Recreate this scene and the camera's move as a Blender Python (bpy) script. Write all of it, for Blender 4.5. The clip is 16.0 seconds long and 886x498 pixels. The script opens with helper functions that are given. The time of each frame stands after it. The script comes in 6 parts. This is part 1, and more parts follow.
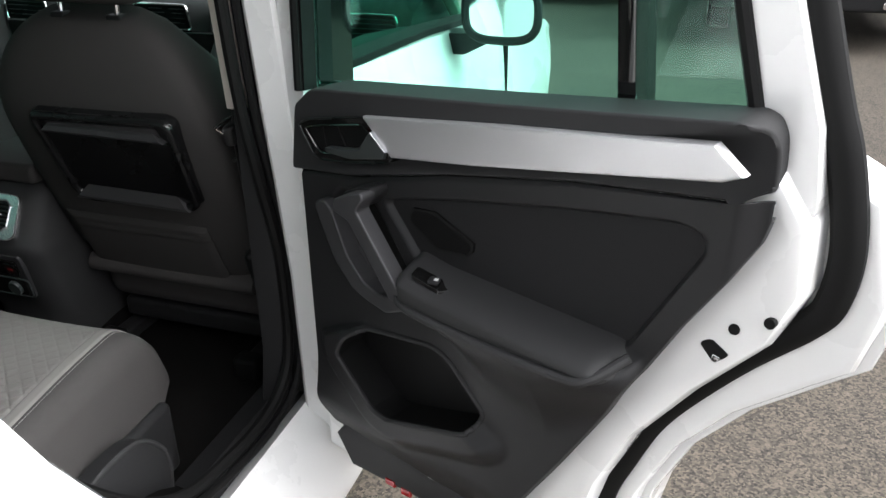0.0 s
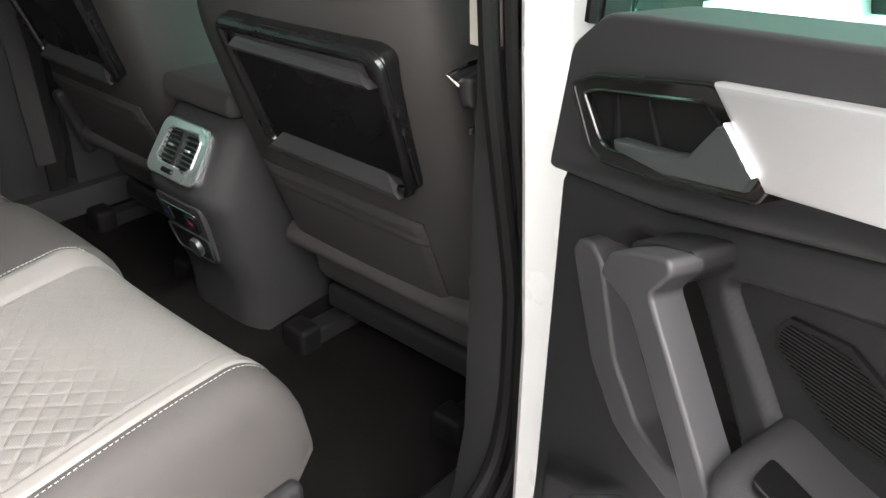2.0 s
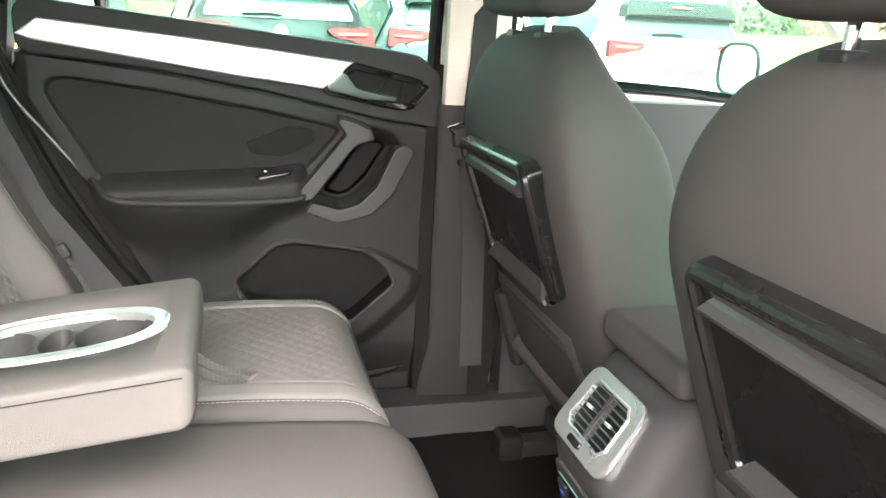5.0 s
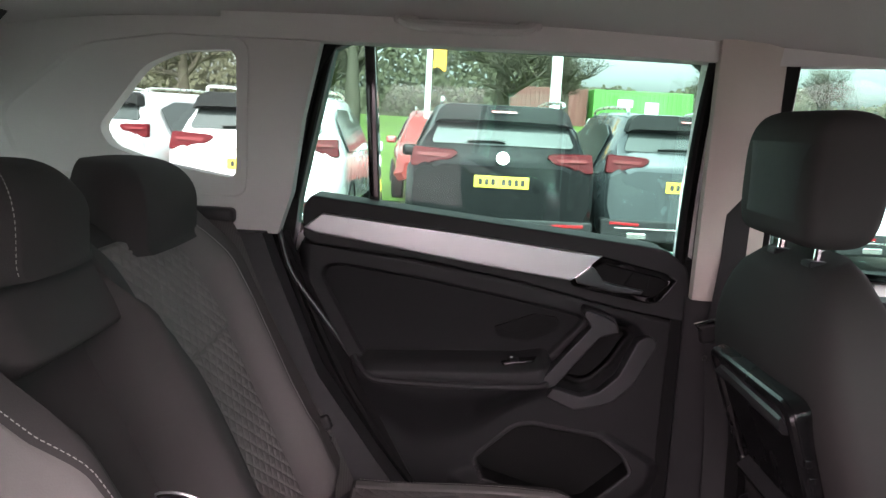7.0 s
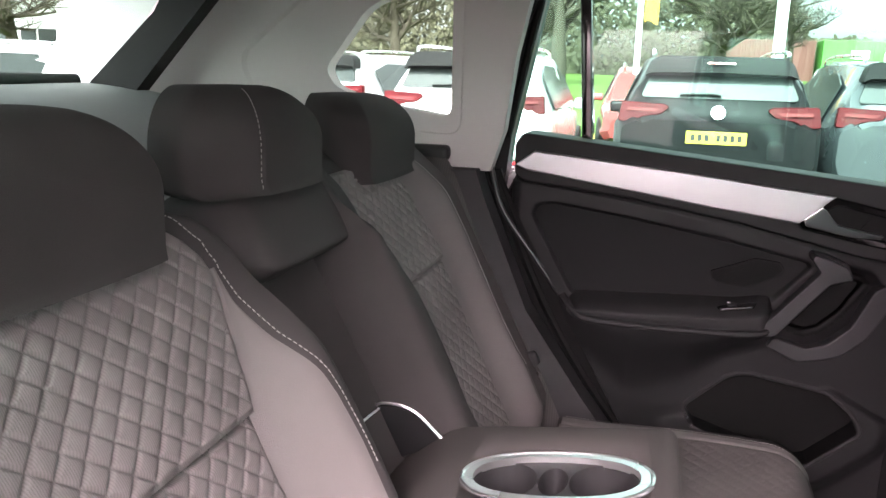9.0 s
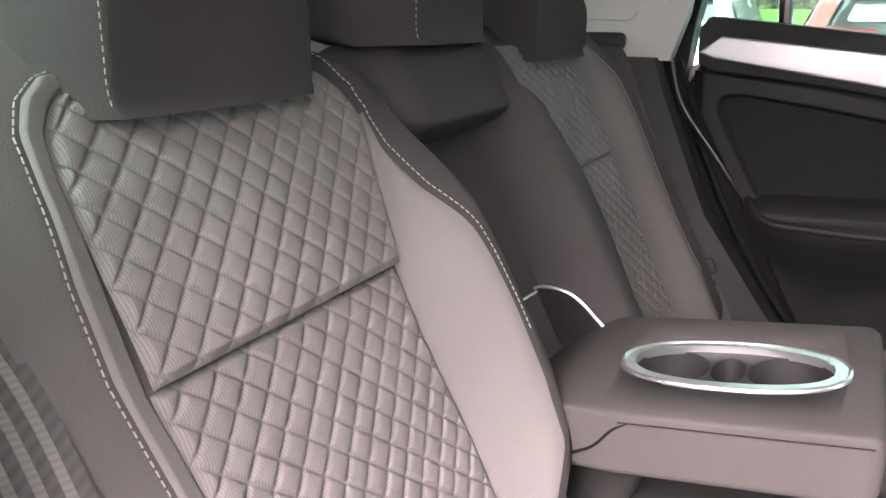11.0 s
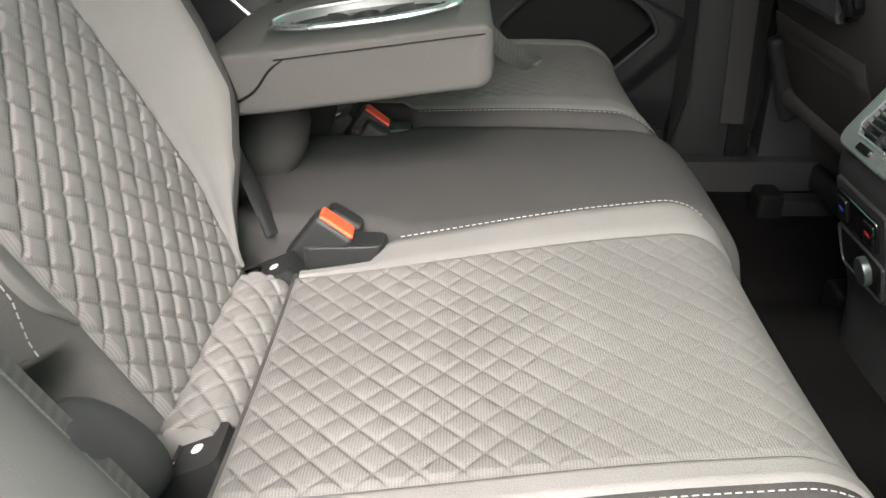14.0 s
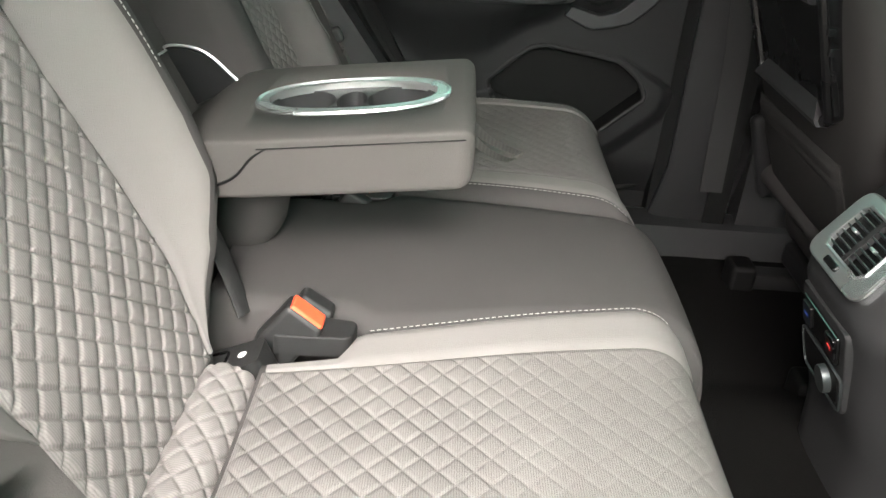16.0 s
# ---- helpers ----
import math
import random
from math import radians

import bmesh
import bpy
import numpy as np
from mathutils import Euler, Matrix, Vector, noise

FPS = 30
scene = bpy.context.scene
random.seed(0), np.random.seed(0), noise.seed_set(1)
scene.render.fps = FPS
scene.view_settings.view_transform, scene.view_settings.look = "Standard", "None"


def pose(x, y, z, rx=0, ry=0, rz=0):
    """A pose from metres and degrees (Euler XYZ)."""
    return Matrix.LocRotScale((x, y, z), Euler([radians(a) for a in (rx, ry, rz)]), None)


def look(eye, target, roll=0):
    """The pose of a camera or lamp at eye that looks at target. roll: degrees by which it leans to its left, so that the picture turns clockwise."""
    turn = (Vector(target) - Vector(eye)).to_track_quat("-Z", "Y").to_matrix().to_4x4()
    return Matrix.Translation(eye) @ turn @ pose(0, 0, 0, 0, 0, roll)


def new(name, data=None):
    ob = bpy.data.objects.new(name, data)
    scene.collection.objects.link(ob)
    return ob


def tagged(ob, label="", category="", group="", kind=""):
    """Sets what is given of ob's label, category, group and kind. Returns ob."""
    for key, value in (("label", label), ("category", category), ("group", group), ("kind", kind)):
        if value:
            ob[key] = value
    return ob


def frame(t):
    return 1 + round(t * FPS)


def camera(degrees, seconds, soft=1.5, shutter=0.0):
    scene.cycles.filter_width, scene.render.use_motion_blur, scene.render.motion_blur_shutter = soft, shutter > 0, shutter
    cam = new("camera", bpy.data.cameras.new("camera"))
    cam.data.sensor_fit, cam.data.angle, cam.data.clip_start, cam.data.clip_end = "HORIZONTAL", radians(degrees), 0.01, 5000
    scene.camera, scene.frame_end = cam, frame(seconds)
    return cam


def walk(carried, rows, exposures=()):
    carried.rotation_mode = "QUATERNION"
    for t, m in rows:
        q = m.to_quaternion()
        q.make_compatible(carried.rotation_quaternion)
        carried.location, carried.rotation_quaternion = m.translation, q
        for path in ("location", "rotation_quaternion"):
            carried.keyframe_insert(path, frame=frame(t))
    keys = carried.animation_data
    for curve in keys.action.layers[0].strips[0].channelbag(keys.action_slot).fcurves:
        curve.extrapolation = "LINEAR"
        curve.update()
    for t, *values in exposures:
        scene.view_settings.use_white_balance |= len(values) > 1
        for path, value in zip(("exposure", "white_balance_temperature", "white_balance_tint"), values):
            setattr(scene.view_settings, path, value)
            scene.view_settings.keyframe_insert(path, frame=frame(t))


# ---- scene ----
cam = camera(56.9, 16.0)
PATH = [
    (0, (1.489, -1.27, 1.526), (0.92, 0.435, 0.649), -0.6),
    (0.5, (1.432, -1.116, 1.47), (0.83, 0.558, 0.556), -0.8),
    (1, (1.364, -0.948, 1.42), (0.655, 0.674, 0.489), -0.8),
    (1.5, (1.295, -0.807, 1.367), (0.369, 0.701, 0.434), 0.9),
    (2, (1.222, -0.711, 1.328), (0.065, 0.624, 0.391), 1.1),
    (2.5, (1.11, -0.638, 1.299), (-0.238, 0.514, 0.374), 0.3),
    (3, (1.008, -0.567, 1.271), (-0.455, 0.458, 0.371), 1.0),
    (3.5, (0.945, -0.51, 1.255), (-0.683, 0.303, 0.424), -0.1),
    (4, (0.898, -0.459, 1.246), (-0.832, 0.199, 0.488), 1.0),
    (4.5, (0.857, -0.433, 1.243), (-0.915, 0.167, 0.535), 2.9),
    (5, (0.848, -0.446, 1.268), (-1.015, 0.05, 0.736), 3.0),
    (5.2, (0.852, -0.458, 1.286), (-1.049, -0.021, 0.845), 2.7),
    (7.3, (0.843, -0.533, 1.431), (-1.13, -0.606, 1.113), 2.9),
    (7.5, (0.825, -0.53, 1.419), (-1.144, -0.66, 1.096), 2.6),
    (8, (0.818, -0.525, 1.4), (-1.134, -0.766, 1.038), 2.1),
    (8.5, (0.85, -0.53, 1.389), (-1.08, -0.872, 0.991), 1.5),
    (8.7, (0.859, -0.541, 1.387), (-1.058, -0.936, 0.978), 1.6),
    (10.8, (0.804, -0.551, 1.288), (-0.936, -1.406, 0.797), 1.0),
    (11, (0.806, -0.546, 1.278), (-0.917, -1.396, 0.723), 0.5),
    (11.5, (0.811, -0.54, 1.229), (-0.903, -1.332, 0.571), -0.1),
    (12, (0.825, -0.528, 1.199), (-0.918, -1.187, 0.473), -0.5),
    (12.5, (0.857, -0.526, 1.178), (-0.933, -1.018, 0.434), -0.2),
    (13, (0.892, -0.528, 1.158), (-0.914, -0.883, 0.376), -0.2),
    (13.5, (0.914, -0.52, 1.149), (-0.885, -0.696, 0.294), -0.2),
    (14, (0.925, -0.515, 1.13), (-0.844, -0.559, 0.198), -0.4),
    (14.5, (0.942, -0.513, 1.104), (-0.804, -0.457, 0.131), -0.3),
    (15, (0.956, -0.526, 1.129), (-0.774, -0.43, 0.129), -0.0),
    (15.5, (0.957, -0.54, 1.184), (-0.812, -0.472, 0.254), 1.1),
    (16, (0.887, -0.508, 1.223), (-0.883, -0.508, 0.29), 4.2),
]
walk(cam, [(t, look(eye, target, roll)) for t, eye, target, roll in PATH], exposures=[(0, 1.58, 6300, 11), (0.5, 1.82, 6300, 11), (1.0, 2.28, 6300, 13), (1.5, 2.85, 6500, 15), (2.0, 3.18, 6700, 13), (2.5, 3.35, 6800, 17), (3.5, 4.10, 7200, 20), (4.5, 4.32, 7200, 14), (5.2, 4.75, 6950, 22), (7.3, 2.65, 7000, 46), (8.0, 3.05, 7050, 46), (8.7, 3.3, 7100, 46), (10.8, 3.5, 7000, 41), (12.5, 3.50, 7000, 18), (13.4, 3.37, 6850, 14), (14.3, 3.02, 6800, 12), (15.2, 3.06, 6800, 11), (16.0, 3.37, 6850, 13)])

# ---- light ----
world = bpy.data.worlds.new("overcast_sky")
scene.world = world
world.use_nodes = True
wn = world.node_tree.nodes
sky = wn.new("ShaderNodeTexSky")
sky.sky_type = "NISHITA"
sky.sun_disc = False
sky.sun_elevation, sky.sun_rotation = radians(45), radians(92)
sky.air_density, sky.dust_density, sky.ozone_density = 1.0, 6.0, 1.0
soft_sky = wn.new("ShaderNodeHueSaturation")
soft_sky.inputs["Saturation"].default_value = 0.08
world.node_tree.links.new(sky.outputs[0], soft_sky.inputs["Color"])
world.node_tree.links.new(soft_sky.outputs[0], wn["Background"].inputs[0])
wn["Background"].inputs[1].default_value = 0.15
sun = new("sun", bpy.data.lights.new("sun", "SUN"))
sun.data.energy, sun.data.angle, sun.data.color = 0.55, radians(60), (1.0, 0.97, 0.93)
sun.matrix_world = look((6.0, -0.2, 6.0), (0, 0, 0))

# ---- materials ----
def mat(name, color, rough=0.5, metal=0.0, vary=0.12, scale=40.0, bump=0.15, bump_scale=400.0, coat=0.0, weave=0.0, weave_axis="X", specular=0.5, rib=0.8, random=0.0):
    m = bpy.data.materials.new(name)
    m.use_nodes = True
    nt = m.node_tree
    nodes, links = nt.nodes, nt.links
    b = nodes["Principled BSDF"]
    b.inputs["Roughness"].default_value = rough
    b.inputs["Metallic"].default_value = metal
    b.inputs["Coat Weight"].default_value = coat
    b.inputs["Coat Roughness"].default_value = 0.04
    b.inputs["Specular IOR Level"].default_value = specular
    co = nodes.new("ShaderNodeTexCoord")
    big = nodes.new("ShaderNodeTexNoise")
    big.inputs["Scale"].default_value = scale / 8
    big.inputs["Detail"].default_value = 6
    fine = nodes.new("ShaderNodeTexNoise")
    fine.inputs["Scale"].default_value = bump_scale
    fine.inputs["Detail"].default_value = 3
    for n in (big, fine):
        links.new(co.outputs["Object"], n.inputs["Vector"])
    mixed = nodes.new("ShaderNodeMixRGB")
    mixed.blend_type = "MIX"
    lo = tuple(c * (1 - vary) for c in color)
    hi = tuple(min(1, c * (1 + vary)) for c in color)
    mixed.inputs[1].default_value = (*lo, 1)
    mixed.inputs[2].default_value = (*hi, 1)
    add = nodes.new("ShaderNodeMath")
    add.operation = "MULTIPLY_ADD"
    add.inputs[1].default_value = 0.45
    links.new(fine.outputs[0], add.inputs[0])
    scaled = nodes.new("ShaderNodeMath")
    scaled.operation = "MULTIPLY_ADD"
    scaled.inputs[1].default_value = 1.1
    scaled.inputs[2].default_value = -0.27
    links.new(big.outputs[0], scaled.inputs[0])
    links.new(scaled.outputs[0], add.inputs[2])
    blend = add.outputs[0]
    if weave:
        wave = nodes.new("ShaderNodeTexWave")
        wave.bands_direction = weave_axis
        wave.inputs["Scale"].default_value = weave
        wave.inputs["Distortion"].default_value = 0.12
        wave.inputs["Detail Scale"].default_value = 3
        links.new(co.outputs["Object"], wave.inputs["Vector"])
        ribs = nodes.new("ShaderNodeMath")
        ribs.operation = "MULTIPLY_ADD"
        ribs.inputs[1].default_value = rib
        links.new(wave.outputs[1], ribs.inputs[0])
        lower = nodes.new("ShaderNodeMath")
        lower.operation = "SUBTRACT"
        lower.inputs[1].default_value = rib / 2
        links.new(blend, lower.inputs[0])
        links.new(lower.outputs[0], ribs.inputs[2])
        blend = ribs.outputs[0]
    links.new(blend, mixed.inputs[0])
    out = mixed.outputs[0]
    if random:
        info = nodes.new("ShaderNodeObjectInfo")
        ramp = nodes.new("ShaderNodeMapRange")
        ramp.inputs[3].default_value, ramp.inputs[4].default_value = 1 - random, 1 + random
        links.new(info.outputs["Random"], ramp.inputs[0])
        times = nodes.new("ShaderNodeMixRGB")
        times.blend_type = "MULTIPLY"
        times.inputs[0].default_value = 1
        links.new(out, times.inputs[1])
        links.new(ramp.outputs[0], times.inputs[2])
        out = times.outputs[0]
    links.new(out, b.inputs["Base Color"])
    height = fine.outputs[0]
    if weave:
        both = nodes.new("ShaderNodeMath")
        both.operation = "MULTIPLY_ADD"
        both.inputs[1].default_value = 0.6 * rib
        links.new(wave.outputs[1], both.inputs[0])
        links.new(fine.outputs[0], both.inputs[2])
        height = both.outputs[0]
    if bump:
        bp = nodes.new("ShaderNodeBump")
        bp.inputs["Strength"].default_value = bump
        bp.inputs["Distance"].default_value = 0.001
        links.new(height, bp.inputs["Height"])
        links.new(bp.outputs[0], b.inputs["Normal"])
    rr = nodes.new("ShaderNodeMapRange")
    rr.inputs[3].default_value, rr.inputs[4].default_value = max(0, rough - 0.08), min(1, rough + 0.08)
    links.new(big.outputs[0], rr.inputs[0])
    links.new(rr.outputs[0], b.inputs["Roughness"])
    return m


def glass_mat(name, tint, gloss=0.08):
    m = bpy.data.materials.new(name)
    m.use_nodes = True
    nt = m.node_tree
    nt.nodes.remove(nt.nodes["Principled BSDF"])
    tr, gl, mx = nt.nodes.new("ShaderNodeBsdfTransparent"), nt.nodes.new("ShaderNodeBsdfGlossy"), nt.nodes.new("ShaderNodeMixShader")
    tr.inputs[0].default_value = (*tint, 1)
    gl.inputs["Roughness"].default_value = 0.02
    lw = nt.nodes.new("ShaderNodeLayerWeight")
    lw.inputs[0].default_value = 0.5
    steep = nt.nodes.new("ShaderNodeMath")
    steep.operation = "POWER"
    steep.inputs[1].default_value = 5.0
    share = nt.nodes.new("ShaderNodeMath")
    share.operation = "MULTIPLY_ADD"
    share.inputs[1].default_value, share.inputs[2].default_value = 0.6, 0.035
    nt.links.new(lw.outputs["Facing"], steep.inputs[0])
    nt.links.new(steep.outputs[0], share.inputs[0])
    nt.links.new(share.outputs[0], mx.inputs[0])
    nt.links.new(tr.outputs[0], mx.inputs[1])
    nt.links.new(gl.outputs[0], mx.inputs[2])
    nt.links.new(mx.outputs[0], nt.nodes["Material Output"].inputs[0])
    return m


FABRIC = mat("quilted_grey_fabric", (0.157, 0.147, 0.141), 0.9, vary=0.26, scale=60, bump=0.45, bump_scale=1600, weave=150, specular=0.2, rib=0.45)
# same quilt as FABRIC, dimmed to offset the strong light on the cushion
FABRIC_C = mat("quilted_cushion_fabric_dimmed", (0.112, 0.105, 0.101), 0.9, vary=0.24, scale=60, bump=0.45, bump_scale=1600, weave=150, weave_axis="Y", specular=0.2, rib=0.45)
FABRIC_L = mat("light_grey_fabric", (0.146, 0.137, 0.132), 0.88, vary=0.10, scale=50, bump=0.4, bump_scale=900, specular=0.15)
FABRIC_D = mat("anthracite_fabric", (0.046, 0.043, 0.042), 0.85, vary=0.2, scale=60, bump=0.5, bump_scale=900, specular=0.15)
# lighter copy of the anthracite, with daylight put into the bolster colour
FABRIC_D_LIT = mat("anthracite_fabric_lit", (0.094, 0.088, 0.085), 0.85, vary=0.18, scale=60, bump=0.5, bump_scale=900, specular=0.15)
FABRIC_A = mat("armrest_fabric", (0.060, 0.056, 0.053), 0.8, vary=0.14, scale=50, bump=0.4, bump_scale=900, specular=0.2)
FABRIC_B = mat("seat_back_fabric", (0.041, 0.039, 0.038), 0.8, vary=0.14, scale=40, bump=0.3, bump_scale=1200, specular=0.12)
THREAD = mat("pale_thread", (0.30, 0.285, 0.273), 0.8, bump=0.0)
PLASTIC = mat("black_grained_plastic", (0.0155, 0.0155, 0.0162), 0.5, vary=0.15, scale=30, bump=0.25, bump_scale=1500, specular=0.22)
PLASTIC_S = mat("soft_touch_black", (0.0240, 0.0240, 0.0247), 0.62, vary=0.12, scale=25, bump=0.25, bump_scale=1400, specular=0.22)
INSERT = mat("door_insert_vinyl", (0.0125, 0.0125, 0.0131), 0.65, vary=0.12, scale=30, bump=0.3, bump_scale=1000, specular=0.16)
PIANO = mat("gloss_black", (0.006, 0.006, 0.006), 0.08, vary=0.1, bump=0.02, coat=0.5)
TRAY = mat("satin_black_plastic", (0.006, 0.006, 0.0063), 0.27, vary=0.12, bump=0.06, bump_scale=900, specular=0.32)
GRIP = mat("satin_grip_plastic", (0.034, 0.034, 0.036), 0.46, vary=0.1, bump=0.15, bump_scale=1300, specular=0.4)
# lightened tray plastic: paints in light caught by ledges and the seal highlight
LEDGE = mat("satin_plastic_lightened", (0.030, 0.030, 0.031), 0.34, vary=0.1, bump=0.08, bump_scale=900, specular=0.5)
SILVER = mat("brushed_silver", (0.56, 0.56, 0.57), 0.46, metal=0.8, vary=0.05, bump=0.06, bump_scale=700)
SATIN = mat("satin_chrome", (0.70, 0.72, 0.72), 0.28, metal=0.9, vary=0.04, bump=0.03)
CHROME = mat("chrome", (0.85, 0.85, 0.86), 0.08, metal=1.0, vary=0.02, bump=0.0)
LEVER = mat("dark_satin_metal", (0.075, 0.085, 0.085), 0.32, metal=0.6, vary=0.05, bump=0.04)
WHITE = mat("white_car_paint", (0.80, 0.80, 0.79), 0.28, vary=0.02, bump=0.02, bump_scale=200, coat=1.0)
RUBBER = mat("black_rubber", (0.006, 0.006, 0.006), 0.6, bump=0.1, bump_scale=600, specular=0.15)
CARPET = mat("black_carpet", (0.0065, 0.0062, 0.0060), 0.98, vary=0.5, scale=60, bump=0.9, bump_scale=500, specular=0.03)
CARPET_M = mat("mat_carpet", (0.0100, 0.0096, 0.0095), 0.97, vary=0.9, scale=16, bump=1.0, bump_scale=420, specular=0.04)
FLANK = mat("light_grey_side_vinyl", (0.115, 0.113, 0.110), 0.55, vary=0.10, scale=25, bump=0.2, bump_scale=1300, specular=0.25)
SIDE_TRIM = mat("grey_side_trim", (0.045, 0.045, 0.046), 0.6, vary=0.14, scale=25, bump=0.3, bump_scale=1300, specular=0.25)
LINING = mat("light_grey_lining", (0.58, 0.565, 0.545), 0.92, vary=0.04, scale=20, bump=0.2, bump_scale=1200, specular=0.15)
BEIGE = mat("pillar_trim_greige", (0.52, 0.47, 0.42), 0.75, vary=0.04, bump=0.25, bump_scale=1300)
WEBBING = mat("belt_webbing", (0.028, 0.028, 0.028), 0.75, vary=0.1, bump=0.4, bump_scale=1500, specular=0.2)
WEBBING_G = mat("grey_belt_webbing", (0.075, 0.073, 0.070), 0.75, vary=0.25, scale=40, bump=0.5, bump_scale=900, weave=70, weave_axis="Y", rib=0.5, specular=0.2)
WEBBING_L = mat("pale_belt_band", (0.16, 0.157, 0.15), 0.75, vary=0.2, scale=40, bump=0.5, bump_scale=900, weave=90, weave_axis="Z", rib=0.5, specular=0.2)
BUCKLE = mat("buckle_plastic", (0.018, 0.018, 0.018), 0.45, bump=0.2, bump_scale=1200)
ORANGE = mat("orange_release_button", (0.85, 0.095, 0.04), 0.35, vary=0.05, bump=0.03)
RED = mat("red_reflector", (0.34, 0.010, 0.012), 0.12, vary=0.1, bump=0.05, coat=0.6)
GLASS = glass_mat("green_tinted_glass", (0.62, 0.93, 0.84))
GLASS_R = glass_mat("pale_green_glass", (0.72, 0.90, 0.84))
GLASS_F = glass_mat("clear_car_glass", (0.93, 0.975, 0.965))
INK_BLUE = mat("blue_mark", (0.05, 0.12, 0.6), 0.4, bump=0)
INK_RED = mat("red_mark", (0.6, 0.04, 0.04), 0.4, bump=0)
INK_WHITE = mat("white_mark", (0.75, 0.75, 0.75), 0.5, bump=0)


# ---- building blocks ----
PLACE = {}


def thing(name, at=(0, 0, 0), label="", category="", group="", kind=""):
    ob = new(name)
    ob.location = at
    PLACE[ob] = Matrix.Translation(at)
    ob.empty_display_size = 0.05
    return tagged(ob, label, category, group, kind)


def to_mesh(name, geo, m, sharp=35.0):
    if isinstance(geo, bmesh.types.BMesh):
        me = bpy.data.meshes.new(name)
        geo.normal_update()
        geo.to_mesh(me)
        geo.free()
    else:
        me = bpy.data.meshes.new(name)
        me.from_pydata([tuple(float(c) for c in v) for v in geo[0]], [], [list(map(int, f)) for f in geo[1]])
        b = bmesh.new()
        b.from_mesh(me)
        bmesh.ops.recalc_face_normals(b, faces=b.faces)
        b.to_mesh(me)
        b.free()
    me.materials.append(m)
    me.polygons.foreach_set("use_smooth", [True] * len(me.polygons))
    me.set_sharp_from_angle(angle=radians(sharp))
    me.update()
    return me


def part(name, geo, m, parent=None, label="", at=None, sharp=35.0):
    flat = isinstance(geo, bmesh.types.BMesh)
    ob = new(name, to_mesh(name, geo, m, sharp))
    if parent is not None:
        ob.parent = parent
        ob.matrix_parent_inverse = PLACE.get(parent, Matrix()).inverted()
    if label:
        ob["label"] = label
    if flat:
        ob.modifiers.new("even_shading", "WEIGHTED_NORMAL").keep_sharp = True
    return ob


def structure(name, geo, m, label="", sharp=35.0):
    return tagged(part(name, geo, m, None, label, sharp=sharp), kind="structure")


def loft(rings, caps=True, closed=True):
    rings = np.array(rings, float)
    k, n = rings.shape[:2]
    verts = rings.reshape(-1, 3)
    faces = []
    for i in range(k - 1):
        for j in range(n if closed else n - 1):
            j2 = (j + 1) % n
            faces.append((i * n + j, i * n + j2, (i + 1) * n + j2, (i + 1) * n + j))
    if caps:
        faces.append(tuple(range(n))[::-1])
        faces.append(tuple((k - 1) * n + j for j in range(n)))
    return verts, faces


def sheet(p, thick=0.0):
    """A surface through a grid of points, with a back face thick metres behind it."""
    p = np.array(p, float)
    a, b = p.shape[:2]
    if thick:
        du, dv = np.gradient(p, axis=0), np.gradient(p, axis=1)
        n = np.cross(du, dv)
        n /= np.linalg.norm(n, axis=-1, keepdims=True) + 1e-12
        back = p - thick * n
        verts = np.concatenate([p.reshape(-1, 3), back.reshape(-1, 3)])
    else:
        verts = p.reshape(-1, 3)
    ids = np.arange(a * b).reshape(a, b)
    quads = np.stack([ids[:-1, :-1], ids[1:, :-1], ids[1:, 1:], ids[:-1, 1:]], -1).reshape(-1, 4)
    faces = [tuple(q) for q in quads]
    if thick:
        faces += [tuple(q[::-1] + a * b) for q in quads]
        rim = np.concatenate([ids[:, 0], ids[-1, 1:], ids[-2::-1, -1], ids[0, -2:0:-1]])
        for i in range(len(rim)):
            u, v = rim[i], rim[(i + 1) % len(rim)]
            faces.append((u, v, v + a * b, u + a * b))
    return verts, faces


def prism(outline, c0, c1, to3, holes=(), bevel=0.0, seg=2):
    """A flat shape with thickness: outline in the plane, from c0 to c1 across it, laid into space by to3(a, b, c)."""
    from mathutils.geometry import tessellate_polygon
    if holes:
        loops = [list(outline)] + [list(h) for h in holes]
        flat = [pt for lp in loops for pt in lp]
        n = len(flat)
        verts = [to3(a, b, c0) for a, b in flat] + [to3(a, b, c1) for a, b in flat]
        tris = tessellate_polygon([[Vector((a, b, 0)) for a, b in lp] for lp in loops])
        faces = [tuple(t) for t in tris] + [tuple(i + n for i in t[::-1]) for t in tris]
        at = 0
        for lp in loops:
            for i in range(len(lp)):
                u, v = at + i, at + (i + 1) % len(lp)
                faces.append((u, v, v + n, u + n))
            at += len(lp)
        return verts, faces
    bm = bmesh.new()
    low = [bm.verts.new(to3(a, b, c0)) for a, b in outline]
    top = [bm.verts.new(to3(a, b, c1)) for a, b in outline]
    bm.faces.new(low[::-1])
    cap = bm.faces.new(top)
    for i in range(len(low)):
        j = (i + 1) % len(low)
        bm.faces.new((low[i], low[j], top[j], top[i]))
    bmesh.ops.recalc_face_normals(bm, faces=bm.faces)
    if bevel:
        edges = [e for e in cap.edges]
        bmesh.ops.bevel(bm, geom=edges, offset=bevel, segments=seg, profile=0.5, affect="EDGES", clamp_overlap=True)
    return bm


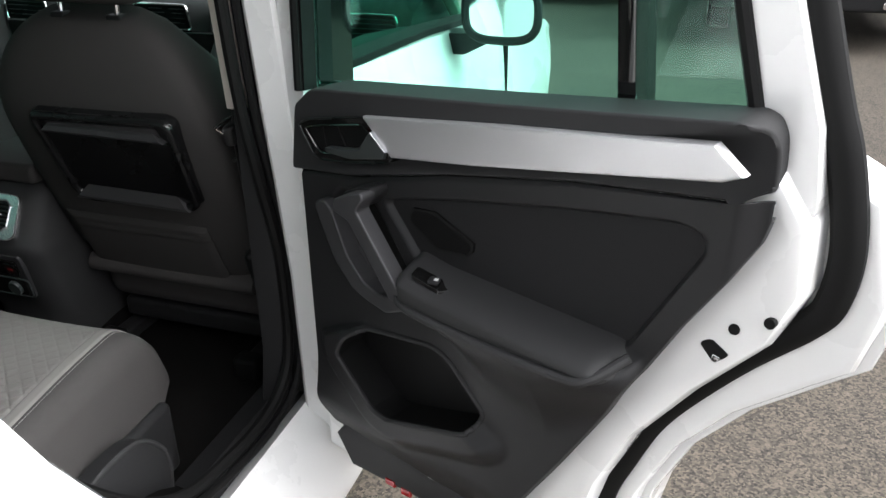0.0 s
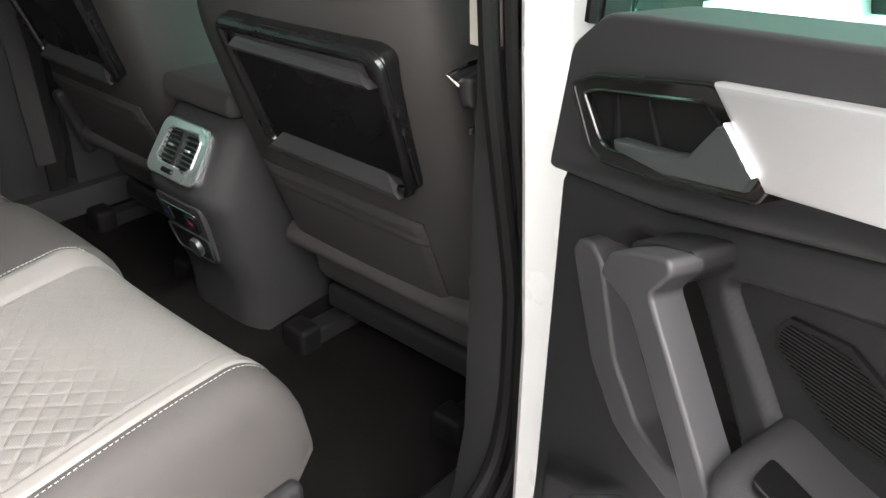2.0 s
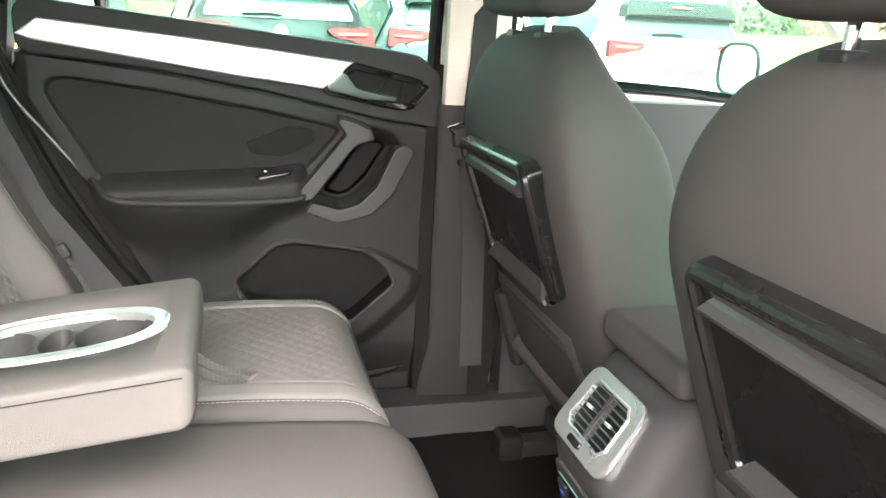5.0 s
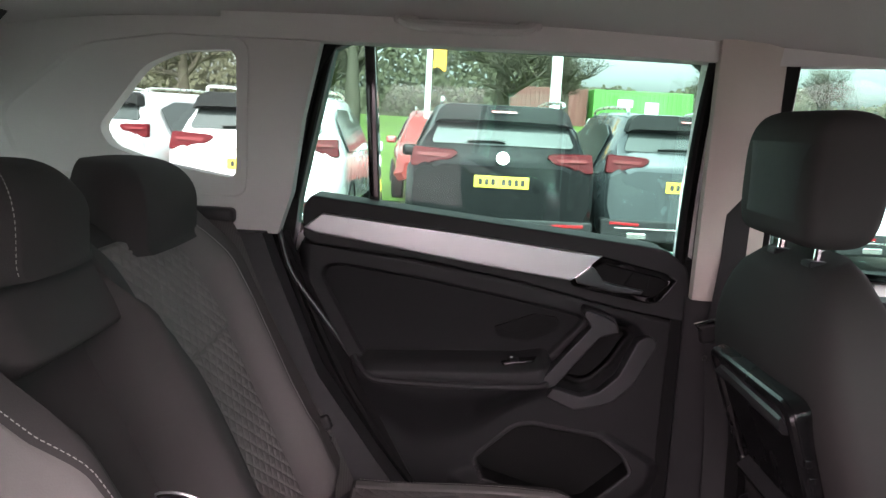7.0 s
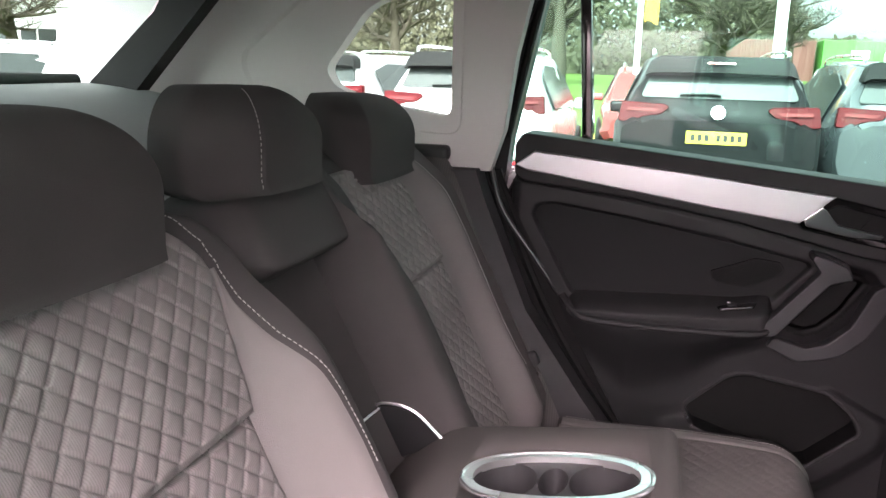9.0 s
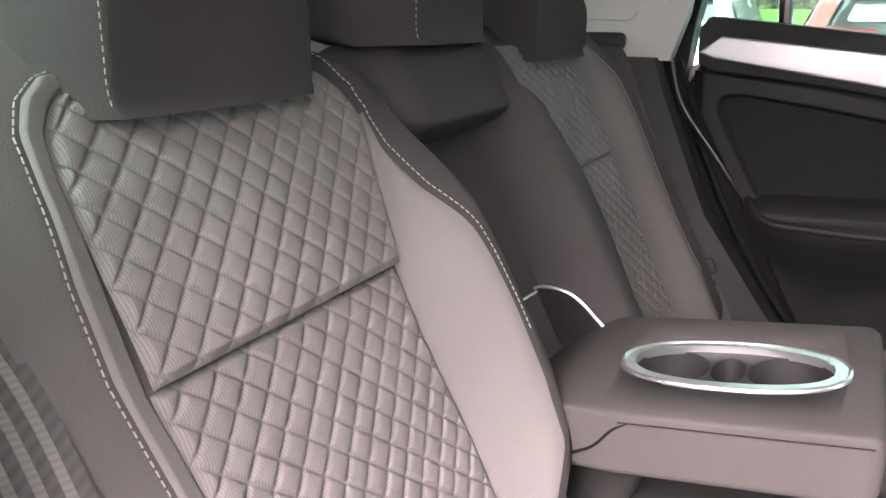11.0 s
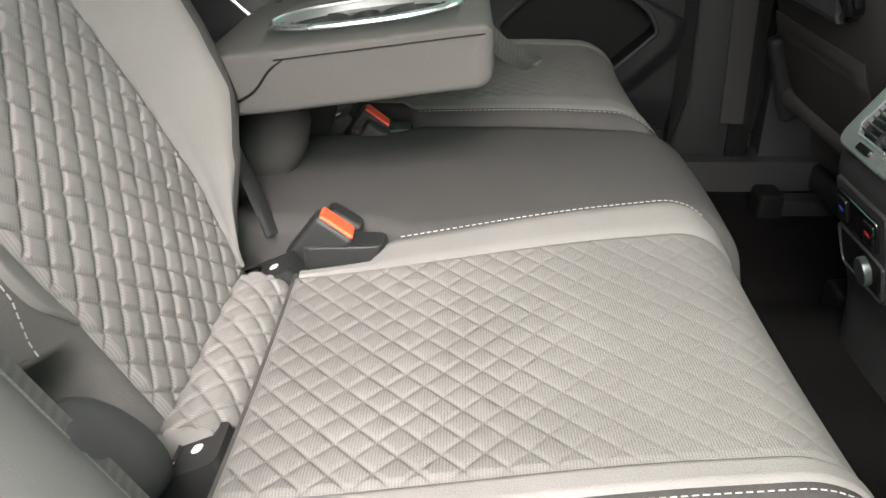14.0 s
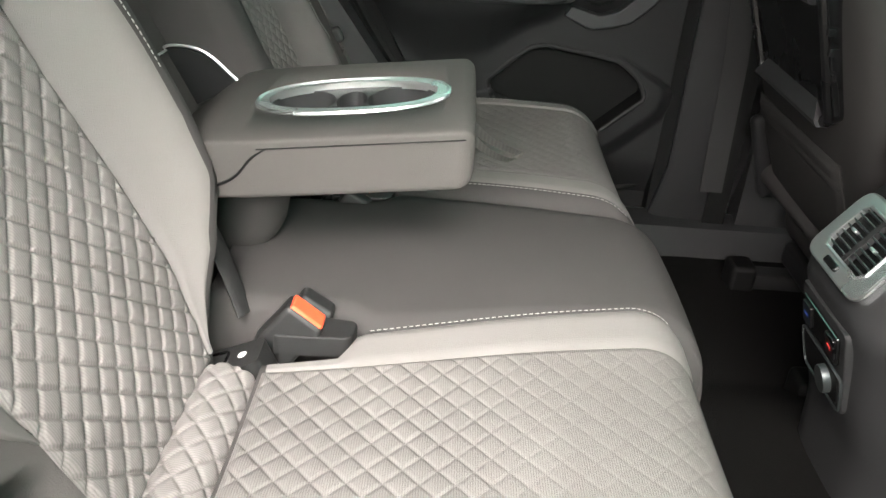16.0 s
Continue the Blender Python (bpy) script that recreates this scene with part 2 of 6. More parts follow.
def rbox(c, s, r=0.01, seg=3, turn=None):
    bm = bmesh.new()
    bmesh.ops.create_cube(bm, size=1)
    bmesh.ops.scale(bm, vec=s, verts=bm.verts)
    if r:
        bmesh.ops.bevel(bm, geom=list(bm.edges), offset=min(r, min(s) * 0.49), segments=seg, profile=0.5, affect="EDGES", clamp_overlap=True)
    m = Matrix.Translation(c) @ (turn if turn is not None else Matrix())
    bmesh.ops.transform(bm, matrix=m, verts=bm.verts)
    return bm


def frames(path, closed=False):
    path = np.array(path, float)
    tan = np.gradient(path, axis=0)
    if closed:
        tan = np.roll(path, -1, 0) - np.roll(path, 1, 0)
    tan /= np.linalg.norm(tan, axis=1, keepdims=True) + 1e-12
    up = np.array([0, 0, 1.0]) if abs(tan[0][2]) < 0.9 else np.array([0, 1.0, 0])
    out = []
    side = np.cross(tan[0], up)
    side /= np.linalg.norm(side)
    for t in tan:
        side = side - t * (side @ t)
        side /= np.linalg.norm(side) + 1e-12
        out.append((side, np.cross(side, t)))
    return path, out


def tube(path, r, n=8, closed=False, flat=1.0):
    path, fr = frames(path, closed)
    rings = []
    for p, (s, u) in zip(path, fr):
        rings.append([p + r * (math.cos(a) * s + flat * math.sin(a) * u) for a in np.linspace(0, 2 * np.pi, n, endpoint=False)])
    if closed:
        rings.append(rings[0])
    return loft(rings, caps=not closed)


def smooth_path(pts, n=8, closed=False):
    """A rounded line through the points (Catmull-Rom)."""
    p = [np.array(q, float) for q in pts]
    if closed:
        p = [p[-1], *p, p[0], p[1]]
    else:
        p = [2 * p[0] - p[1], *p, 2 * p[-1] - p[-2]]
    out = []
    for i in range(1, len(p) - 2):
        for t in np.linspace(0, 1, n, endpoint=False):
            a, b, c, d = p[i - 1], p[i], p[i + 1], p[i + 2]
            out.append(0.5 * (2 * b + (c - a) * t + (2 * a - 5 * b + 4 * c - d) * t * t + (3 * b - a - 3 * c + d) * t**3))
    if not closed:
        out.append(p[-2])
    return np.array(out)


def round_poly(pts, r=0.01, n=4):
    """The outline with its corners rounded."""
    out = []
    k = len(pts)
    for i in range(k):
        a, b, c = (np.array(pts[(i + d) % k], float) for d in (-1, 0, 1))
        u, v = a - b, c - b
        lu, lv = np.linalg.norm(u), np.linalg.norm(v)
        q = min(r, lu * 0.45, lv * 0.45)
        p0, p1 = b + u / lu * q, b + v / lv * q
        for t in np.linspace(0, 1, n):
            out.append(tuple((1 - t) ** 2 * p0 + 2 * t * (1 - t) * b + t * t * p1))
    return out


def stitches(path, step=0.0065, length=0.0042, r=0.0008, lift=None):
    """Short thread dashes along a line."""
    path = np.array(path, float)
    seg = np.linalg.norm(np.diff(path, axis=0), axis=1)
    far = np.concatenate([[0], np.cumsum(seg)])
    verts, faces = [], []
    for d in np.arange(0, far[-1] - length, step):
        a, b = (np.array([np.interp(q, far, path[:, k]) for k in range(3)]) for q in (d, d + length))
        v, f = tube([a, (a + b) / 2, b], r, 5)
        faces += [tuple(i + len(verts) for i in q) for q in f]
        verts += list(v)
    return verts, faces


def join(*geos):
    verts, faces = [], []
    for v, f in geos:
        faces += [tuple(int(i) + len(verts) for i in q) for q in f]
        verts += [tuple(q) for q in v]
    return verts, faces


def xy(a, b, c):
    return (a, b, c)

# ---- the car's rear seats ----
def back_point(x, s, off):
    """A point of the rear backrest: x across, s up along the slope, off ahead of its plane."""
    return np.array([x, -0.71 - 0.4535 * s + 0.891 * off, 0.70 + 0.891 * s + 0.4535 * off])


def ramp(v, a, b):
    t = np.clip((v - a) / (b - a), 0, 1)
    return t * t * (3 - 2 * t)


def inner_line(s):
    """The stitched line at the inner bolster of the outer backrest."""
    return float(np.interp(s, [0.0, 0.06, 0.10, 0.13, 0.19, 0.25, 0.32, 0.38, 0.42, 0.46, 0.51, 0.55, 0.575, 0.60, 0.62], [0.26, 0.242, 0.212, 0.186, 0.154, 0.147, 0.147, 0.150, 0.155, 0.164, 0.168, 0.163, 0.168, 0.188, 0.21]))


def quilt_in(s):
    return float(np.interp(s, [0.0, 0.06, 0.14, 0.235, 0.34, 0.406, 0.54, 0.56, 0.58, 0.604], [0.250, 0.238, 0.210, 0.206, 0.212, 0.209, 0.158, 0.160, 0.172, 0.200]))


def quilt_out(s):
    return float(np.interp(s, [0.0, 0.15, 0.25, 0.406, 0.54, 0.57, 0.59, 0.604], [0.462, 0.470, 0.480, 0.496, 0.488, 0.480, 0.464, 0.438]))


def outer_line(s):
    return float(np.interp(s, [0.0, 0.145, 0.165, 0.19, 0.25, 0.42, 0.48, 0.54, 0.57, 0.592, 0.606, 0.613], [0.50, 0.520, 0.517, 0.504, 0.500, 0.516, 0.512, 0.503, 0.498, 0.485, 0.466, 0.44]))


def back_off(x, s, far=False):
    up = ramp(s, 0.0, 0.08) * (1 - 0.6 * ramp(s, 0.5, 0.62))
    if far:
        return 0.004 + up * (0.060 * ramp(quilt_in(s) + 0.014 - x, 0, 0.045) + 0.042 * ramp(x - quilt_out(s) - 0.010, 0, 0.08)) - 0.012 * ramp(s, 0.5, 0.64)
    return 0.004 + up * (0.062 * ramp(quilt_in(s) + 0.008 - x, 0, 0.092) + 0.006 * ramp(x - quilt_out(s) + 0.005, 0, 0.03) - 0.014 * ramp(x - outer_line(s) + 0.005, 0, 0.10)) - 0.012 * ramp(s, 0.5, 0.64)


def quilt(px, ps):
    def h(a, b):
        u, v = a / px + b / ps, a / px - b / ps
        a1, b1 = abs((u + 0.5) % 1 - 0.5), abs((v + 0.5) % 1 - 0.5)
        pad = min(1.0, a1 / 0.13) ** 0.8 * min(1.0, b1 / 0.13) ** 0.8
        return 0.55 * pad + 0.45 * (math.sin(math.pi * a1) * math.sin(math.pi * b1)) ** 0.7
    return h


DIAMOND = quilt(0.0315, 0.0285)


def wing_headrest(th, seam, cx, y, z0, z1, face, half):
    """A headrest with a flat front face and two wings swept back, seamed along the face."""
    rows = []
    for q in (0.0, 0.06, 0.15, 0.32, 0.5, 0.64, 0.76, 0.86, 0.93, 0.98, 1.0):
        top = 1 - math.sqrt(max(0.0, 1 - (max(0.0, q - 0.45) / 0.551) ** 2))
        low = max(0.0, 1 - q / 0.08)
        rows.append((q, 0.006 * low - 0.066 * top, 0.085 * top + 0.006 * low, 0.10 - 0.05 * top - 0.02 * low))
    rings = []
    for q, back, narrow, depth in rows:
        z = z0 + (z1 - z0) * q
        w, f = half - narrow, face - narrow * 0.8
        sweep = depth - 0.02
        front = smooth_path([(-w, -sweep), (-w + 0.003, -sweep * 0.6), (-f - 0.006, -0.008), (-f + 0.014, -0.001), (0, 0.003), (f - 0.014, -0.001), (f + 0.006, -0.008), (w - 0.003, -sweep * 0.6), (w, -sweep)], 5)
        ring = [(cx + a, y + back + b, z) for a, b in front]
        ring += [(cx + a, y + back - depth - 0.012 + 0.012 * abs(a / w) ** 4, z) for a in np.linspace(w - 0.008, -w + 0.008, 12)]
        rings.append(ring)
    tall = []
    for i in range(len(rings[0])):
        tall.append(smooth_path([r[i] for r in rings], 4))
    rings = [[col[j] for col in tall] for j in range(len(tall[0]))]
    head = part("headrest", loft(rings), FABRIC_D, th, "dark fabric headrest with a pale seam", sharp=60)
    for k in (1,) if seam else ():
        path = smooth_path([(cx + k * (face - n * 0.8 + 0.004), y + b - 0.0045, z0 + (z1 - z0) * q + 0.0005) for q, b, n, d in rows[1:-1]], 6)
        part("stitching", stitches([Vector(p) + Vector((0, 0.0012, 0)) for p in path], 0.0066, 0.0038, 0.00045), THREAD, head, "pale stitching", sharp=80)
    return head, None


def outer_rear_seat(side):
    """One of the two outer rear seats; side 1: by the open door, -1: the far one."""
    k = side
    far = k < 0
    q_in = lambda s: quilt_in(s) + (0.008 if far else 0.0)
    q_out = lambda s: quilt_out(s) + (0.004 if far else 0.0)
    in_line = lambda s: (quilt_in(s) - 0.004 if far else inner_line(s))
    out_line = lambda s: outer_line(s) + (0.060 if far else 0.0)
    th = thing("quilted_seat", (k * 0.34, -0.5, 0.42), "grey quilted fabric rear seat with dark bolsters and pale stitching", "car seat", "rear seats")
    # backrest body
    rings = []
    for s in np.linspace(-0.03, 0.655, 40):
        e = math.sqrt(max(0.0, 1 - (max(0, s - 0.585) / 0.0705) ** 2))
        cut = 0.075 * (1 - e)
        x0, x1 = (0.120 + 0.05 * (1 - ramp(s, 0.02, 0.14)) if far else max(0.098, inner_line(s) - 0.030 - 0.02 * ramp(s, 0.1, 0.3))) + cut, (0.655 - cut) if far else 0.490 + 0.088 * ramp(s, 0.135, 0.165) - cut
        d = 0.09 * (0.35 + 0.65 * e)
        ring = []
        for q in np.linspace(0, 1, 44):
            x = x1 + (x0 - x1) * q
            edge = min(x - x0, x1 - x)
            round_off = 0.03 * (1 - math.sqrt(max(0.0, 1 - (1 - min(edge, 0.03) / 0.03) ** 2)))
            ring.append(back_point(k * x, s, back_off(x, s, far) - round_off - 0.03 * (1 - e)))
        for q in np.linspace(0, 1, 8):
            ring.append(back_point(k * (x0 + (x1 - x0) * q), s, -d))
        rings.append(ring)
    back = part("backrest", loft(rings), FABRIC_D_LIT, th, "anthracite fabric backrest with stitched bolsters", sharp=60)
    # inner half in plain anthracite; outer half's lighter copy paints in the door light
    back.data.materials.append(FABRIC_D)
    for poly in back.data.polygons:
        poly.material_index = int(abs(poly.center.x) < 0.30)
    # quilted panels, above and below the cross seam
    for s0, s1 in ((0.045, 0.4055), (0.4065, 0.604)):
        ns, nx = (int((s1 - s0) / 0.0019), 148) if far else (int((s1 - s0) / 0.00115), 240)
        grid = []
        for s in np.linspace(s0, s1, ns):
            a, b = q_in(s), q_out(s)
            row = []
            for x in np.linspace(a, b, nx):
                rim = max(0.0, min(1.0, min(x - a, b - x) / 0.008, (s - s0) / 0.006, (s1 - s) / 0.006))
                row.append(back_point(k * x, s, back_off(x, s, far) + 0.0012 + (0.0015 + 0.0044 * DIAMOND(x, s)) * rim + (0.007 * (1 - ramp(s, 0.4065, 0.52)) if s0 > 0.3 else -0.002 * ramp(s, 0.385, 0.4055))))
            grid.append(row)
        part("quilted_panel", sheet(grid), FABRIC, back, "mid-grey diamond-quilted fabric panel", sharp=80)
    # plain light strips beside the quilting
    for lo, hi, s0, s1 in ((in_line, q_in, 0.05, 0.545), (q_out, out_line, 0.05 if far else 0.146, 0.606)):
        grid = []
        for s in np.linspace(s0, s1, 70):
            a, b = lo(s), hi(s)
            if lo is q_out and not far:
                b = a + (b - a) * ramp(s, 0.138, 0.200)
            if lo is in_line and not far:
                a -= 0.009
            row = []
            for q in np.linspace(0, 1, 14):
                x = a + (b - a) * q
                row.append(back_point(k * x, s, back_off(x, s, far) + 0.0012 + 0.003 * min(1, 6 * min(q, 1 - q))))
            grid.append(row)
        part("side_strip", sheet(grid), FABRIC_L, back, "plain light grey fabric strip", sharp=80)
    for line, s0, s1, d in ((in_line, 0.30 if not far else 0.16, 0.612, -0.005 if far else -0.015), (out_line, 0.155, 0.6125, 0.004)):
        path = [back_point(k * (line(s) + d), s, back_off(line(s) + d, s, far) + 0.0012) for s in np.linspace(s0, s1, 160)]
        part("stitching", stitches(path, 0.0064, 0.0042, 0.0006), THREAD, back, "pale stitching", sharp=80)
    if not far:
        rings = []
        for q in np.linspace(-1, 1, 17):
            e = math.sqrt(max(0.0, 1 - q * q)) ** 0.7
            c = back_point(0.545 - 0.016 * q, 0.085 - 0.052 * q, 0.012)
            rings.append([tuple(c + 0.040 * e * math.cos(a) * np.array([0.94, 0.2, 0.25]) + 0.034 * e * math.sin(a) * np.array([-0.2, 0.75, 0.6])) for a in np.linspace(0, 2 * np.pi, 20, endpoint=False)])
        part("belt_cover", loft(rings), SIDE_TRIM, th, "smooth dark grey belt outlet cover", sharp=80)
    # headrest
    hx = 0.331 if k > 0 else 0.440
    head, edge = wing_headrest(th, k > 0, k * hx, -0.955, 1.212, 1.345, 0.105 if k > 0 else 0.118, 0.136 if k > 0 else 0.160)
    # cushion
    def top(x, y):
        lip = max(0.0, (y + 0.312) / 0.082)
        dish = 0.010 * ((x - 0.36) / 0.22) ** 2
        return 0.750 + 0.016 * ramp(y, -0.68, -0.36) + dish - 0.095 * (1 - math.sqrt(max(0.0, 1 - min(lip, 1.0) ** 2)))
    rings = []
    for y in np.concatenate([np.linspace(-0.672, -0.313, 24), -0.312 + 0.082 * np.sin(np.linspace(0.15, np.pi / 2, 14))]):
        x0, x1 = np.interp(y, [-0.76, -0.605, -0.585, -0.22], [0.245, 0.243, 0.190, 0.122]), np.interp(y, [-0.7, -0.22], [0.622, 0.600])
        ring = []
        for q in np.linspace(0, 1, 40):
            x = x1 + (x0 - x1) * q
            ri = 0.020 * (1 - math.sqrt(max(0.0, 1 - (1 - min(x - x0, 0.02) / 0.02) ** 2)))
            ro = 0.045 * (1 - math.sqrt(max(0.0, 1 - (1 - min(x1 - x, 0.045) / 0.045) ** 2)))
            ring.append((k * x, y, top(x, y) - ri - ro))
        bot = 0.575 + 0.02 * ramp(y, -0.33, -0.21)
        for q in np.linspace(0, 1, 8):
            ring.append((k * (x0 + (x1 - x0) * q), y - 0.035 * ramp(y, -0.33, -0.21), bot))
        rings.append(ring)
    cushion = part("cushion", loft(rings), FABRIC_D, th, "dark fabric seat cushion base", sharp=60)
    ci = lambda y: float(np.interp(y, [-0.70, -0.27], [0.276, 0.205]))
    co = lambda y: float(np.interp(y, [-0.70, -0.27], [0.562, 0.522]))
    si = lambda y: float(np.interp(y, [-0.70, -0.60, -0.585, -0.27], [0.268, 0.245, 0.206, 0.142]))
    so = lambda y: float(np.interp(y, [-0.70, -0.27], [0.590, 0.546]))
    grid = []
    for y in np.linspace(-0.668, -0.252, 210 if far else 330):
        a, b = ci(y), co(y)
        grid.append([(k * x, y, top(x, y) + 0.002 + (0.001 + 0.0030 * (1 - 0.78 * ramp(y, -0.56, -0.36)) * DIAMOND(x, y)) * min(1.0, min(x - a, b - x) / 0.006, (y + 0.668) / 0.006 + 0.05, (-0.252 - y) / 0.02 + 0.05)) for x in np.linspace(a, b, 130 if far else 250)])
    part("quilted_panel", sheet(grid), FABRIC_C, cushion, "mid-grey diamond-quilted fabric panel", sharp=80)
    for lo, hi, y0 in ((si, ci, -0.665), (co, so, -0.665)):
        grid = []
        for y in np.linspace(y0, -0.244, 60):
            a, b = lo(y), hi(y)
            grid.append([(k * x, y, top(x, y) + 0.0018 + 0.003 * min(1, 6 * min(q, 1 - q))) for q, x in zip(np.linspace(0, 1, 12), np.linspace(a, b, 12))])
        part("side_strip", sheet(grid), FABRIC_L, cushion, "plain light grey fabric strip", sharp=80)
    for line, d, y0 in ((si, -0.006, -0.575), (so, 0.006, -0.66)):
        path = [(k * (line(y) + d), y, top(line(y) + d, y) + 0.0012) for y in np.linspace(y0, -0.256, 120)]
        part("stitching", stitches(path, 0.0066, 0.0040, 0.0005), THREAD, cushion, "pale stitching", sharp=80)
    # quilted roll in the gap, between the two child-seat anchor covers
    rings = []
    for x in np.linspace(0.262, 0.482, 170):
        rings.append([(k * x, -0.706 + r * math.cos(a), 0.720 + r * math.sin(a)) for a in np.linspace(0, 2 * np.pi, 130, endpoint=False) for r in (0.0325 + 0.0036 * DIAMOND(x, a * 0.036),)])
    part("gap_roll", loft(rings), FABRIC, th, "quilted grey roll between seat and back", sharp=80)
    for x in (0.232, 0.492):
        lay = lambda a, b, c, x=x: tuple(Matrix.Translation((k * x, -0.704, 0.728)) @ pose(0, 0, 0, 24) @ Vector((k * a, b, c)))
        rim = round_poly([(-0.024, -0.036), (0.024, -0.036), (0.022, 0.034), (-0.022, 0.034)], 0.008)
        mouth = round_poly([(-0.016, -0.030), (0.016, -0.030), (0.013, -0.004), (-0.013, -0.004)], 0.005)
        cover = part("anchor_cover", prism(rim, -0.03, 0.012, lay, holes=[mouth]), BUCKLE, th, "black plastic child-seat anchor cover with a white mark")
        part("mouth_lip", tube([lay(a, b, 0.0125) for a, b in mouth], 0.0016, 6, closed=True), PIANO, cover, "glossy mouth edge")
        part("socket", prism(mouth, -0.022, -0.016, lay), RUBBER, cover, "dark anchor socket")
        part("mark", prism(round_poly([(-0.005, 0.010), (0.003, 0.008), (0.005, 0.016), (-0.003, 0.018)], 0.003), 0.012, 0.0128, lay), INK_WHITE, cover, "white symbol")
    # side cover below the cushion
    part("side_cover", rbox((k * 0.608, -0.46, 0.545), (0.03, 0.40, 0.15), 0.014), PLASTIC, th, "black plastic seat side cover")
    if not far:
        rim = smooth_path([(0.625, -0.53, 0.640), (0.632, -0.47, 0.655), (0.636, -0.41, 0.650), (0.640, -0.365, 0.605), (0.640, -0.352, 0.555), (0.638, -0.36, 0.50)], 6)
        part("side_bin", loft([[(p[0] + a, p[1], p[2] + b) for a, b in ((0.0, 0.0), (0.030, 0.004), (0.034, -0.004), (0.034, -0.16), (0.0, -0.16))] for p in rim]), PLASTIC, th, "black plastic bin beside the cushion", sharp=40)
        part("bin_rim", tube([(p[0] + 0.032, p[1], p[2] + 0.002) for p in rim], 0.005, 8), PLASTIC_S, th, "rounded bin rim")
        grid = []
        for z in np.linspace(0.56, 1.02, 30):
            y = -0.667 - 0.60 * (z - 0.80)
            grid.append([(x, y + d, z + 0.6 * d) for x, d in smooth_path([(0.612, -0.075), (0.614, -0.030), (0.624, 0.002), (0.650, 0.018), (0.700, 0.026), (0.744, 0.020)], 4)])
        part("side_flank", sheet(grid, 0.004), FLANK, th, "smooth light grey side bolster", sharp=80)
    part("seat_rail", rbox((k * 0.37, -0.45, 0.50), (0.42, 0.34, 0.12), 0.02), PLASTIC, th, "black plastic seat base")
    return th


def middle_rear_seat():
    th = thing("middle_seat", (0, -0.5, 0.42), "plain anthracite middle rear seat with its armrest folded down", "car seat", "rear seats")
    def top(x, y):
        return 0.748 + 0.010 * ramp(y, -0.68, -0.36) - 0.095 * (1 - math.sqrt(max(0.0, 1 - min(1.0, max(0.0, (y + 0.29) / 0.09)) ** 2))) + 0.006 * math.cos(x / 0.15 * 1.5)
    rings = []
    for y in np.concatenate([np.linspace(-0.76, -0.29, 16), -0.29 + 0.09 * np.sin(np.linspace(0.1, np.pi / 2, 12))]):
        w = float(np.interp(y, [-0.76, -0.605, -0.585, -0.27], [0.142, 0.145, 0.178, 0.126]))
        ring = []
        for q in np.linspace(1, -1, 24):
            x = w * q
            r = 0.016 * (1 - math.sqrt(max(0.0, 1 - (1 - min(w - abs(x), 0.016) / 0.016) ** 2)))
            ring.append((x, y, top(x, y) - r))
        for q in np.linspace(-1, 1, 6):
            ring.append((w * q, y, 0.60))
        rings.append(ring)
    part("cushion", loft(rings), FABRIC_D, th, "plain anthracite fabric cushion", sharp=60)
    # recessed back, seen above the folded armrest
    rings = []
    for s in np.linspace(-0.02, 0.53, 14):
        rings.append([back_point(x, s, -0.048 + 0.02 * (x / 0.12) ** 2) for x in np.linspace(0.105, -0.14, 14)] + [back_point(x, s, -0.10) for x in (-0.14, 0, 0.105)])
    back = part("backrest", loft(rings), FABRIC_D, th, "recessed dark fabric backrest", sharp=60)
    # head block above the recess
    rings = []
    for q in np.linspace(-1, 1, 21):
        e = max(0.05, (1 - abs(q) ** 6) ** 0.4 if abs(q) < 1 else 0.0)
        prof = smooth_path([(0.508, -0.05), (0.510, 0.018), (0.525, 0.032), (0.60, 0.018), (0.632, -0.02), (0.63, -0.09), (0.52, -0.10)], 4, True)
        m = prof.mean(0)
        rings.append([back_point(-0.055 + q * 0.150, m[0] + (s - m[0]) * (0.7 + 0.3 * e), m[1] + (o - m[1]) * (0.7 + 0.3 * e)) for s, o in prof])
    part("upper_pad", loft(rings), FABRIC_D, th, "dark padded block below the headrest", sharp=60)
    wing_headrest(th, True, -0.030, -0.945, 1.246, 1.360, 0.082, 0.152)
    # padded hinge lump under the armrest and the webbing beside it
    rings = []
    for q in np.linspace(-1, 1, 15):
        e = math.sqrt(max(0.0, 1 - q * q))
        rings.append([(-0.005 + 0.040 * e * math.cos(a), -0.742 + 0.048 * q, 0.795 + 0.062 * e * math.sin(a) + 0.02 * q) for a in np.linspace(0, 2 * np.pi, 20, endpoint=False)])
    part("hinge_pad", loft(rings), FABRIC_D, th, "dark rounded hinge pad", sharp=80)
    strip = smooth_path([(0.140, -0.770, 0.880), (0.138, -0.755, 0.840), (0.134, -0.741, 0.800), (0.136, -0.729, 0.765), (0.146, -0.716, 0.736)], 6)
    part("centre_webbing", tube(strip, 0.019, 12, flat=0.22), WEBBING, th, "dark webbing of the centre belt", sharp=60)
    # crease across the recess and the framed pocket on the far bolster's side
    part("crease", tube([back_point(x, 0.292, -0.044 + 0.02 * (x / 0.1) ** 2) for x in np.linspace(-0.10, 0.10, 12)], 0.0016, 6), SATIN, back, "thin pale crease")
    flap = part("side_flap", prism(round_poly([(0.215, -0.036), (0.293, -0.034), (0.286, -0.010), (0.262, 0.018), (0.215, 0.034)], 0.006), 0.0, 0.008, lambda a, b, c: tuple(back_point(-0.121 + c, a, b)), bevel=0.002), PLASTIC, th, "black flap with a pale rim")
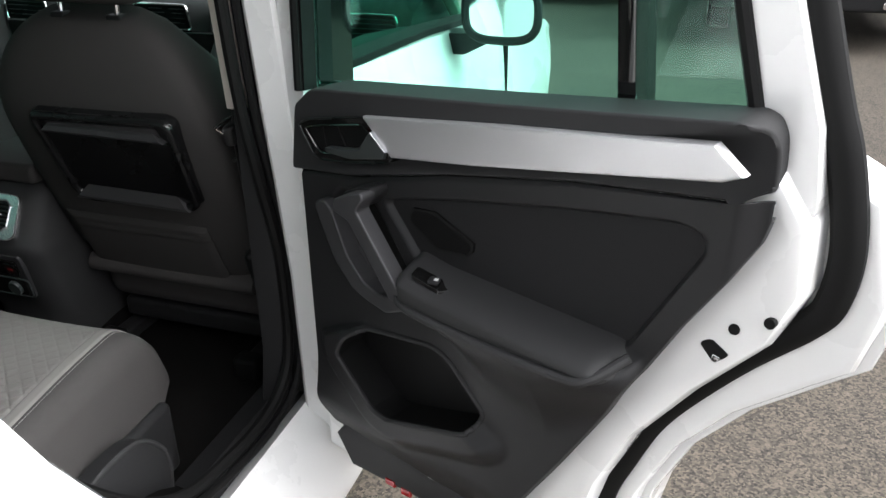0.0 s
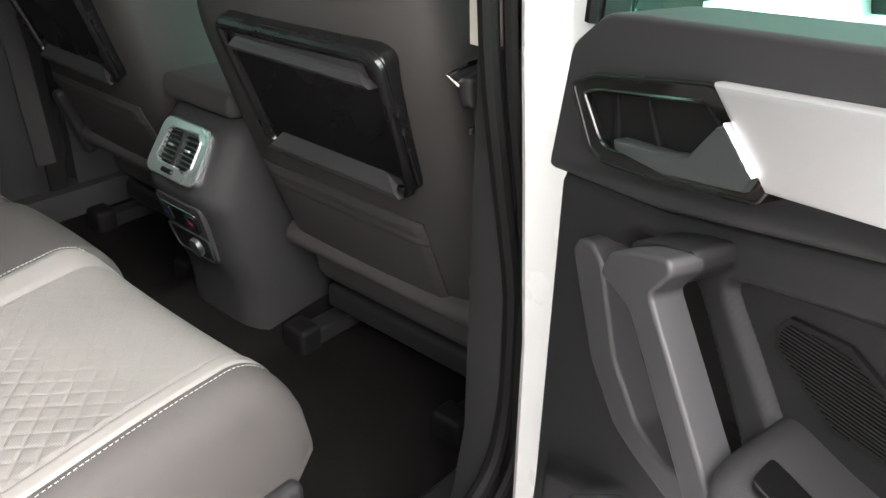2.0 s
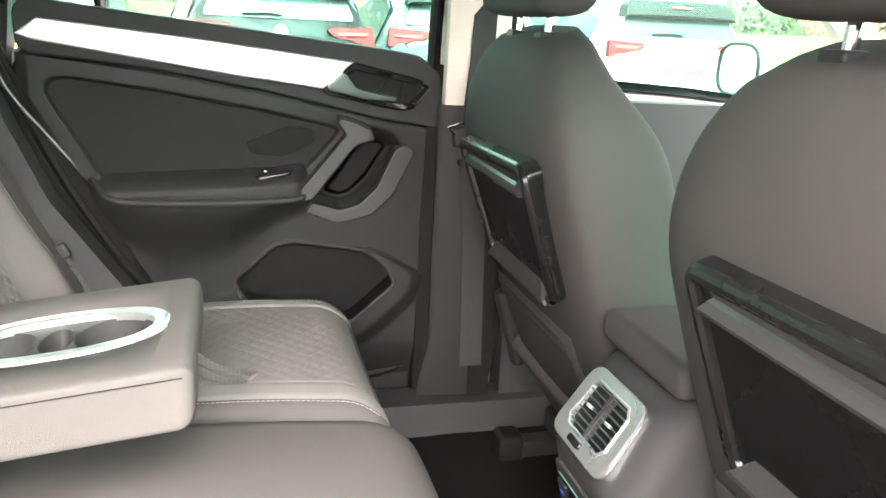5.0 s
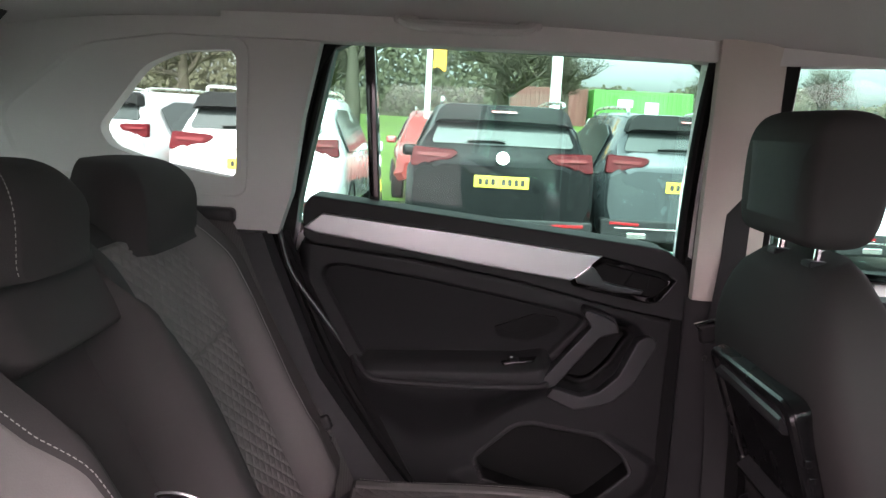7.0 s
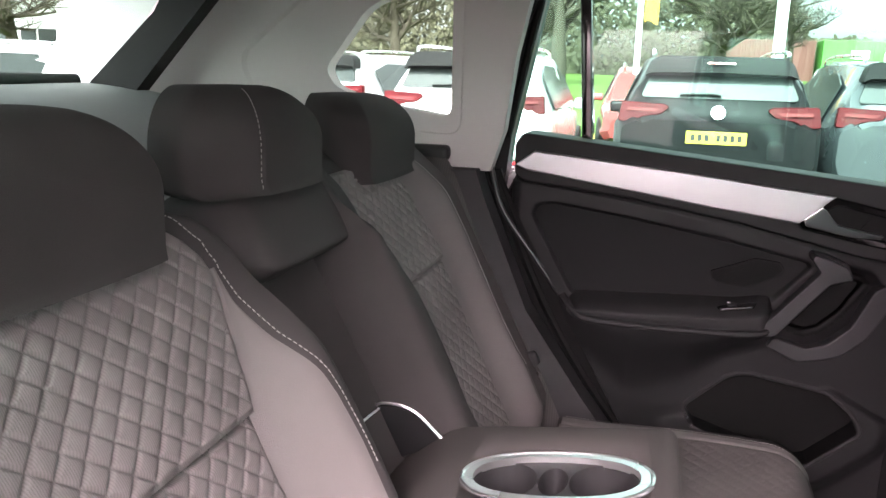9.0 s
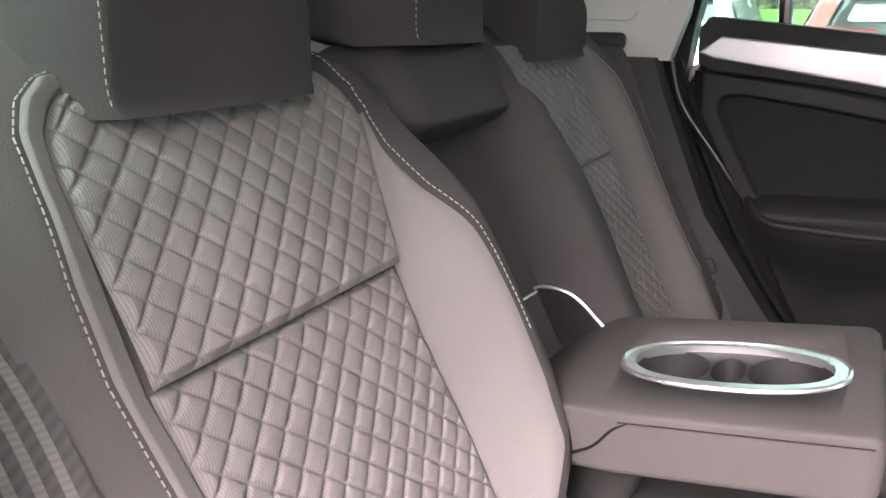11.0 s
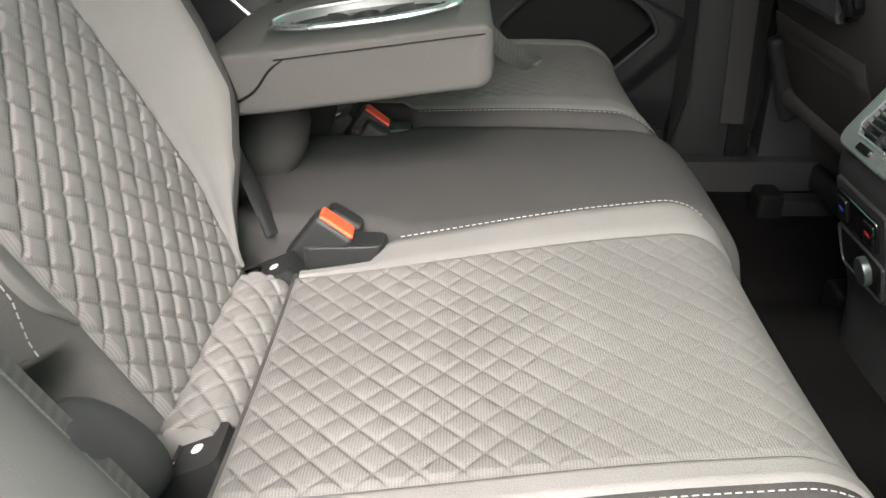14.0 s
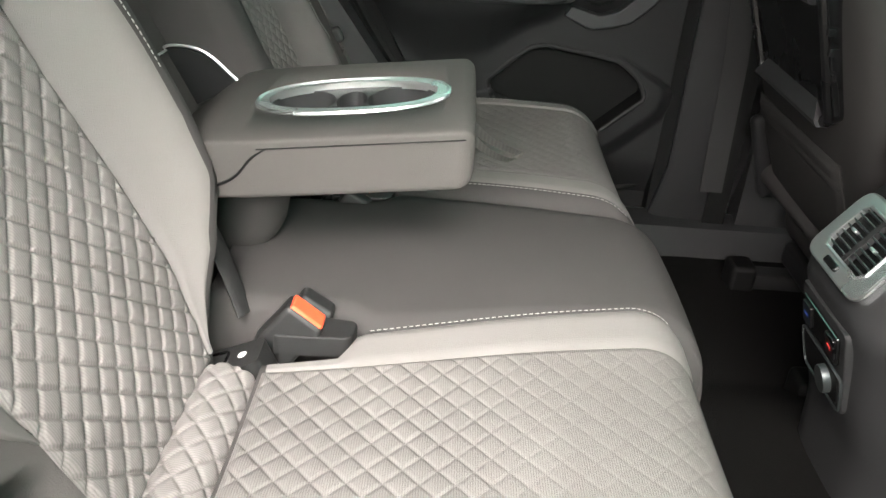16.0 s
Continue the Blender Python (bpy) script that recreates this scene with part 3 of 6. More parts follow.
    rim = smooth_path([back_point(-0.112, a, b) for a, b in ((0.210, -0.036), (0.25, -0.0355), (0.292, -0.034), (0.290, -0.012), (0.268, 0.015), (0.222, 0.034))], 4)
    part("rim", tube(rim, 0.0020, 6), SATIN, flap, "thin satin metal rim")
    return th


def rear_armrest():
    th = thing("fold_down_armrest", (0, -0.65, 0.88), "folded-down grey fabric armrest with two cup holders", "armrest")
    XL, XR, Y0, Y1, ZT, ZB = -0.145, 0.132, -0.86, -0.483, 0.958, 0.896
    CX = 0.004
    oval = [(CX + 0.060 * math.copysign(abs(math.cos(a)) ** 0.85, math.cos(a)), -0.620 + 0.106 * math.copysign(abs(math.sin(a)) ** 0.85, math.sin(a))) for a in np.linspace(0, 2 * np.pi, 56, endpoint=False)]
    # soft body as a loft along the car, open over the cup holders
    rings = []
    ys = np.concatenate([np.linspace(Y0, -0.735, 8), np.linspace(-0.72, Y1 - 0.018, 22), np.linspace(Y1 - 0.016, Y1, 9)])
    for y in ys:
        e = 1.0
        if y > Y1 - 0.018:
            e = math.sqrt(max(0.0, 1 - ((y - (Y1 - 0.018)) / 0.018) ** 2))
        zt = ZT - 0.016 * (1 - e) - 0.05 * ramp(-y, 0.76, 0.86)
        zb = ZB + 0.014 * (1 - e) - 0.004
        w = 0.020 * (1 - e) + 0.006 * ramp(-y, 0.70, 0.745)
        cx, hw = (XL + XR) / 2, (XR - XL) / 2 - w * 0.7
        mid, hh = (zt + zb) / 2, (zt - zb) / 2
        ring = []
        for a in np.linspace(0, 2 * np.pi, 72, endpoint=False):
            c, s = math.cos(a), math.sin(a)
            ring.append((cx + hw * math.copysign(abs(c) ** 0.07, c) * (1 + 0.012 * s), y, mid + hh * math.copysign(abs(s) ** 0.16, s)))
        rings.append(ring)
    body = part("body", loft(rings), FABRIC_A, th, "mid-grey fabric padding", sharp=60)
    cut = new("cup_cut", to_mesh("cup_cut", prism(oval, ZT - 0.062, ZT + 0.03, xy), PLASTIC))
    md = body.modifiers.new("cup_holes", "BOOLEAN")
    md.object, md.operation, md.solver = cut, "DIFFERENCE", "EXACT"
    dg = bpy.context.evaluated_depsgraph_get()
    me = bpy.data.meshes.new_from_object(body.evaluated_get(dg))
    body.modifiers.remove(md)
    body.data = me
    bpy.data.objects.remove(cut)
    # cup holder insert
    hole = lambda cx, cy, r, n=28: [(cx + r * math.cos(a), cy + r * math.sin(a)) for a in np.linspace(0, 2 * np.pi, n, endpoint=False)]
    wells = [(-0.676, 0.036, 0.043), (-0.622, 0.0165, 0.033), (-0.567, 0.0375, 0.043)]
    shape = lambda y, ry, rx, f=1.0: [(CX + rx * f * math.cos(a), y + ry * f * math.sin(a)) for a in np.linspace(0, 2 * np.pi, 40, endpoint=False)]
    inner = [(CX + (a - CX) * 0.80, -0.620 + (b + 0.620) * 0.88) for a, b in oval]
    cup = part("cup_holder", prism(oval, ZT - 0.006, ZT + 0.0035, xy, holes=[inner]), SATIN, th, "satin silver cup holder ring")
    part("ring_edge", tube([(a, b, ZT + 0.0015) for a, b in oval], 0.0032, 8, closed=True), SATIN, cup, "rounded ring edge")
    part("well_deck", prism([(CX + (a - CX) * 0.805, -0.620 + (b + 0.620) * 0.885) for a, b in oval], ZT - 0.0075, ZT - 0.004, xy, holes=[shape(*w) for w in wells]), PLASTIC_S, cup, "dark grey web between the wells")
    for y, ry, rx in wells:
        well = part("well", loft([[(a, b, z) for a, b in shape(y, ry, rx, f)] for z, f in ((ZT - 0.004, 1.0), (ZT - 0.012, 0.985), (ZT - 0.056, 0.90))], caps=False), PLASTIC_S, cup, "dark grey cup well")
        part("well_floor", prism(shape(y, ry, rx, 0.91), ZT - 0.060, ZT - 0.055, xy), PLASTIC, well, "dark well floor")
    # seams
    for z, x0 in ((ZT - 0.010, XR + 0.0004),):
        path = [(x0 + 0.0005, y, z) for y in np.linspace(-0.70, Y1 - 0.010, 40)]
        part("seam", tube(path, 0.0008, 5), RUBBER, body, "sewn seam")
    path = smooth_path([(XR - 0.001, -0.690, ZT - 0.010), (XR - 0.001, -0.706, ZT - 0.020), (XR - 0.002, -0.728, ZT - 0.042), (XR - 0.004, -0.775, ZT - 0.058)], 6)
    part("seam", tube(path, 0.0016, 6), RUBBER, body, "sewn seam")
    # pull strap
    loop = smooth_path([(0.052, Y1 - 0.006, 0.938), (0.036, Y1 + 0.012, 0.915), (0.014, Y1 + 0.036, 0.893), (-0.004, Y1 + 0.052, 0.880), (-0.014, Y1 + 0.056, 0.874), (-0.012, Y1 + 0.050, 0.868), (0.004, Y1 + 0.036, 0.876), (0.026, Y1 + 0.014, 0.896), (0.046, Y1 - 0.004, 0.920)], 6)
    rings = [[tuple(np.array(p) + a * np.array([0.35, 0.80, 0.45]) + b * np.array([0.75, -0.5, 0.4])) for a, b in ((-0.0055, -0.0008), (-0.0055, 0.0008), (0.0055, 0.0008), (0.0055, -0.0008))] for p in loop]
    part("pull_strap", loft(rings), WEBBING_G, th, "dark grey webbing pull loop", sharp=30)
    # the whole rest slopes down to its hinge
    for ob in bpy.data.objects:
        p = ob
        while p.parent:
            p = p.parent
        if p is th and ob.type == "MESH":
            for v in ob.data.vertices:
                v.co.z += 0.125 * (v.co.y - Y1)
    return th


def belt_buckle(x, y, z):
    th = thing("seat_belt_buckle", (x, y, 0.70), "black seat belt buckle with an orange-red release button", "seat belt", "belt buckles")
    m = pose(x, y, z, -38, 0, 0)
    body = part("body", rbox((0, 0, 0), (0.030, 0.046, 0.066), 0.006), BUCKLE, th)
    body.data.transform(m)
    button = part("button", rbox((0, 0.0, 0.0285), (0.024, 0.040, 0.014), 0.003), ORANGE, th, "orange-red release button")
    button.data.transform(m)
    part("stalk", tube([tuple(m @ Vector((0, 0, -0.028))), tuple(m @ Vector((0, -0.004, -0.06))), (x, y - 0.06, 0.69)], 0.017, 8, flat=0.4), WEBBING, th, "dark webbing stalk")
    k = 1 if x > 0 else -1
    back = part("rear_block", rbox((0, 0, 0), (0.026, 0.040, 0.060), 0.006), BUCKLE, th, "black centre buckle block")
    back.data.transform(pose(x - k * 0.034, y + 0.010, z - 0.004, -34, 0, 0))
    part("pocket", prism(round_poly([(-0.024, -0.046), (0.022, -0.046), (0.018, 0.036), (-0.016, 0.040)], 0.010), -0.02, 0.003, lambda a, b, c: (x - k * 0.004 + a, y + 0.030 + b, 0.7475 + c), bevel=0.003), BUCKLE, th, "black buckle pocket in the cushion")
    return th


def seat_belt(k, tongue):
    th = thing("seat_belt", (k * 0.62, -0.75, 0.70), "grey woven seat belt hanging beside the rear seat", "seat belt", "rear seat belts")
    if k > 0:
        path = smooth_path([(0.665, -0.985, 1.262), (0.605, -0.972, 1.195), (0.574, -0.918, 1.10), (0.578, -0.853, 1.0), (0.584, -0.788, 0.90), (0.591, -0.722, 0.80), (0.600, -0.655, 0.70), (0.612, -0.60, 0.62)], 8)
    else:
        path = smooth_path([(-0.675, -0.965, 1.235), (-0.645, -0.925, 1.19), (-0.622, -0.872, 1.08), (-0.628, -0.80, 0.93), (-0.634, -0.735, 0.81), (-0.640, -0.69, 0.71)], 8)
    rings = []
    for p in path:
        a, n = Vector((k * 0.55, 0.75, 0.36)).normalized(), Vector((k * 0.83, -0.5, -0.2)).normalized()
        w = Vector((k * 0.45, 0.70, 0.40)).normalized()
        if k > 0:
            w, n = Vector((0.95, -0.28, -0.10)).normalized(), Vector((0.30, 0.80, 0.52)).normalized()
        rings.append([tuple(Vector(p) + w * x + n * y) for x, y in ((-0.0235, -0.0008), (-0.0235, 0.0008), (0.0235, 0.0008), (0.0235, -0.0008))])
    web = part("webbing", loft(rings), WEBBING_G, th, "dark grey ribbed webbing", sharp=30)
    for c in (-0.0125, 0.0, 0.0125):
        band = [[tuple(Vector(p) + w * (c + x) + n * y) for x, y in ((-0.0032, 0.0), (-0.0026, 0.0014), (0.0026, 0.0014), (0.0032, 0.0))] for p in path]
        part("woven_band", loft(band), WEBBING_L, web, "paler woven band", sharp=30)
    i = min(range(len(path)), key=lambda j: abs(path[j][2] - tongue))
    p = Vector(path[i]) + (Vector((0, -0.028, -0.020)) if k > 0 else Vector((0, 0, 0)))
    part("tongue_cover", rbox(p + Vector((-k * 0.004, 0.006, 0.012)), (0.016, 0.046, 0.030), 0.007, turn=pose(0, 0, 0, 25)), BUCKLE, th, "black tongue cover")
    q = p + Vector((-k * 0.006, 0.012, -0.018))
    loop = [q + Vector((0, y, z)) for y, z in ((-0.016, 0.010), (-0.014, -0.018), (0.0, -0.024), (0.014, -0.018), (0.016, 0.010))]
    part("tongue", tube([tuple(v) for v in loop], 0.0035, 8), CHROME, th, "bright metal belt tongue")
    part("guide", rbox((k * 0.682, -0.965, 1.232), (0.035, 0.085, 0.03), 0.010), BUCKLE, th, "black belt guide")
    return th

# ---- rear doors ----
OPEN = radians(65.7)


def door_map(side, flat=False):
    """Lays door points (u back from the hinge, z up, n inwards) into the car: -1 shut on the far side, 1 standing open."""
    if side < 0:
        return lambda u, z, n: (-0.874 + n, 0.018 - u, z)
    s, c = math.sin(OPEN), math.cos(OPEN)

    def lay(u, z, n):
        if not flat:
            z, u = z + 0.036 * max(0.0, u - 0.22), u + 0.010 - 0.04 * max(0.0, u - 0.3)
        return (0.874 + u * s - n * c, 0.018 - u * c - n * s, z)
    return lay


def rear_door(side):
    D = door_map(side)
    W = door_map(side, True)
    base = D(0.4, 0.4, 0.1)
    label = "white car door standing open, with black and silver inner trim" if side > 0 else "shut car door with black and silver inner trim"
    th = thing("passenger_door", base, label, "car door", "rear doors")
    P = lambda name, outline, n0, n1, m, parent=th, lab="", bevel=0.006, r=0.0, holes=(), seg=2: part(name, prism(round_poly(outline, r) if r else outline, n0, n1, D, holes=holes, bevel=bevel, seg=seg), m, parent, lab)
    PW = lambda name, outline, n0, n1, m, parent=None, lab="", bevel=0.006, holes=(): part(name, prism(outline, n0, n1, W, holes=holes, bevel=bevel), m, parent or th, lab)
    # painted shell with its wheel-arch cut
    rear = [(0.865, 1.27), (0.885, 1.15), (0.902, 1.02), (0.90, 0.965), (0.845, 0.935), (0.775, 0.875), (0.71, 0.78), (0.665, 0.66), (0.645, 0.54), (0.635, 0.43)]
    if side > 0:
        rear = [(0.865, 1.27), (0.915, 1.17), (0.945, 1.06), (0.940, 1.03), (0.925, 0.966), (0.89, 0.936), (0.797, 0.853), (0.726, 0.763), (0.674, 0.651), (0.650, 0.54), (0.64, 0.43)]
    shell = P("shell", [(0.0, 0.43), (-0.01, 1.12), (0.0, 1.14), (0.40, 1.185), (0.80, 1.222)] + rear[1:], -0.035, 0.055, WHITE, lab="white painted door shell", bevel=0.012)
    inner_rear = [(0.835, 1.27), (0.842, 1.15), (0.845, 1.05), (0.80, 0.985), (0.735, 0.90), (0.672, 0.79), (0.628, 0.67), (0.60, 0.54), (0.59, 0.45)]
    if side > 0:
        inner_rear = [(0.835, 1.27), (0.865, 1.15), (0.872, 1.07), (0.845, 1.0), (0.765, 0.905), (0.69, 0.80), (0.64, 0.69), (0.605, 0.56), (0.59, 0.45)]
    P("inner_shell", [(0.015, 0.45), (0.012, 1.14), (0.02, 1.155), (0.40, 1.20), (0.80, 1.235)] + inner_rear[1:], 0.055, 0.118, WHITE if side > 0 else PLASTIC, shell, "white painted inner door skin" if side > 0 else "dark inner door skin", bevel=0.02)
    # window frame
    out = [(-0.05, 1.03), (-0.02, 1.585), (0.03, 1.612), (0.70, 1.618), (0.785, 1.59), (0.872, 1.29), (0.875, 1.13)]
    hole = [(0.012, 1.05), (0.014, 1.19), (0.036, 1.545), (0.066, 1.568), (0.745, 1.573), (0.778, 1.555), (0.838, 1.262), (0.850, 1.15)]
    if side > 0:
        out = out[:3] + [(0.66, 1.618), (0.715, 1.59), (0.795, 1.393), (0.838, 1.271), (0.850, 1.19), (0.84, 1.15)]
        hole = hole[:4] + [(0.65, 1.573), (0.684, 1.555), (0.736, 1.385), (0.776, 1.262), (0.800, 1.17)]
    PW("window_frame", out, 0.03, 0.095, WHITE if side > 0 else PLASTIC, th, "painted window frame" if side > 0 else "black window frame", bevel=0, holes=[hole])
    seal = [W(u, z, 0.098) for u, z in smooth_path([(0.008, 1.17), (0.030, 1.548), (0.062, 1.574)] + ([(0.645, 1.578), (0.690, 1.555), (0.742, 1.385), (0.782, 1.25)] if side > 0 else [(0.74, 1.578), (0.784, 1.555), (0.846, 1.262)]), 6)]
    part("window_seal", tube(seal, 0.0085, 8), RUBBER, th, "black rubber window seal")
    for n0, n1 in ((0.034, 0.0632), (0.0692, 0.0965)):
        PW("glass_run", [(0.010, 1.17), (0.020, 1.17), (0.0425, 1.55), (0.034, 1.55)], n0, n1, RUBBER, th, "black rubber glass channel", bevel=0)
    PW("window_post", [(0.610, 1.18), (0.636, 1.18), (0.600, 1.575), (0.574, 1.575)] if side > 0 else [(0.672, 1.20), (0.694, 1.20), (0.722, 1.575), (0.700, 1.575)], 0.045, 0.09, PIANO, th, "gloss black window divider", bevel=0.004)
    for outline in ([(0.0, 1.10), (0.625, 1.16), (0.588, 1.58), (0.03, 1.58)], [(0.626, 1.16), (0.80, 1.18), (0.688, 1.58), (0.589, 1.58)]) if side > 0 else ([(0.0, 1.12), (0.68, 1.19), (0.71, 1.58), (0.03, 1.58)], [(0.682, 1.19), (0.846, 1.21), (0.78, 1.58), (0.712, 1.58)]):
        PW("window_pane", outline, 0.064, 0.0685, GLASS, th, "green-tinted window glass", bevel=0)
    PW("belt_strip", [(0.015, 1.160), (0.77, 1.245), (0.77, 1.257), (0.318, 1.210), (0.015, 1.172)], 0.072, 0.078, RUBBER, th, "black window wiper strip", bevel=0.002)
    PW("bright_strip", [(0.018, 1.175), (0.318, 1.212), (0.611, 1.244), (0.775, 1.260), (0.775, 1.2645), (0.611, 1.2495), (0.318, 1.2175), (0.018, 1.181)], 0.056, 0.0635, CHROME, th, "thin bright window strip", bevel=0.001)
    # upper trim, silver inlay and handle
    tail = [(0.50, 1.242), (0.795, 1.267), (0.811, 1.261), (0.821, 1.243), (0.824, 1.222), (0.825, 1.196), (0.825, 1.183)] if side > 0 else [(0.802, 1.277), (0.818, 1.255), (0.816, 1.196), (0.800, 1.187)]
    slim = lambda u, z, n: D(u, z, n - 0.72 * max(0.0, n - 0.095) * ramp(u, 0.800, 0.828)) if side > 0 else D(u, z, n)
    part("upper_trim", prism(round_poly([(0.055, 1.066), (0.075, 1.175), (0.115, 1.206), (0.16, 1.213), *tail, (0.795, 1.1845), (0.60, 1.165), (0.40, 1.132), (0.20, 1.088)], 0.009), 0.100 if side > 0 else 0.070, 0.170, slim, bevel=0.011, seg=4), PLASTIC_S, th, "soft-touch black upper door trim")
    P("silver_inlay", [(0.241, 1.190), (0.298, 1.139), (0.45, 1.157), (0.79, 1.206), (0.814, 1.216), (0.778, 1.244), (0.5, 1.2185)], 0.165, 0.181, SILVER, th, "brushed silver trim inlay", bevel=0.005)
    bez = [(0.094, 1.150), (0.120, 1.163), (0.243, 1.189), (0.302, 1.147), (0.294, 1.131), (0.20, 1.113), (0.146, 1.104), (0.125, 1.108)]
    bin_ = [(0.108, 1.147), (0.128, 1.154), (0.238, 1.177), (0.286, 1.146), (0.284, 1.141), (0.20, 1.124), (0.149, 1.115), (0.134, 1.118)]
    bezel = P("handle_bezel", bez, 0.160, 0.1780, PIANO, th, "gloss black handle surround", bevel=0, holes=[bin_])
    P("handle_bowl", bez, 0.150, 0.1712, RUBBER, bezel, "dark handle bowl", bevel=0)
    part("bezel_edge", tube([D(u, z, 0.1775) for u, z in round_poly(bez, 0.006)], 0.0018, 8, closed=True), TRAY, bezel, "rounded satin edge")
    part("bezel_edge", tube([D(u, z, 0.1770) for u, z in round_poly(bin_, 0.005)], 0.0018, 8, closed=True), PIANO, bezel, "inner gloss edge")
    P("bowl_rib", [(0.148, 1.118), (0.153, 1.118), (0.146, 1.158), (0.141, 1.158)], 0.170, 0.174, RUBBER, bezel, "bowl rib", bevel=0.001)
    P("bowl_rib", [(0.195, 1.128), (0.20, 1.128), (0.178, 1.166), (0.173, 1.166)], 0.170, 0.1738, RUBBER, bezel, "bowl rib", bevel=0.001)
    lever = P("lever", [(0.160, 1.128), (0.163, 1.121), (0.215, 1.122), (0.286, 1.136), (0.291, 1.146), (0.262, 1.170), (0.256, 1.167), (0.236, 1.142), (0.215, 1.137)], 0.172, 0.185, LEVER, th, "satin metal door release lever", bevel=0.003)
    P("lever_edge", [(0.262, 1.170), (0.291, 1.146), (0.2925, 1.1475), (0.2630, 1.1720)], 0.175, 0.1855, CHROME, lever, "bright lever edge", bevel=0.0008)
    # lower panel: one moulded sheet with a sunk insert, a map pocket, a hollow behind the grip and a swell under the armrest
    ins = round_poly([(0.262, 1.064), (0.42, 1.096), (0.60, 1.126), (0.742, 1.144), (0.770, 1.138), (0.776, 1.118), (0.690, 0.966), (0.60, 0.968), (0.352, 0.962)], 0.018)
    well = round_poly([(0.150, 0.760), (0.172, 0.800), (0.206, 0.824), (0.355, 0.846), (0.388, 0.838), (0.466, 0.766), (0.448, 0.732), (0.268, 0.678), (0.236, 0.682)], 0.014)
    finger = round_poly([(0.150, 1.030), (0.168, 1.052), (0.215, 1.062), (0.240, 1.040), (0.318, 0.932), (0.262, 0.914), (0.229, 0.924), (0.194, 0.960)], 0.008)
    low = lambda u: float(np.interp(u, [0.055, 0.10, 0.30, 0.50, 0.535, 0.565, 0.635, 0.712, 0.795, 0.845], [0.525, 0.505, 0.485, 0.535, 0.61, 0.675, 0.80, 0.945, 1.095, 1.176]))
    if side > 0:
        low = lambda u: float(np.interp(u, [0.055, 0.10, 0.30, 0.50, 0.535, 0.601, 0.675, 0.717, 0.76, 0.805, 0.829, 0.838], [0.525, 0.505, 0.485, 0.535, 0.63, 0.735, 0.861, 0.939, 1.018, 1.090, 1.137, 1.177]))
    high = lambda u: float(np.interp(u, [0.055, 0.20, 0.40, 0.60, 0.70, 0.83], [1.063, 1.086, 1.130, 1.162, 1.172, 1.185]))
    nu, nz = 230, 210
    spots = [(u, low(u) + (high(u) - low(u)) * b / (nz - 1), b / (nz - 1)) for u in np.linspace(0.057, 0.835 if side > 0 else 0.822, nu) for b in range(nz)]
    d_ins, d_well, d_fin = (depth_in(np.array(spots)[:, :2], shape) for shape in (ins, well, finger))
    U, Z, Q = np.array(spots).T
    N = np.full(len(U), 0.163)
    swell = np.sqrt(np.clip(1 - np.clip((U - 0.60) / 0.118, 0, None) ** 2, 0, 1)) * ramp(U, 0.30, 0.42)
    foot = np.interp(U, [0.30, 0.40, 0.468, 0.58, 0.712], [0.90, 0.865, 0.80, 0.765, 0.87])
    N += 0.060 * swell * ramp((Z - foot) / (0.937 - foot), 0, 1) ** 1.3 * (1 - ramp(Z, 0.940, 0.968))
    front = ramp(0.758 + 0.53 * (U - 0.06) - Z, -0.001, 0.006) * ramp(0.80 - 0.35 * (U - 0.30) - Z, -0.01, 0.03)
    N += 0.024 * front * (1 - ramp(-d_well, 0.030, 0.070)) * ramp(U, 0.060, 0.085)
    N -= 0.011 * ramp(d_ins, -0.005, 0.004) + 0.030 * ramp(d_fin, -0.012, 0.014)
    N -= 0.055 * ramp(-Z, -0.63, -0.49) + 0.012 * (1 - ramp(Q, 0, 0.02)) + 0.003 * ramp(Q, 0.985, 1.0) + 0.014 * (1 - ramp(U, 0.057, 0.072))
    N -= 0.020 * ramp(U, 0.80, 0.836)
    U = U - 0.026 * (1 - ramp(Z, 0.53, 0.73)) * (1 - ramp(U, 0.06, 0.22))
    verts = [D(*p) for p in zip(U.tolist(), Z.tolist(), N.tolist())]
    keep = (np.maximum(np.maximum(d_ins - 0.006, d_well), d_fin - 0.020) < 0).tolist()
    faces = [(a * nz + b, (a + 1) * nz + b, (a + 1) * nz + b + 1, a * nz + b + 1) for a in range(nu - 1) for b in range(nz - 1)]
    faces = [f for f in faces if any(keep[v] for v in f)]
    panel = part("lower_panel", (verts, faces), PLASTIC, th, "black plastic lower door panel", sharp=70)
    panel.data.materials.append(RUBBER)
    # black rubber colour stands in for the shade inside the grip hollow
    in_shade = (d_fin > 0.004).tolist()
    panel.data.polygons.foreach_set("material_index", [int(all(in_shade[v] for v in f)) for f in faces])
    ring = smooth_path(well, 3, True)
    edge = [float(N[np.argmin((U - u) ** 2 + (Z - z) ** 2 + (d_well > -0.002))]) for u, z in ring]
    part("pocket_lip", tube([D(u, z, n - 0.001) for (u, z), n in zip(ring, edge)], 0.0046, 10, closed=True), PLASTIC_S, panel, "rounded pocket lip")
    # pocket wall, pocket floor and hollow floor are blackened to paint in their shade
    part("pocket_wall", loft([[D(u, z, n if q else 0.1215) for (u, z), n in zip(ring, edge)] for q in (0, 1)], caps=False), RUBBER, panel, "pocket wall blackened for shade")
    panel.modifiers.new("wall", "SOLIDIFY").thickness = 0.003
    P("insert_panel", ins, 0.10, 0.1535, INSERT, th, "dark vinyl door insert", bevel=0)
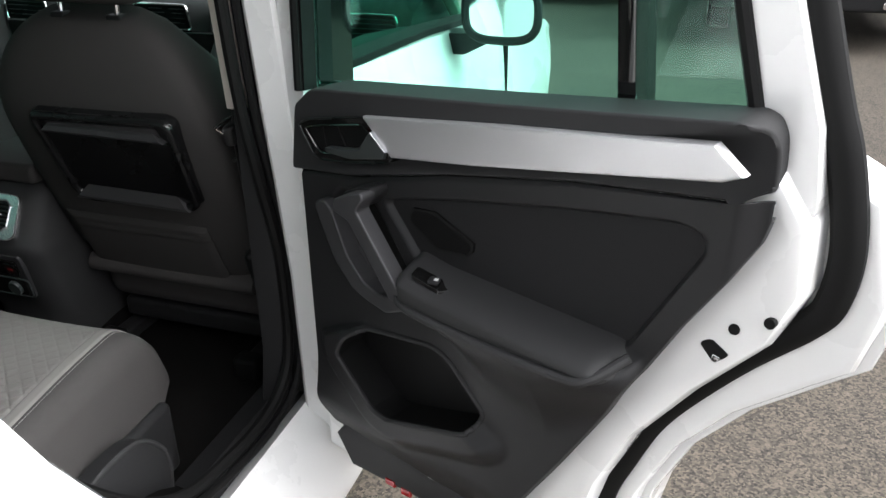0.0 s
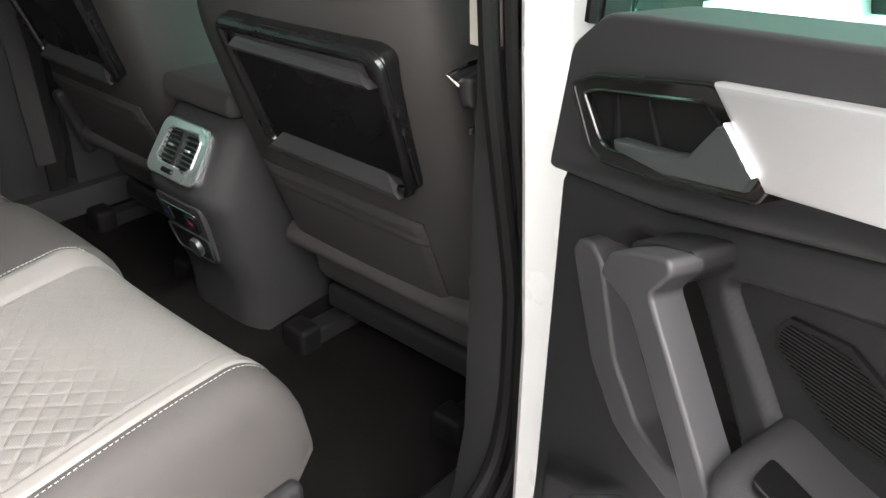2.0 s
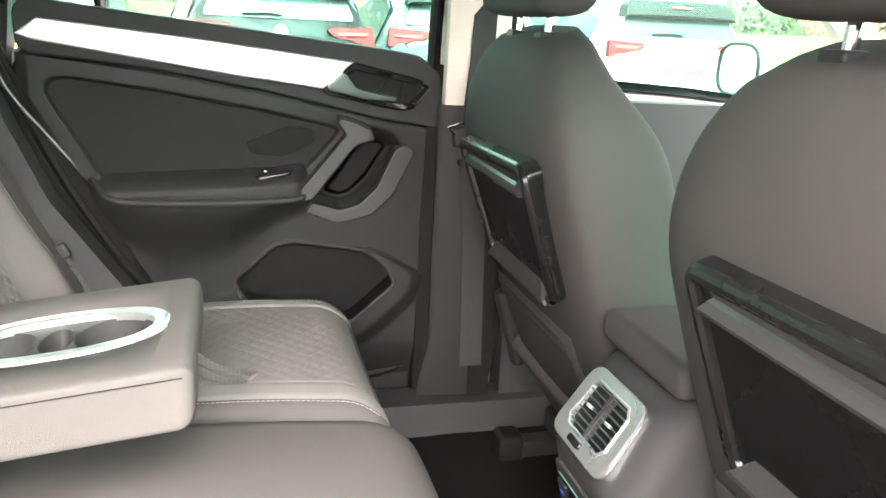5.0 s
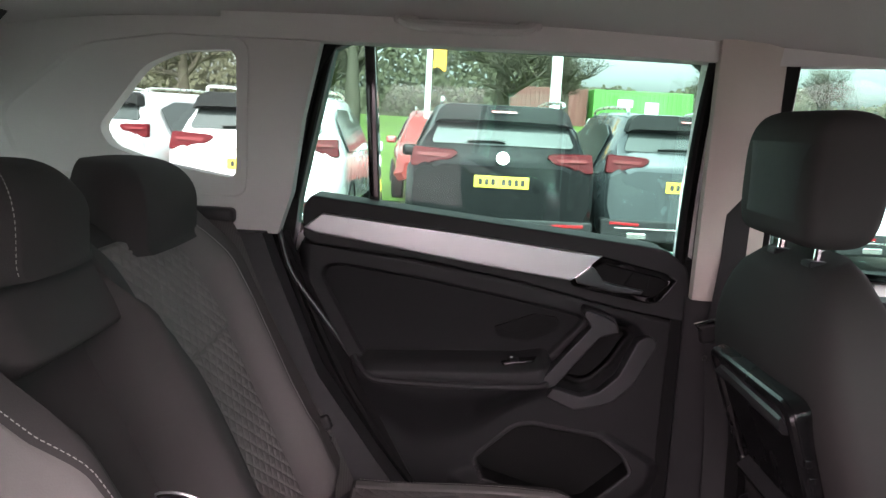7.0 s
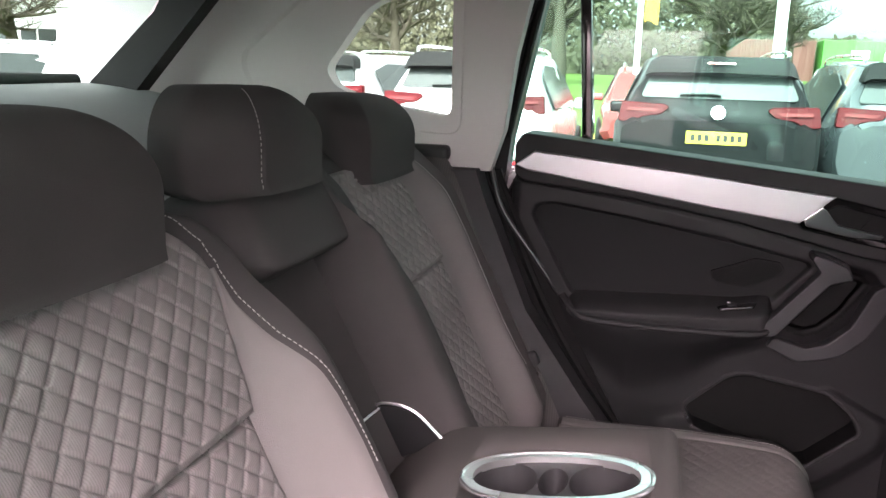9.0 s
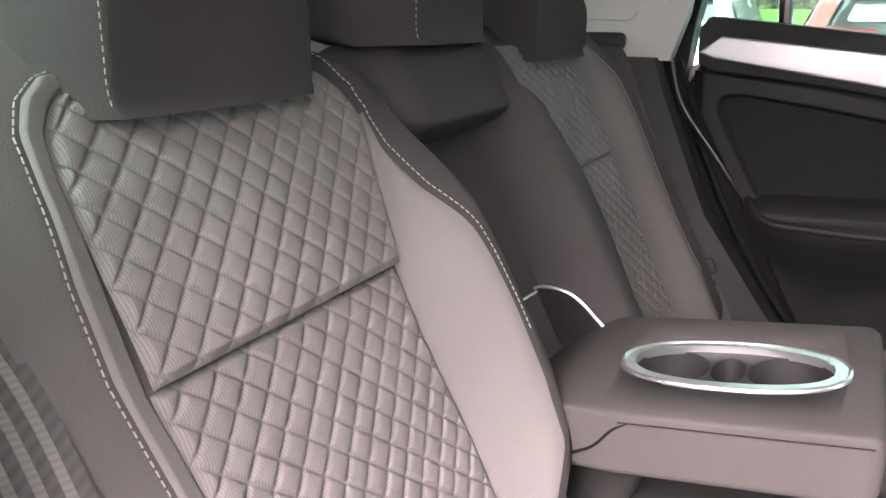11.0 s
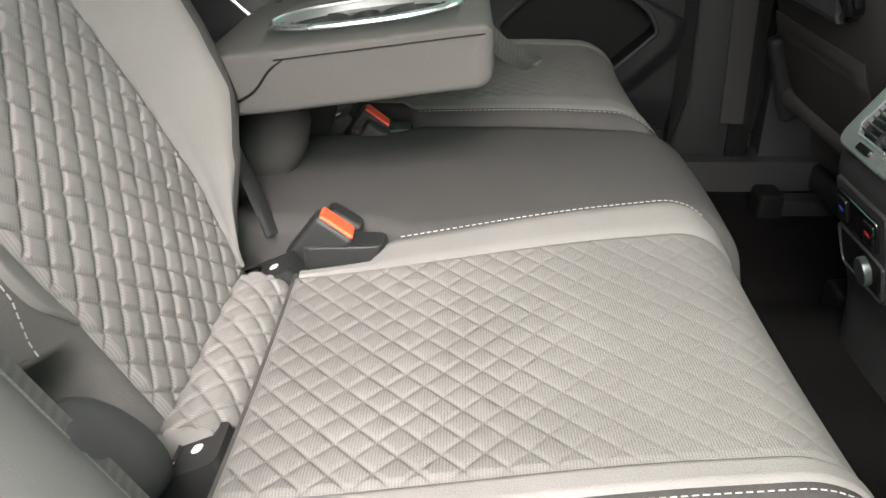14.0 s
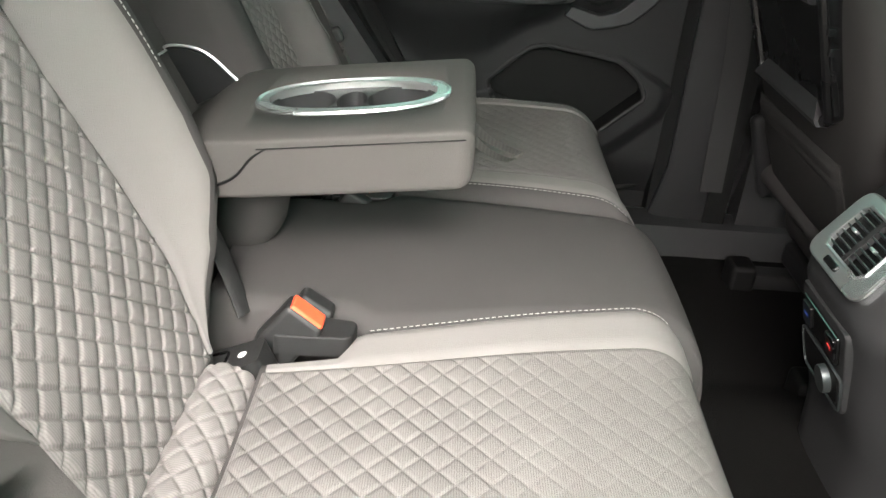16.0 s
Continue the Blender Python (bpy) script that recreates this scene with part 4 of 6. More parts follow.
    P("pocket_well", [(0.13, 0.655), (0.13, 0.87), (0.48, 0.87), (0.48, 0.655)], 0.1195, 0.1225, RUBBER, panel, "map pocket floor blackened for shade", bevel=0)
    P("finger_well", [(0.14, 0.90), (0.33, 0.90), (0.33, 1.07), (0.14, 1.07)], 0.1195, 0.1330, RUBBER, panel, "hollow behind the grip, blackened for shade", bevel=0)
    # loudspeaker grille with fine slats
    spk = [(0.309, 1.050), (0.318, 1.062), (0.362, 1.066), (0.437, 1.036), (0.435, 1.022), (0.424, 1.013), (0.367, 1.007), (0.312, 1.036)]
    grille = P("speaker_grille", spk, 0.150, 0.1575, RUBBER, th, "black ribbed loudspeaker grille", bevel=0.001)
    slats = []
    for i, z in enumerate(np.linspace(1.010, 1.062, 22)):
        xs = [a for a in np.linspace(0.309, 0.437, 90) if inside((a, z), spk, 0.004)]
        if len(xs) > 4:
            g = prism([(xs[0], z - 0.0007), (xs[-1], z - 0.0007), (xs[-1], z + 0.0007), (xs[0], z + 0.0007)], 0.157, 0.1588, D)
            g.verts.ensure_lookup_table()
            g.verts.index_update()
            slats.append(([tuple(v.co) for v in g.verts], [tuple(v.index for v in f.verts) for f in g.faces]))
            g.free()
    part("grille_slats", join(*slats), RUBBER, grille, "fine horizontal grille slats")
    # armrest: a padded shelf with a raised rim
    rings = []
    for u in np.concatenate([np.linspace(0.322, 0.355, 8), np.linspace(0.37, 0.66, 20), np.linspace(0.67, 0.705, 7)]):
        e = math.sqrt(max(0.0, 1 - max(0, (0.355 - u) / 0.0335) ** 2)) * math.sqrt(max(0.0, 1 - max(0, (u - 0.67) / 0.0355) ** 2))
        zt = 0.990 - 0.016 * (u - 0.35) / 0.35 + 0.010 * ramp(-u, -0.40, -0.31) - 0.012 * (1 - e)
        zb, n0, n1 = 0.936 + 0.01 * (1 - e), 0.135, 0.150 + 0.074 * e
        prof = [(n0, zt + 0.004), (n1 - 0.03, zt - 0.008), (n1 - 0.010, zt - 0.0165), (n1 - 0.002, zt - 0.022), (n1, zt - 0.028), (n1 - 0.002, zb + 0.006), (n1 - 0.016, zb - 0.004), (n0, zb - 0.012)]
        rings.append([D(u, z, n) for n, z in smooth_path(prof, 3)])
    arm = part("armrest", loft(rings), PLASTIC_S, th, "padded black door armrest", sharp=60)
    rim = [D(u, z, n) for u, z, n in smooth_path([(0.325, 0.950, 0.200), (0.36, 0.939, 0.222), (0.50, 0.934, 0.226), (0.64, 0.936, 0.225), (0.678, 0.945, 0.218), (0.708, 0.968, 0.178)], 8)]
    part("armrest_rim", tube(rim, 0.0065, 10), PLASTIC_S, arm, "black armrest rim")
    sw = part("window_switch", prism(round_poly([(0.352, 0.0), (0.430, 0.0), (0.420, 0.026), (0.362, 0.026)], 0.006), 0.0, 0.005, lambda a, b, c: D(a, 0.985 - 0.012 * ramp(a, 0.34, 0.42) + c, 0.183 + b), bevel=0.0015), PIANO, arm, "gloss black window switch plate")
    part("switch_key", rbox(D(0.398, 0.984, 0.197), (0.016, 0.016, 0.007), 0.003), PLASTIC, sw, "window switch key")
    part("mark", rbox(D(0.404, 0.9885, 0.199), (0.006, 0.006, 0.001), 0.0004), INK_WHITE, sw, "small pale mark")
    # pull grip: a slanted bar standing off the panel, with its surround
    grip = P("pull_grip", round_poly([(0.204, 1.050), (0.212, 1.070), (0.240, 1.083), (0.270, 1.091), (0.275, 1.082), (0.258, 1.060), (0.347, 0.950), (0.337, 0.934), (0.320, 0.938), (0.240, 1.040)], 0.005), 0.190, 0.216, GRIP, th, "slanted satin grey pull grip", bevel=0.009, seg=3)
    P("grip_foot", round_poly([(0.200, 1.050), (0.210, 1.074), (0.240, 1.086), (0.270, 1.093), (0.274, 1.080), (0.250, 1.056)], 0.006), 0.15, 0.195, PLASTIC, grip, "grip foot", bevel=0.004)
    P("grip_foot", round_poly([(0.318, 0.965), (0.358, 0.968), (0.356, 0.930), (0.325, 0.932)], 0.006), 0.15, 0.190, PLASTIC, grip, "grip foot", bevel=0.004)
    P("grip_surround", round_poly([(0.120, 1.022), (0.127, 1.034), (0.143, 1.038), (0.160, 1.028), (0.191, 0.957), (0.227, 0.921), (0.262, 0.910), (0.318, 0.925), (0.330, 0.906), (0.275, 0.882), (0.235, 0.890), (0.200, 0.901), (0.160, 0.940)], 0.006), 0.15, 0.182, GRIP, th, "satin grey grip surround", bevel=0.012, seg=3)
    # seals, lock, plugs, lower edge
    line = [(0.79, 1.60), (0.828, 1.42), (0.852, 1.27), (0.866, 1.13), (0.868, 1.06), (0.845, 0.995), (0.785, 0.93), (0.715, 0.835), (0.665, 0.73), (0.632, 0.60), (0.615, 0.47)]
    if side > 0:
        line = [(0.765, 1.52), (0.792, 1.43), (0.845, 1.28), (0.872, 1.212), (0.893, 1.124), (0.891, 1.06), (0.872, 1.021), (0.791, 0.935), (0.701, 0.817), (0.652, 0.71), (0.624, 0.63), (0.60, 0.48)]
    part("door_seal", tube([D(u, z, 0.062) for u, z in smooth_path(line, 6)], 0.019, 10, flat=0.8), RUBBER, th, "black rubber door seal")
    P("lower_guard", [(0.047, 0.500), (0.092, 0.560), (0.30, 0.53), (0.53, 0.555), (0.56, 0.48), (0.265, 0.462), (0.090, 0.440)], 0.06, 0.122, PLASTIC, th, "black lower door guard", bevel=0.012)
    for u in (0.190, 0.231):
        P("reflector", [(u, 0.456), (u + 0.024, 0.459), (u + 0.024, 0.473), (u, 0.470)], 0.118, 0.1245, RED, th, "small red door reflector", bevel=0.002)
    lock = P("lock", round_poly([(0.766, 0.984), (0.781, 0.994), (0.806, 0.979), (0.788, 0.962)] if side > 0 else [(0.728, 0.955), (0.752, 0.962), (0.770, 0.930), (0.748, 0.915)], 0.006), 0.10, 0.1195, RUBBER, th, "black door lock opening", bevel=0.001)
    P("lock_claw", [(0.786, 0.976), (0.797, 0.974), (0.792, 0.966), (0.785, 0.968)] if side > 0 else [(0.752, 0.943), (0.764, 0.940), (0.760, 0.928), (0.750, 0.930)], 0.115, 0.122, CHROME, lock, "metal lock claw", bevel=0.001)
    for u, z, n in ((0.806, 1.015, 0.1185), (0.845, 1.036, 0.1185)) if side > 0 else ((0.772, 0.985, 0.1185), (0.815, 1.005, 0.105)):
        part("plug", prism([(u + 0.007 * math.cos(a), z + 0.007 * math.sin(a)) for a in np.linspace(0, 2 * np.pi, 14, endpoint=False)], n - 0.01, n + 0.002, D, bevel=0.001), RUBBER, th, "small black plug")
    if side > 0:
        strap = part("check_strap", rbox((0.785, -0.022, 0.793), (0.075, 0.012, 0.020), 0.003, turn=pose(0, 0, 0, 0, 0, -24)), TRAY, th, "dark metal door check strap")
        part("bracket", rbox((0.765, -0.024, 0.790), (0.016, 0.020, 0.034), 0.003), TRAY, strap, "strap bracket")
    if side < 0:
        P("edge_seal", [(0.838, 1.165), (0.80, 1.10), (0.71, 0.955), (0.63, 0.81), (0.565, 0.68), (0.52, 0.57), (0.61, 0.55), (0.66, 0.68), (0.725, 0.80), (0.81, 0.95), (0.905, 1.08), (0.91, 1.20), (0.85, 1.20)], 0.119, 0.129, RUBBER, th, "black rubber edge seal", bevel=0.003)
    if side > 0:
        P("outer_lip", [(u + 0.012, z - 0.006) for u, z in rear[2:]] + [(u - 0.012, z) for u, z in rear[:1:-1]], -0.04, 0.02, WHITE, shell, "white wheel-arch edge", bevel=0.004)
    return th


def depth_in(p, poly):
    """How far points lie inside an outline; negative outside it."""
    p, q = np.asarray(p, float)[:, None, :], np.asarray(poly, float)[None]
    e = np.roll(q, -1, 1) - q
    w = p - q
    t = np.clip((w * e).sum(2) / ((e * e).sum(2) + 1e-12), 0, 1)
    d = np.sqrt(((w - e * t[..., None]) ** 2).sum(2).min(1))
    q2 = q + e
    cross = ((q[..., 1] > p[..., 1]) != (q2[..., 1] > p[..., 1])) & (p[..., 0] < e[..., 0] * w[..., 1] / (e[..., 1] + 1e-15) + q[..., 0])
    return np.where(cross.sum(1) % 2, d, -d)


def inside(p, poly, margin=0.0):
    x, y = p
    hit = False
    for i in range(len(poly)):
        (x1, y1), (x2, y2) = poly[i], poly[(i + 1) % len(poly)]
        if (y1 > y) != (y2 > y) and x < (x2 - x1) * (y - y1) / (y2 - y1) + x1:
            hit = not hit
        d = abs((y2 - y1) * x - (x2 - x1) * y + x2 * y1 - y2 * x1) / (math.hypot(x2 - x1, y2 - y1) + 1e-9)
        if margin and d < margin and min(x1, x2) - margin < x < max(x1, x2) + margin and min(y1, y2) - margin < y < max(y1, y2) + margin:
            return False
    return hit


# ---- front seats ----
def front_seat(cx):
    th = thing("bucket_seat", (cx, 0.35, 0.40), "dark grey front seat with a black folding tray on its back", "car seat", "front seats")
    # back surface runs up and rearwards
    def bp(x, s, off):
        """x across, s up along the back, off ahead of the rear surface."""
        off = off + 0.055 * (max(0.0, s - 0.42) / 0.22) ** 2
        return np.array([cx + x, 0.105 - 0.335 * s + 0.94 * off, 0.655 + 0.942 * s + 0.335 * off])
    rings = []
    for s in np.linspace(-0.01, 0.608, 34):
        e = math.sqrt(max(0.0, 1 - max(0, (s - 0.395) / 0.216) ** 2))
        b = ramp(s, -0.02, 0.10)
        w = 0.205 + 0.045 * b - 0.0 + (e - 1) * 0.17
        bulge = 0.012 * math.sin(min(1, s / 0.62) * math.pi)
        ring = []
        for a in np.linspace(0, 2 * np.pi, 56, endpoint=False):
            c, n = math.cos(a), math.sin(a)
            px = math.copysign(abs(c) ** 0.45, c) * w
            d = math.copysign(abs(n) ** 0.5, n)
            off = 0.062 + 0.062 * d
            if d > 0:
                off += 0.05 * ramp(abs(px), 0.13, 0.22) * (1 - ramp(s, 0.42, 0.6))
            else:
                off -= bulge
            ring.append(bp(px, s, off * (0.45 + 0.55 * e) + 0.035 * (1 - e)))
        rings.append(ring)
    back = part("backrest", loft(rings), FABRIC_B, th, "dark grey fabric seat back", sharp=60)
    # tray on the back
    tf = lambda a, b, c: tuple(bp(a, b, -c))
    T = [(-0.134, 0.464), (0.168, 0.471), (0.190, 0.461), (0.180, 0.270), (0.163, 0.256), (-0.094, 0.250), (-0.120, 0.264)]
    core = round_poly([(-0.118, 0.450), (0.160, 0.456), (0.172, 0.446), (0.164, 0.272), (0.150, 0.263), (-0.090, 0.258), (-0.106, 0.268)], 0.010)
    tray = part("folding_tray", prism(round_poly(T, 0.014), -0.012, 0.024, tf, bevel=0.004, seg=2), TRAY, th, "satin black folding tray on the seat back")
    rim = [tf(a, b, 0.024) for a, b in round_poly([((p[0] + q[0]) / 2, (p[1] + q[1]) / 2) for p, q in zip(T, [(-0.118, 0.450), (0.160, 0.456), (0.172, 0.446), (0.164, 0.272), (0.150, 0.263), (-0.090, 0.258), (-0.106, 0.268)])], 0.014, 5)]
    part("tray_rim", tube(rim, 0.0085, 10, closed=True), TRAY, tray, "raised tray rim")
    # upper band over a slanted ledge, and the slanted lower ledge
    part("tray_band", prism(round_poly([(-0.104, 0.446), (0.148, 0.452), (0.154, 0.430), (0.146, 0.420), (-0.090, 0.428)], 0.006), 0.020, 0.0255, tf, bevel=0.001), LEDGE, tray, "dark upper band")
    # ledges in lighter plastic to paint in the light they catch
    part("upper_ledge", loft([[tf(a + f * (b - 0.43), b + 0.007 - 0.026 * (a + 0.1) * 0.2, c) for b, c in ((0.437, 0.022), (0.432, 0.030), (0.424, 0.035), (0.419, 0.034), (0.416, 0.022))] for a, f in ((-0.102, 1.2), (-0.096, 0.8), (0.0, 0.0), (0.140, -0.8), (0.148, -1.2))]), LEDGE, tray, "slanted upper ledge", sharp=25)
    part("lower_ledge", loft([[tf(a + f * (b - 0.26), b - 0.010 * (a + 0.1), c) for b, c in ((0.289, 0.023), (0.284, 0.026), (0.266, 0.037), (0.259, 0.037), (0.256, 0.023))] for a, f in ((-0.112, 1.2), (-0.106, 1.0), (0.0, 0.0), (0.134, -0.4), (0.156, -0.9))]), LEDGE, tray, "slanted lower ledge", sharp=25)
    for b in (0.392, 0.366):
        part("tray_clip", rbox(tf(0.190, b, 0.020), (0.006, 0.012, 0.012), 0.002), TRAY, tray, "small catch")
    part("side_latch", rbox(tf(0.187, 0.308, 0.020), (0.005, 0.060, 0.008), 0.002, turn=pose(0, 0, 0, 110)), TRAY, tray, "slim side latch")
    # flush pocket below the tray, with a doubled hem and a sewn side
    grid = []
    for b in np.linspace(0.190, 0.030, 54):
        hem = 0.0035 * (ramp(b, 0.146, 0.151) - ramp(b, 0.178, 0.184)) - 0.002 * math.exp(-((b - 0.146) / 0.002) ** 2) - 0.002 * math.exp(-((b - 0.164) / 0.0018) ** 2)
        lie = 0.012 * math.sin(min(1, b / 0.62) * math.pi)
        row = []
        for a in np.linspace(-0.196, 0.156, 30):
            end = min(1.0, (a + 0.196) / 0.006, (0.156 - a) / 0.006)
            row.append(bp(a, b, -lie - 0.0005 - (0.003 + hem + 0.005 * math.cos(a / 0.19 * 1.35) * (1 - ramp(b, 0.09, 0.19))) * end * min(1.0, (0.190 - b) / 0.004 + 0.1)))
        grid.append(row)
    part("seat_pocket", sheet(grid, 0.004), FABRIC_B, th, "flush seat-back pocket with a doubled hem", sharp=60)
    # padded roll and black frame at the foot of the back
    part("lower_roll", loft([[bp(x, 0.015 + 0.024 * math.sin(a), 0.012 - 0.034 * math.cos(a)) for a in np.linspace(0, 2 * np.pi, 16, endpoint=False)] for x in np.linspace(-0.215, 0.215, 12)]), FABRIC_D, th, "dark padded roll", sharp=60)
    for k in ((1,) if cx > 0 else (-1,)):
        part("side_shell", rbox(bp(k * 0.238, 0.045, 0.05), (0.03, 0.15, 0.17), 0.014, turn=pose(0, 0, 0, 18)), PLASTIC, th, "black recliner cover")
    # cushion and rails
    part("cushion", rbox((cx, 0.40, 0.615), (0.48, 0.52, 0.14), 0.045, 4), FABRIC_D, th, "dark fabric cushion")
    part("seat_frame", rbox((cx, 0.37, 0.52), (0.40, 0.44, 0.05), 0.012), PLASTIC, th, "black seat frame")
    for k in (-1, 1):
        rail = part("seat_rail", rbox((cx + k * 0.185, 0.33, 0.455), (0.045, 0.50, 0.05), 0.006), PLASTIC, th, "black seat rail")
        part("rail_cap", rbox((cx + k * 0.185, 0.075, 0.462), (0.06, 0.05, 0.07), 0.010), RUBBER, rail, "black rail end cap")
    # headrest on two posts
    prof = smooth_path([(-0.046, 1.288), (-0.056, 1.315), (-0.057, 1.37), (-0.053, 1.43), (-0.036, 1.462), (0.0, 1.472), (0.040, 1.462), (0.056, 1.42), (0.050, 1.35), (0.036, 1.298), (0.0, 1.284)], 4, True)
    cy, cz = prof.mean(0)
    rings = []
    for q in np.linspace(-1, 1, 27):
        e = max(0.02, (1 - abs(q) ** 8) ** 0.4 if abs(q) < 1 else 0.0)
        rings.append([(cx + q * (0.136 - 0.10 * max(0.0, z - 1.40) ** 1.2), cy + (y - cy) * (0.7 + 0.3 * e), cz + (z - cz) * (0.72 + 0.28 * e)) for y, z in prof])
    head = part("headrest", loft(rings), FABRIC_B, th, "dark fabric headrest on chrome posts", sharp=60)
    part("back_panel", sheet([[(cx + a, -0.0585 + 0.006 * (abs(a) / 0.10) ** 4, z) for a in np.linspace(-0.105, 0.105, 12)] for z in np.linspace(1.318, 1.425, 8)], 0.002), PLASTIC_S, head, "smooth grey rear panel")
    for k in (-1, 1):
        post = part("headrest_post", tube([(cx + k * 0.062, -0.012, 1.18), (cx + k * 0.062, -0.002, 1.32)], 0.0062, 10), CHROME, th, "chrome headrest post")
        part("collar", rbox((cx + k * 0.062, -0.010, 1.258), (0.032, 0.026, 0.012), 0.004), PLASTIC, post, "black guide collar")
    return th


# ---- centre console ----
def centre_console():
    cx = 0.034
    th = thing("centre_console", (cx, 0.25, 0.42), "dark grey centre console with rear air vents and controls", "console")
    W = 0.108
    side = smooth_path([(0.01, 0.46), (0.005, 0.56), (-0.012, 0.62), (-0.030, 0.70), (-0.046, 0.745), (-0.040, 0.775), (-0.006, 0.838), (0.022, 0.872), (0.06, 0.892), (0.14, 0.905)], 5)
    rings = []
    for y, z in side:
        w = W + 0.006 * math.sin((z - 0.46) / 0.42 * 3)
        ring = []
        for q in np.linspace(-1, 1, 21):
            e = 1 - (1 - abs(q) ** 5)
            ring.append((cx + q * w, y + 0.035 * abs(q) ** 5, z - 0.012 * abs(q) ** 5))
        ring += [(cx + w, y + 0.20, z - 0.02), (cx - w, y + 0.20, z - 0.02)]
        rings.append(ring)
    part("rear_shell", loft(rings), PLASTIC_S, th, "dark grey moulded console end", sharp=50)
    part("tunnel_side", rbox((cx, 0.43, 0.60), (2 * W - 0.01, 0.70, 0.46), 0.03), PLASTIC_S, th, "dark grey console flanks")
    lid = part("armrest_lid", rbox((cx, 0.235, 0.905), (0.20, 0.44, 0.045), 0.014, 3), FABRIC_B, th, "dark grey padded console lid")
    # air vent, laid on the sloping face
    n = Vector((0, -0.83, 0.56)).normalized()
    up = Vector((0, 0.56, 0.83)).normalized()
    o = Vector((cx, -0.020, 0.817)) + n * 0.005
    vf = lambda a, b, c: tuple(o + Vector((1, 0, 0)) * a + up * b + n * c)
    outer = round_poly([(-0.071, -0.049), (0.071, -0.049), (0.067, 0.047), (-0.067, 0.047)], 0.020, 6)
    hole = round_poly([(-0.050, -0.031), (0.050, -0.031), (0.048, 0.035), (-0.048, 0.035)], 0.010, 2)
    vent = part("vent_bezel", prism(outer, -0.022, 0.0034, vf, holes=[hole]), SATIN, th, "satin silver vent surround")
    part("bezel_rim", tube([vf(a, b, 0.000) for a, b in outer], 0.0034, 8, closed=True), SATIN, vent, "rounded bezel edge")
    ring = [vf(a, b, 0.0034) for a, b in hole]
    part("bezel_lip", tube(ring, 0.0022, 8, closed=True), SATIN, vent, "bright inner lip")
    part("vent_box", prism(hole, -0.008, -0.004, vf), RUBBER, vent, "dark vent duct")
    for s in (-1, 1):
        for b in np.linspace(-0.024, 0.029, 7):
            part("vent_blade", rbox(vf(s * 0.026, b, -0.001), (0.042, 0.0085, 0.0018), 0.0006, turn=pose(0, 0, 0, -52)), LEVER, vent, "thin vent blade")
        part("vent_tab", rbox(vf(s * 0.025, 0.003, 0.003), (0.011, 0.007, 0.004), 0.0012, turn=pose(0, 0, 0, -34)), SATIN, vent, "small bright vent tab")
    part("vent_bar", prism([(-0.005, -0.030), (0.005, -0.030), (0.005, 0.034), (-0.005, 0.034)], -0.004, 0.004, vf, bevel=0.0015), PLASTIC_S, vent, "vent centre bar")
    part("thumb_wheel", prism(round_poly([(-0.020, -0.045), (0.010, -0.045), (0.010, -0.036), (-0.020, -0.036)], 0.003), 0.004, 0.0085, vf, bevel=0.001), TRAY, vent, "ridged thumb wheel")
    # controls and socket on the lower face
    n2 = Vector((0, -0.965, -0.26)).normalized()
    up2 = Vector((0, -0.26, 0.965)).normalized()
    o2 = Vector((cx, -0.026, 0.676))
    lf = lambda a, b, c: tuple(o2 + Vector((1, 0, 0)) * a * 0.86 + up2 * b + n2 * c)
    surround = part("control_surround", prism(round_poly([(-0.080, 0.062), (0.080, 0.062), (0.070, -0.058), (0.05, -0.068), (-0.05, -0.068), (-0.070, -0.058)], 0.012), -0.01, 0.006, lf, bevel=0.004), PLASTIC_S, th, "dark grey control surround")
    panel = part("control_panel", prism(round_poly([(-0.064, 0.050), (0.064, 0.050), (0.060, 0.008), (-0.060, 0.008)], 0.006), 0.004, 0.010, lf, bevel=0.002), PIANO, surround, "gloss black rear climate panel")
    for a, m in ((-0.042, INK_BLUE), (0.042, INK_RED)):
        part("key", prism(round_poly([(a - 0.015, 0.014), (a + 0.015, 0.014), (a + 0.015, 0.044), (a - 0.015, 0.044)], 0.004), 0.009, 0.0125, lf, bevel=0.001), TRAY, surround, "climate key")
        part("mark", prism([(a - 0.007, 0.027), (a + 0.007, 0.027), (a + 0.007, 0.031), (a - 0.007, 0.031)], 0.012, 0.0131, lf), m, surround, "small coloured bar")
    part("socket_well", prism(round_poly([(-0.056, -0.052), (0.056, -0.052), (0.062, -0.006), (-0.062, -0.006)], 0.010), 0.004, 0.0085, lf, bevel=0.002), RUBBER, surround, "dark socket recess")
    part("socket_cap", prism([(0.024 + 0.019 * math.cos(a), -0.030 + 0.019 * math.sin(a)) for a in np.linspace(0, 2 * np.pi, 22, endpoint=False)], 0.007, 0.018, lf, bevel=0.003), LEVER, surround, "round socket cap")
    part("rim", tube([lf(a, b, 0.007) for a, b in round_poly([(-0.074, -0.004), (0.074, -0.004), (0.064, -0.058), (-0.064, -0.058)], 0.012, 5)], 0.0018, 6, closed=True), LEVER, surround, "thin satin rim")
    return th

# ---- the car's shell ----
floor_top = 0.42


def lean(z):
    """How far the door pillars lean inwards at a height."""
    return -0.03 * min(1.0, max(0.0, (z - 0.85) / 0.25)) - 0.035 * min(1.0, max(0.0, (z - 1.1) / 0.5))


